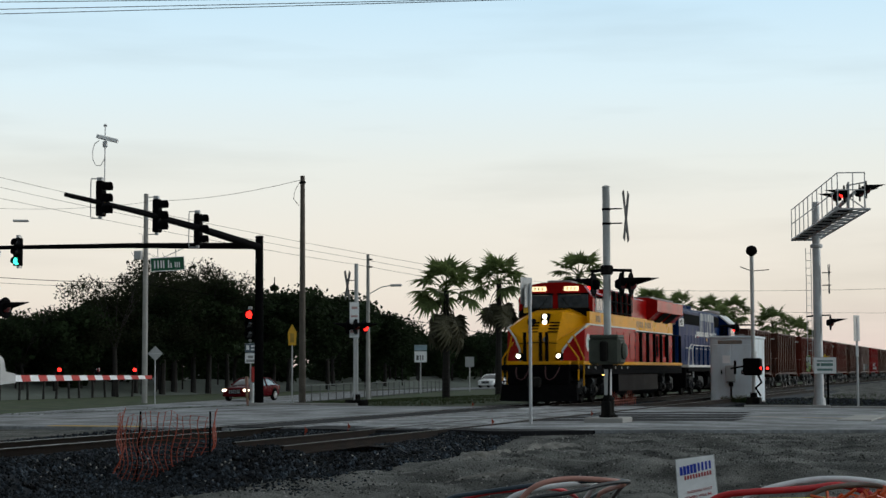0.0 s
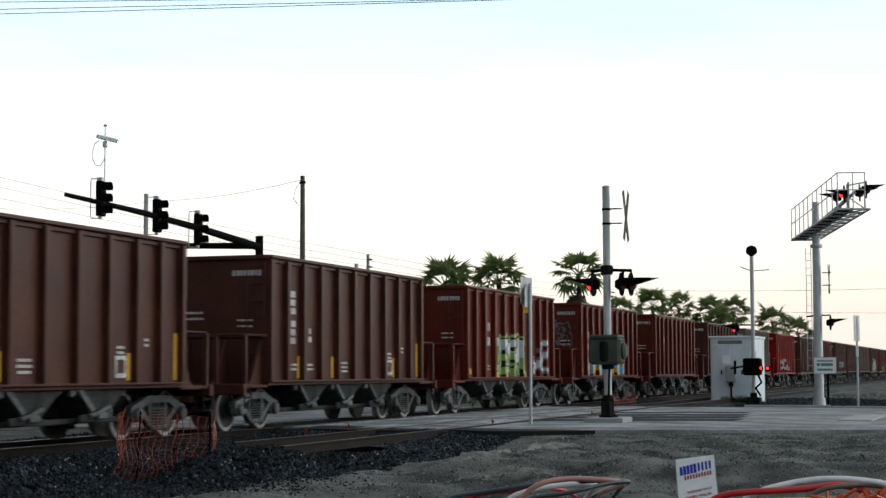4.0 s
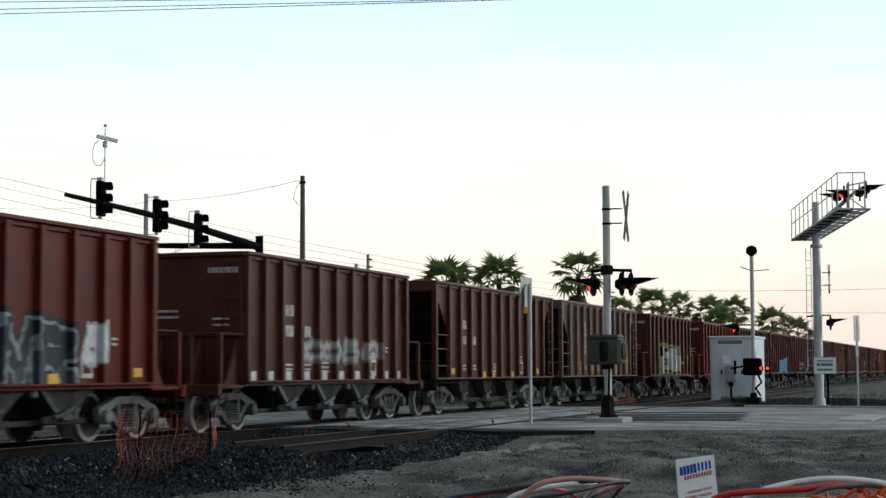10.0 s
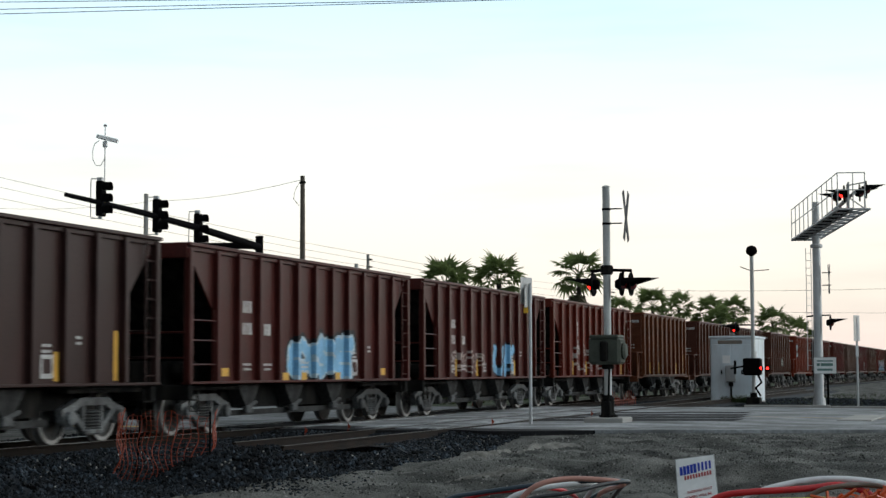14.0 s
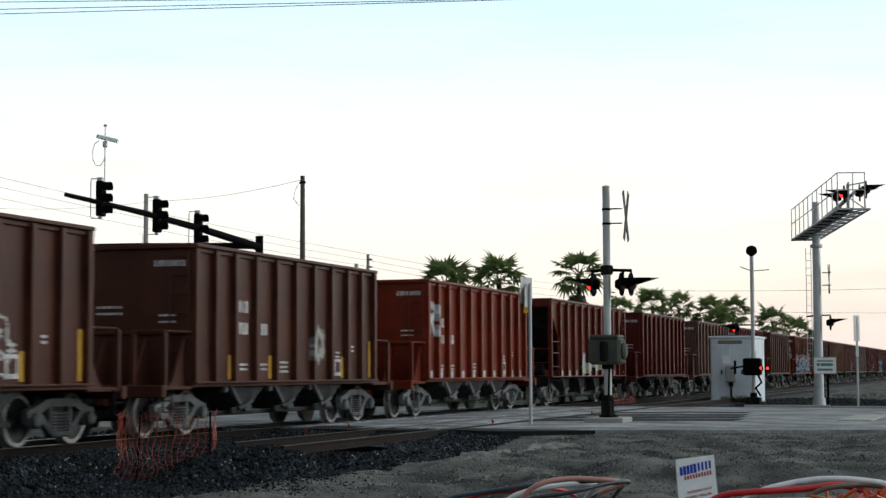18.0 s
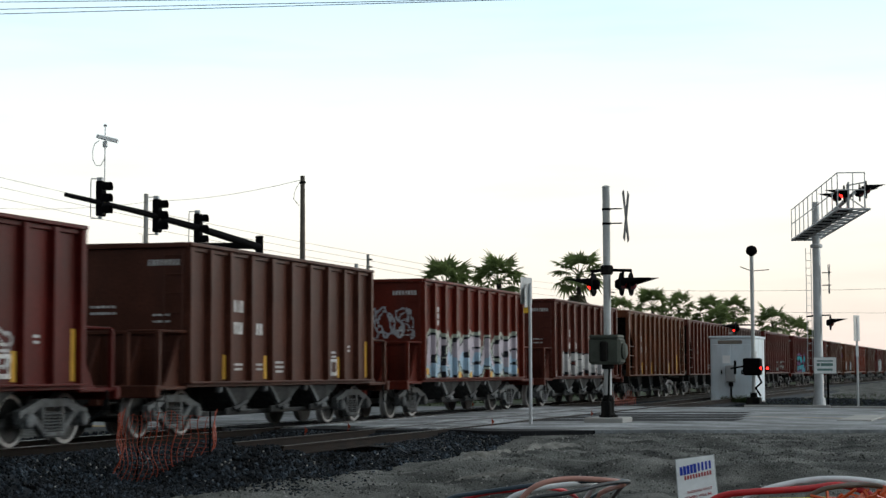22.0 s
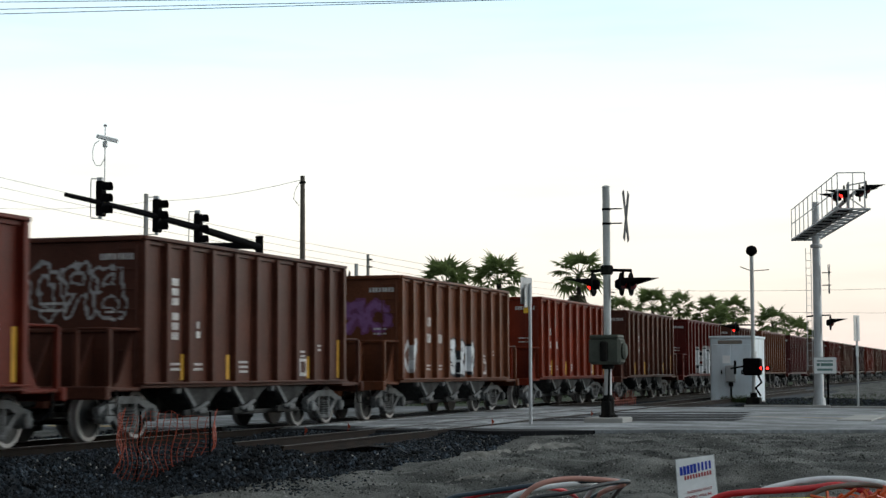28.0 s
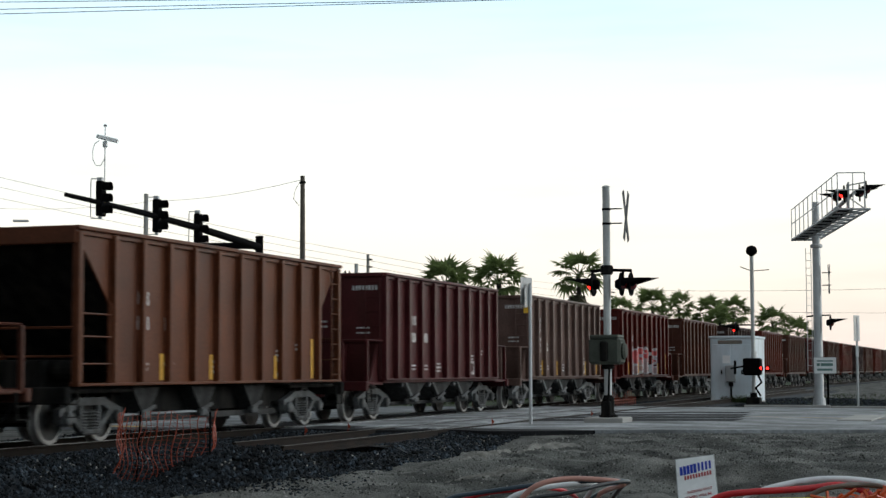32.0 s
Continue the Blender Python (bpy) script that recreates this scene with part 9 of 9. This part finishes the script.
    part("grille", Geo().cbox(-2.49, -2.38, -0.4, 0.4, 0.44, 0.7, 0.02), BLACK, ob)
    for k in range(6):
        part("grille_bar", Geo().cbox(-2.51, -2.48, -0.34 + k * 0.13, -0.31 + k * 0.13, 0.46, 0.69, 0.005), GALV, ob)
    part("bumper", Geo().cbox(-2.5, -2.3, -0.82, 0.82, 0.28, 0.42, 0.05), paint, ob)
    return ob


MAROON = surf("maroon_car_paint", (0.075, 0.0012, 0.004), 0.25, spec=0.035, var=0.05, scale=2, fine=20, bump=0)
RED_CAR = (97.1, 28.4, -0.505)
red_car = saloon(*RED_CAR, MAROON, True, "dark red saloon car with lit headlights")
saloon(177, 37.7, -0.505, WHITE, False, "white saloon car on the highway", 0)



# ---- movement ----
def motions():
    beats = (0.0, 0.1, 1.0, 4.0, 8.0, 12.0, 16.0, 20.0, 24.0, 28.0, 31.0, 31.9, 32.0)
    for ob, x in train:
        walk(ob, [(t, LINE @ Matrix.Translation((x - SPEED * t, 0, 0))) for t in beats])

    # wheels turn while their car rolls through the near stretch
    for ob, x in train:
        for t_ob in ob.children:
            if not t_ob.name.startswith("truck"):
                continue
            for w in t_ob.children:
                if not w.name.startswith("wheelset"):
                    continue
                here, size = w.matrix_basis.translation.copy(), w.scale.copy()
                first, last = max(0.0, (x - 62) / SPEED), min(CLIP, (x - 18) / SPEED)
                if last <= 0 or first >= CLIP:
                    continue
                a, b = round(first * FPS), round(last * FPS)
                spin = lambda k: Matrix.Translation(here) @ Matrix.Rotation(-(k - a) / FPS * SPEED / (0.457 * size.x), 4, "Y")
                rows = [(k / FPS, spin(k)) for k in range(a, b + 1)]
                if a > 0:
                    rows = [(0.0, spin(a))] + rows
                if b < CLIP * FPS:
                    rows = rows + [(CLIP, spin(b))]
                walk(w, rows)
    walk(red_car, [(t, pose(RED_CAR[0] - 15.2 * t, RED_CAR[1] - 2.95 * min(t, 1.6), RED_CAR[2])) for t in (0.0, 0.8, 1.6, 3.0, 6.0, 12.0, 24.0, 32.0)])


motions()
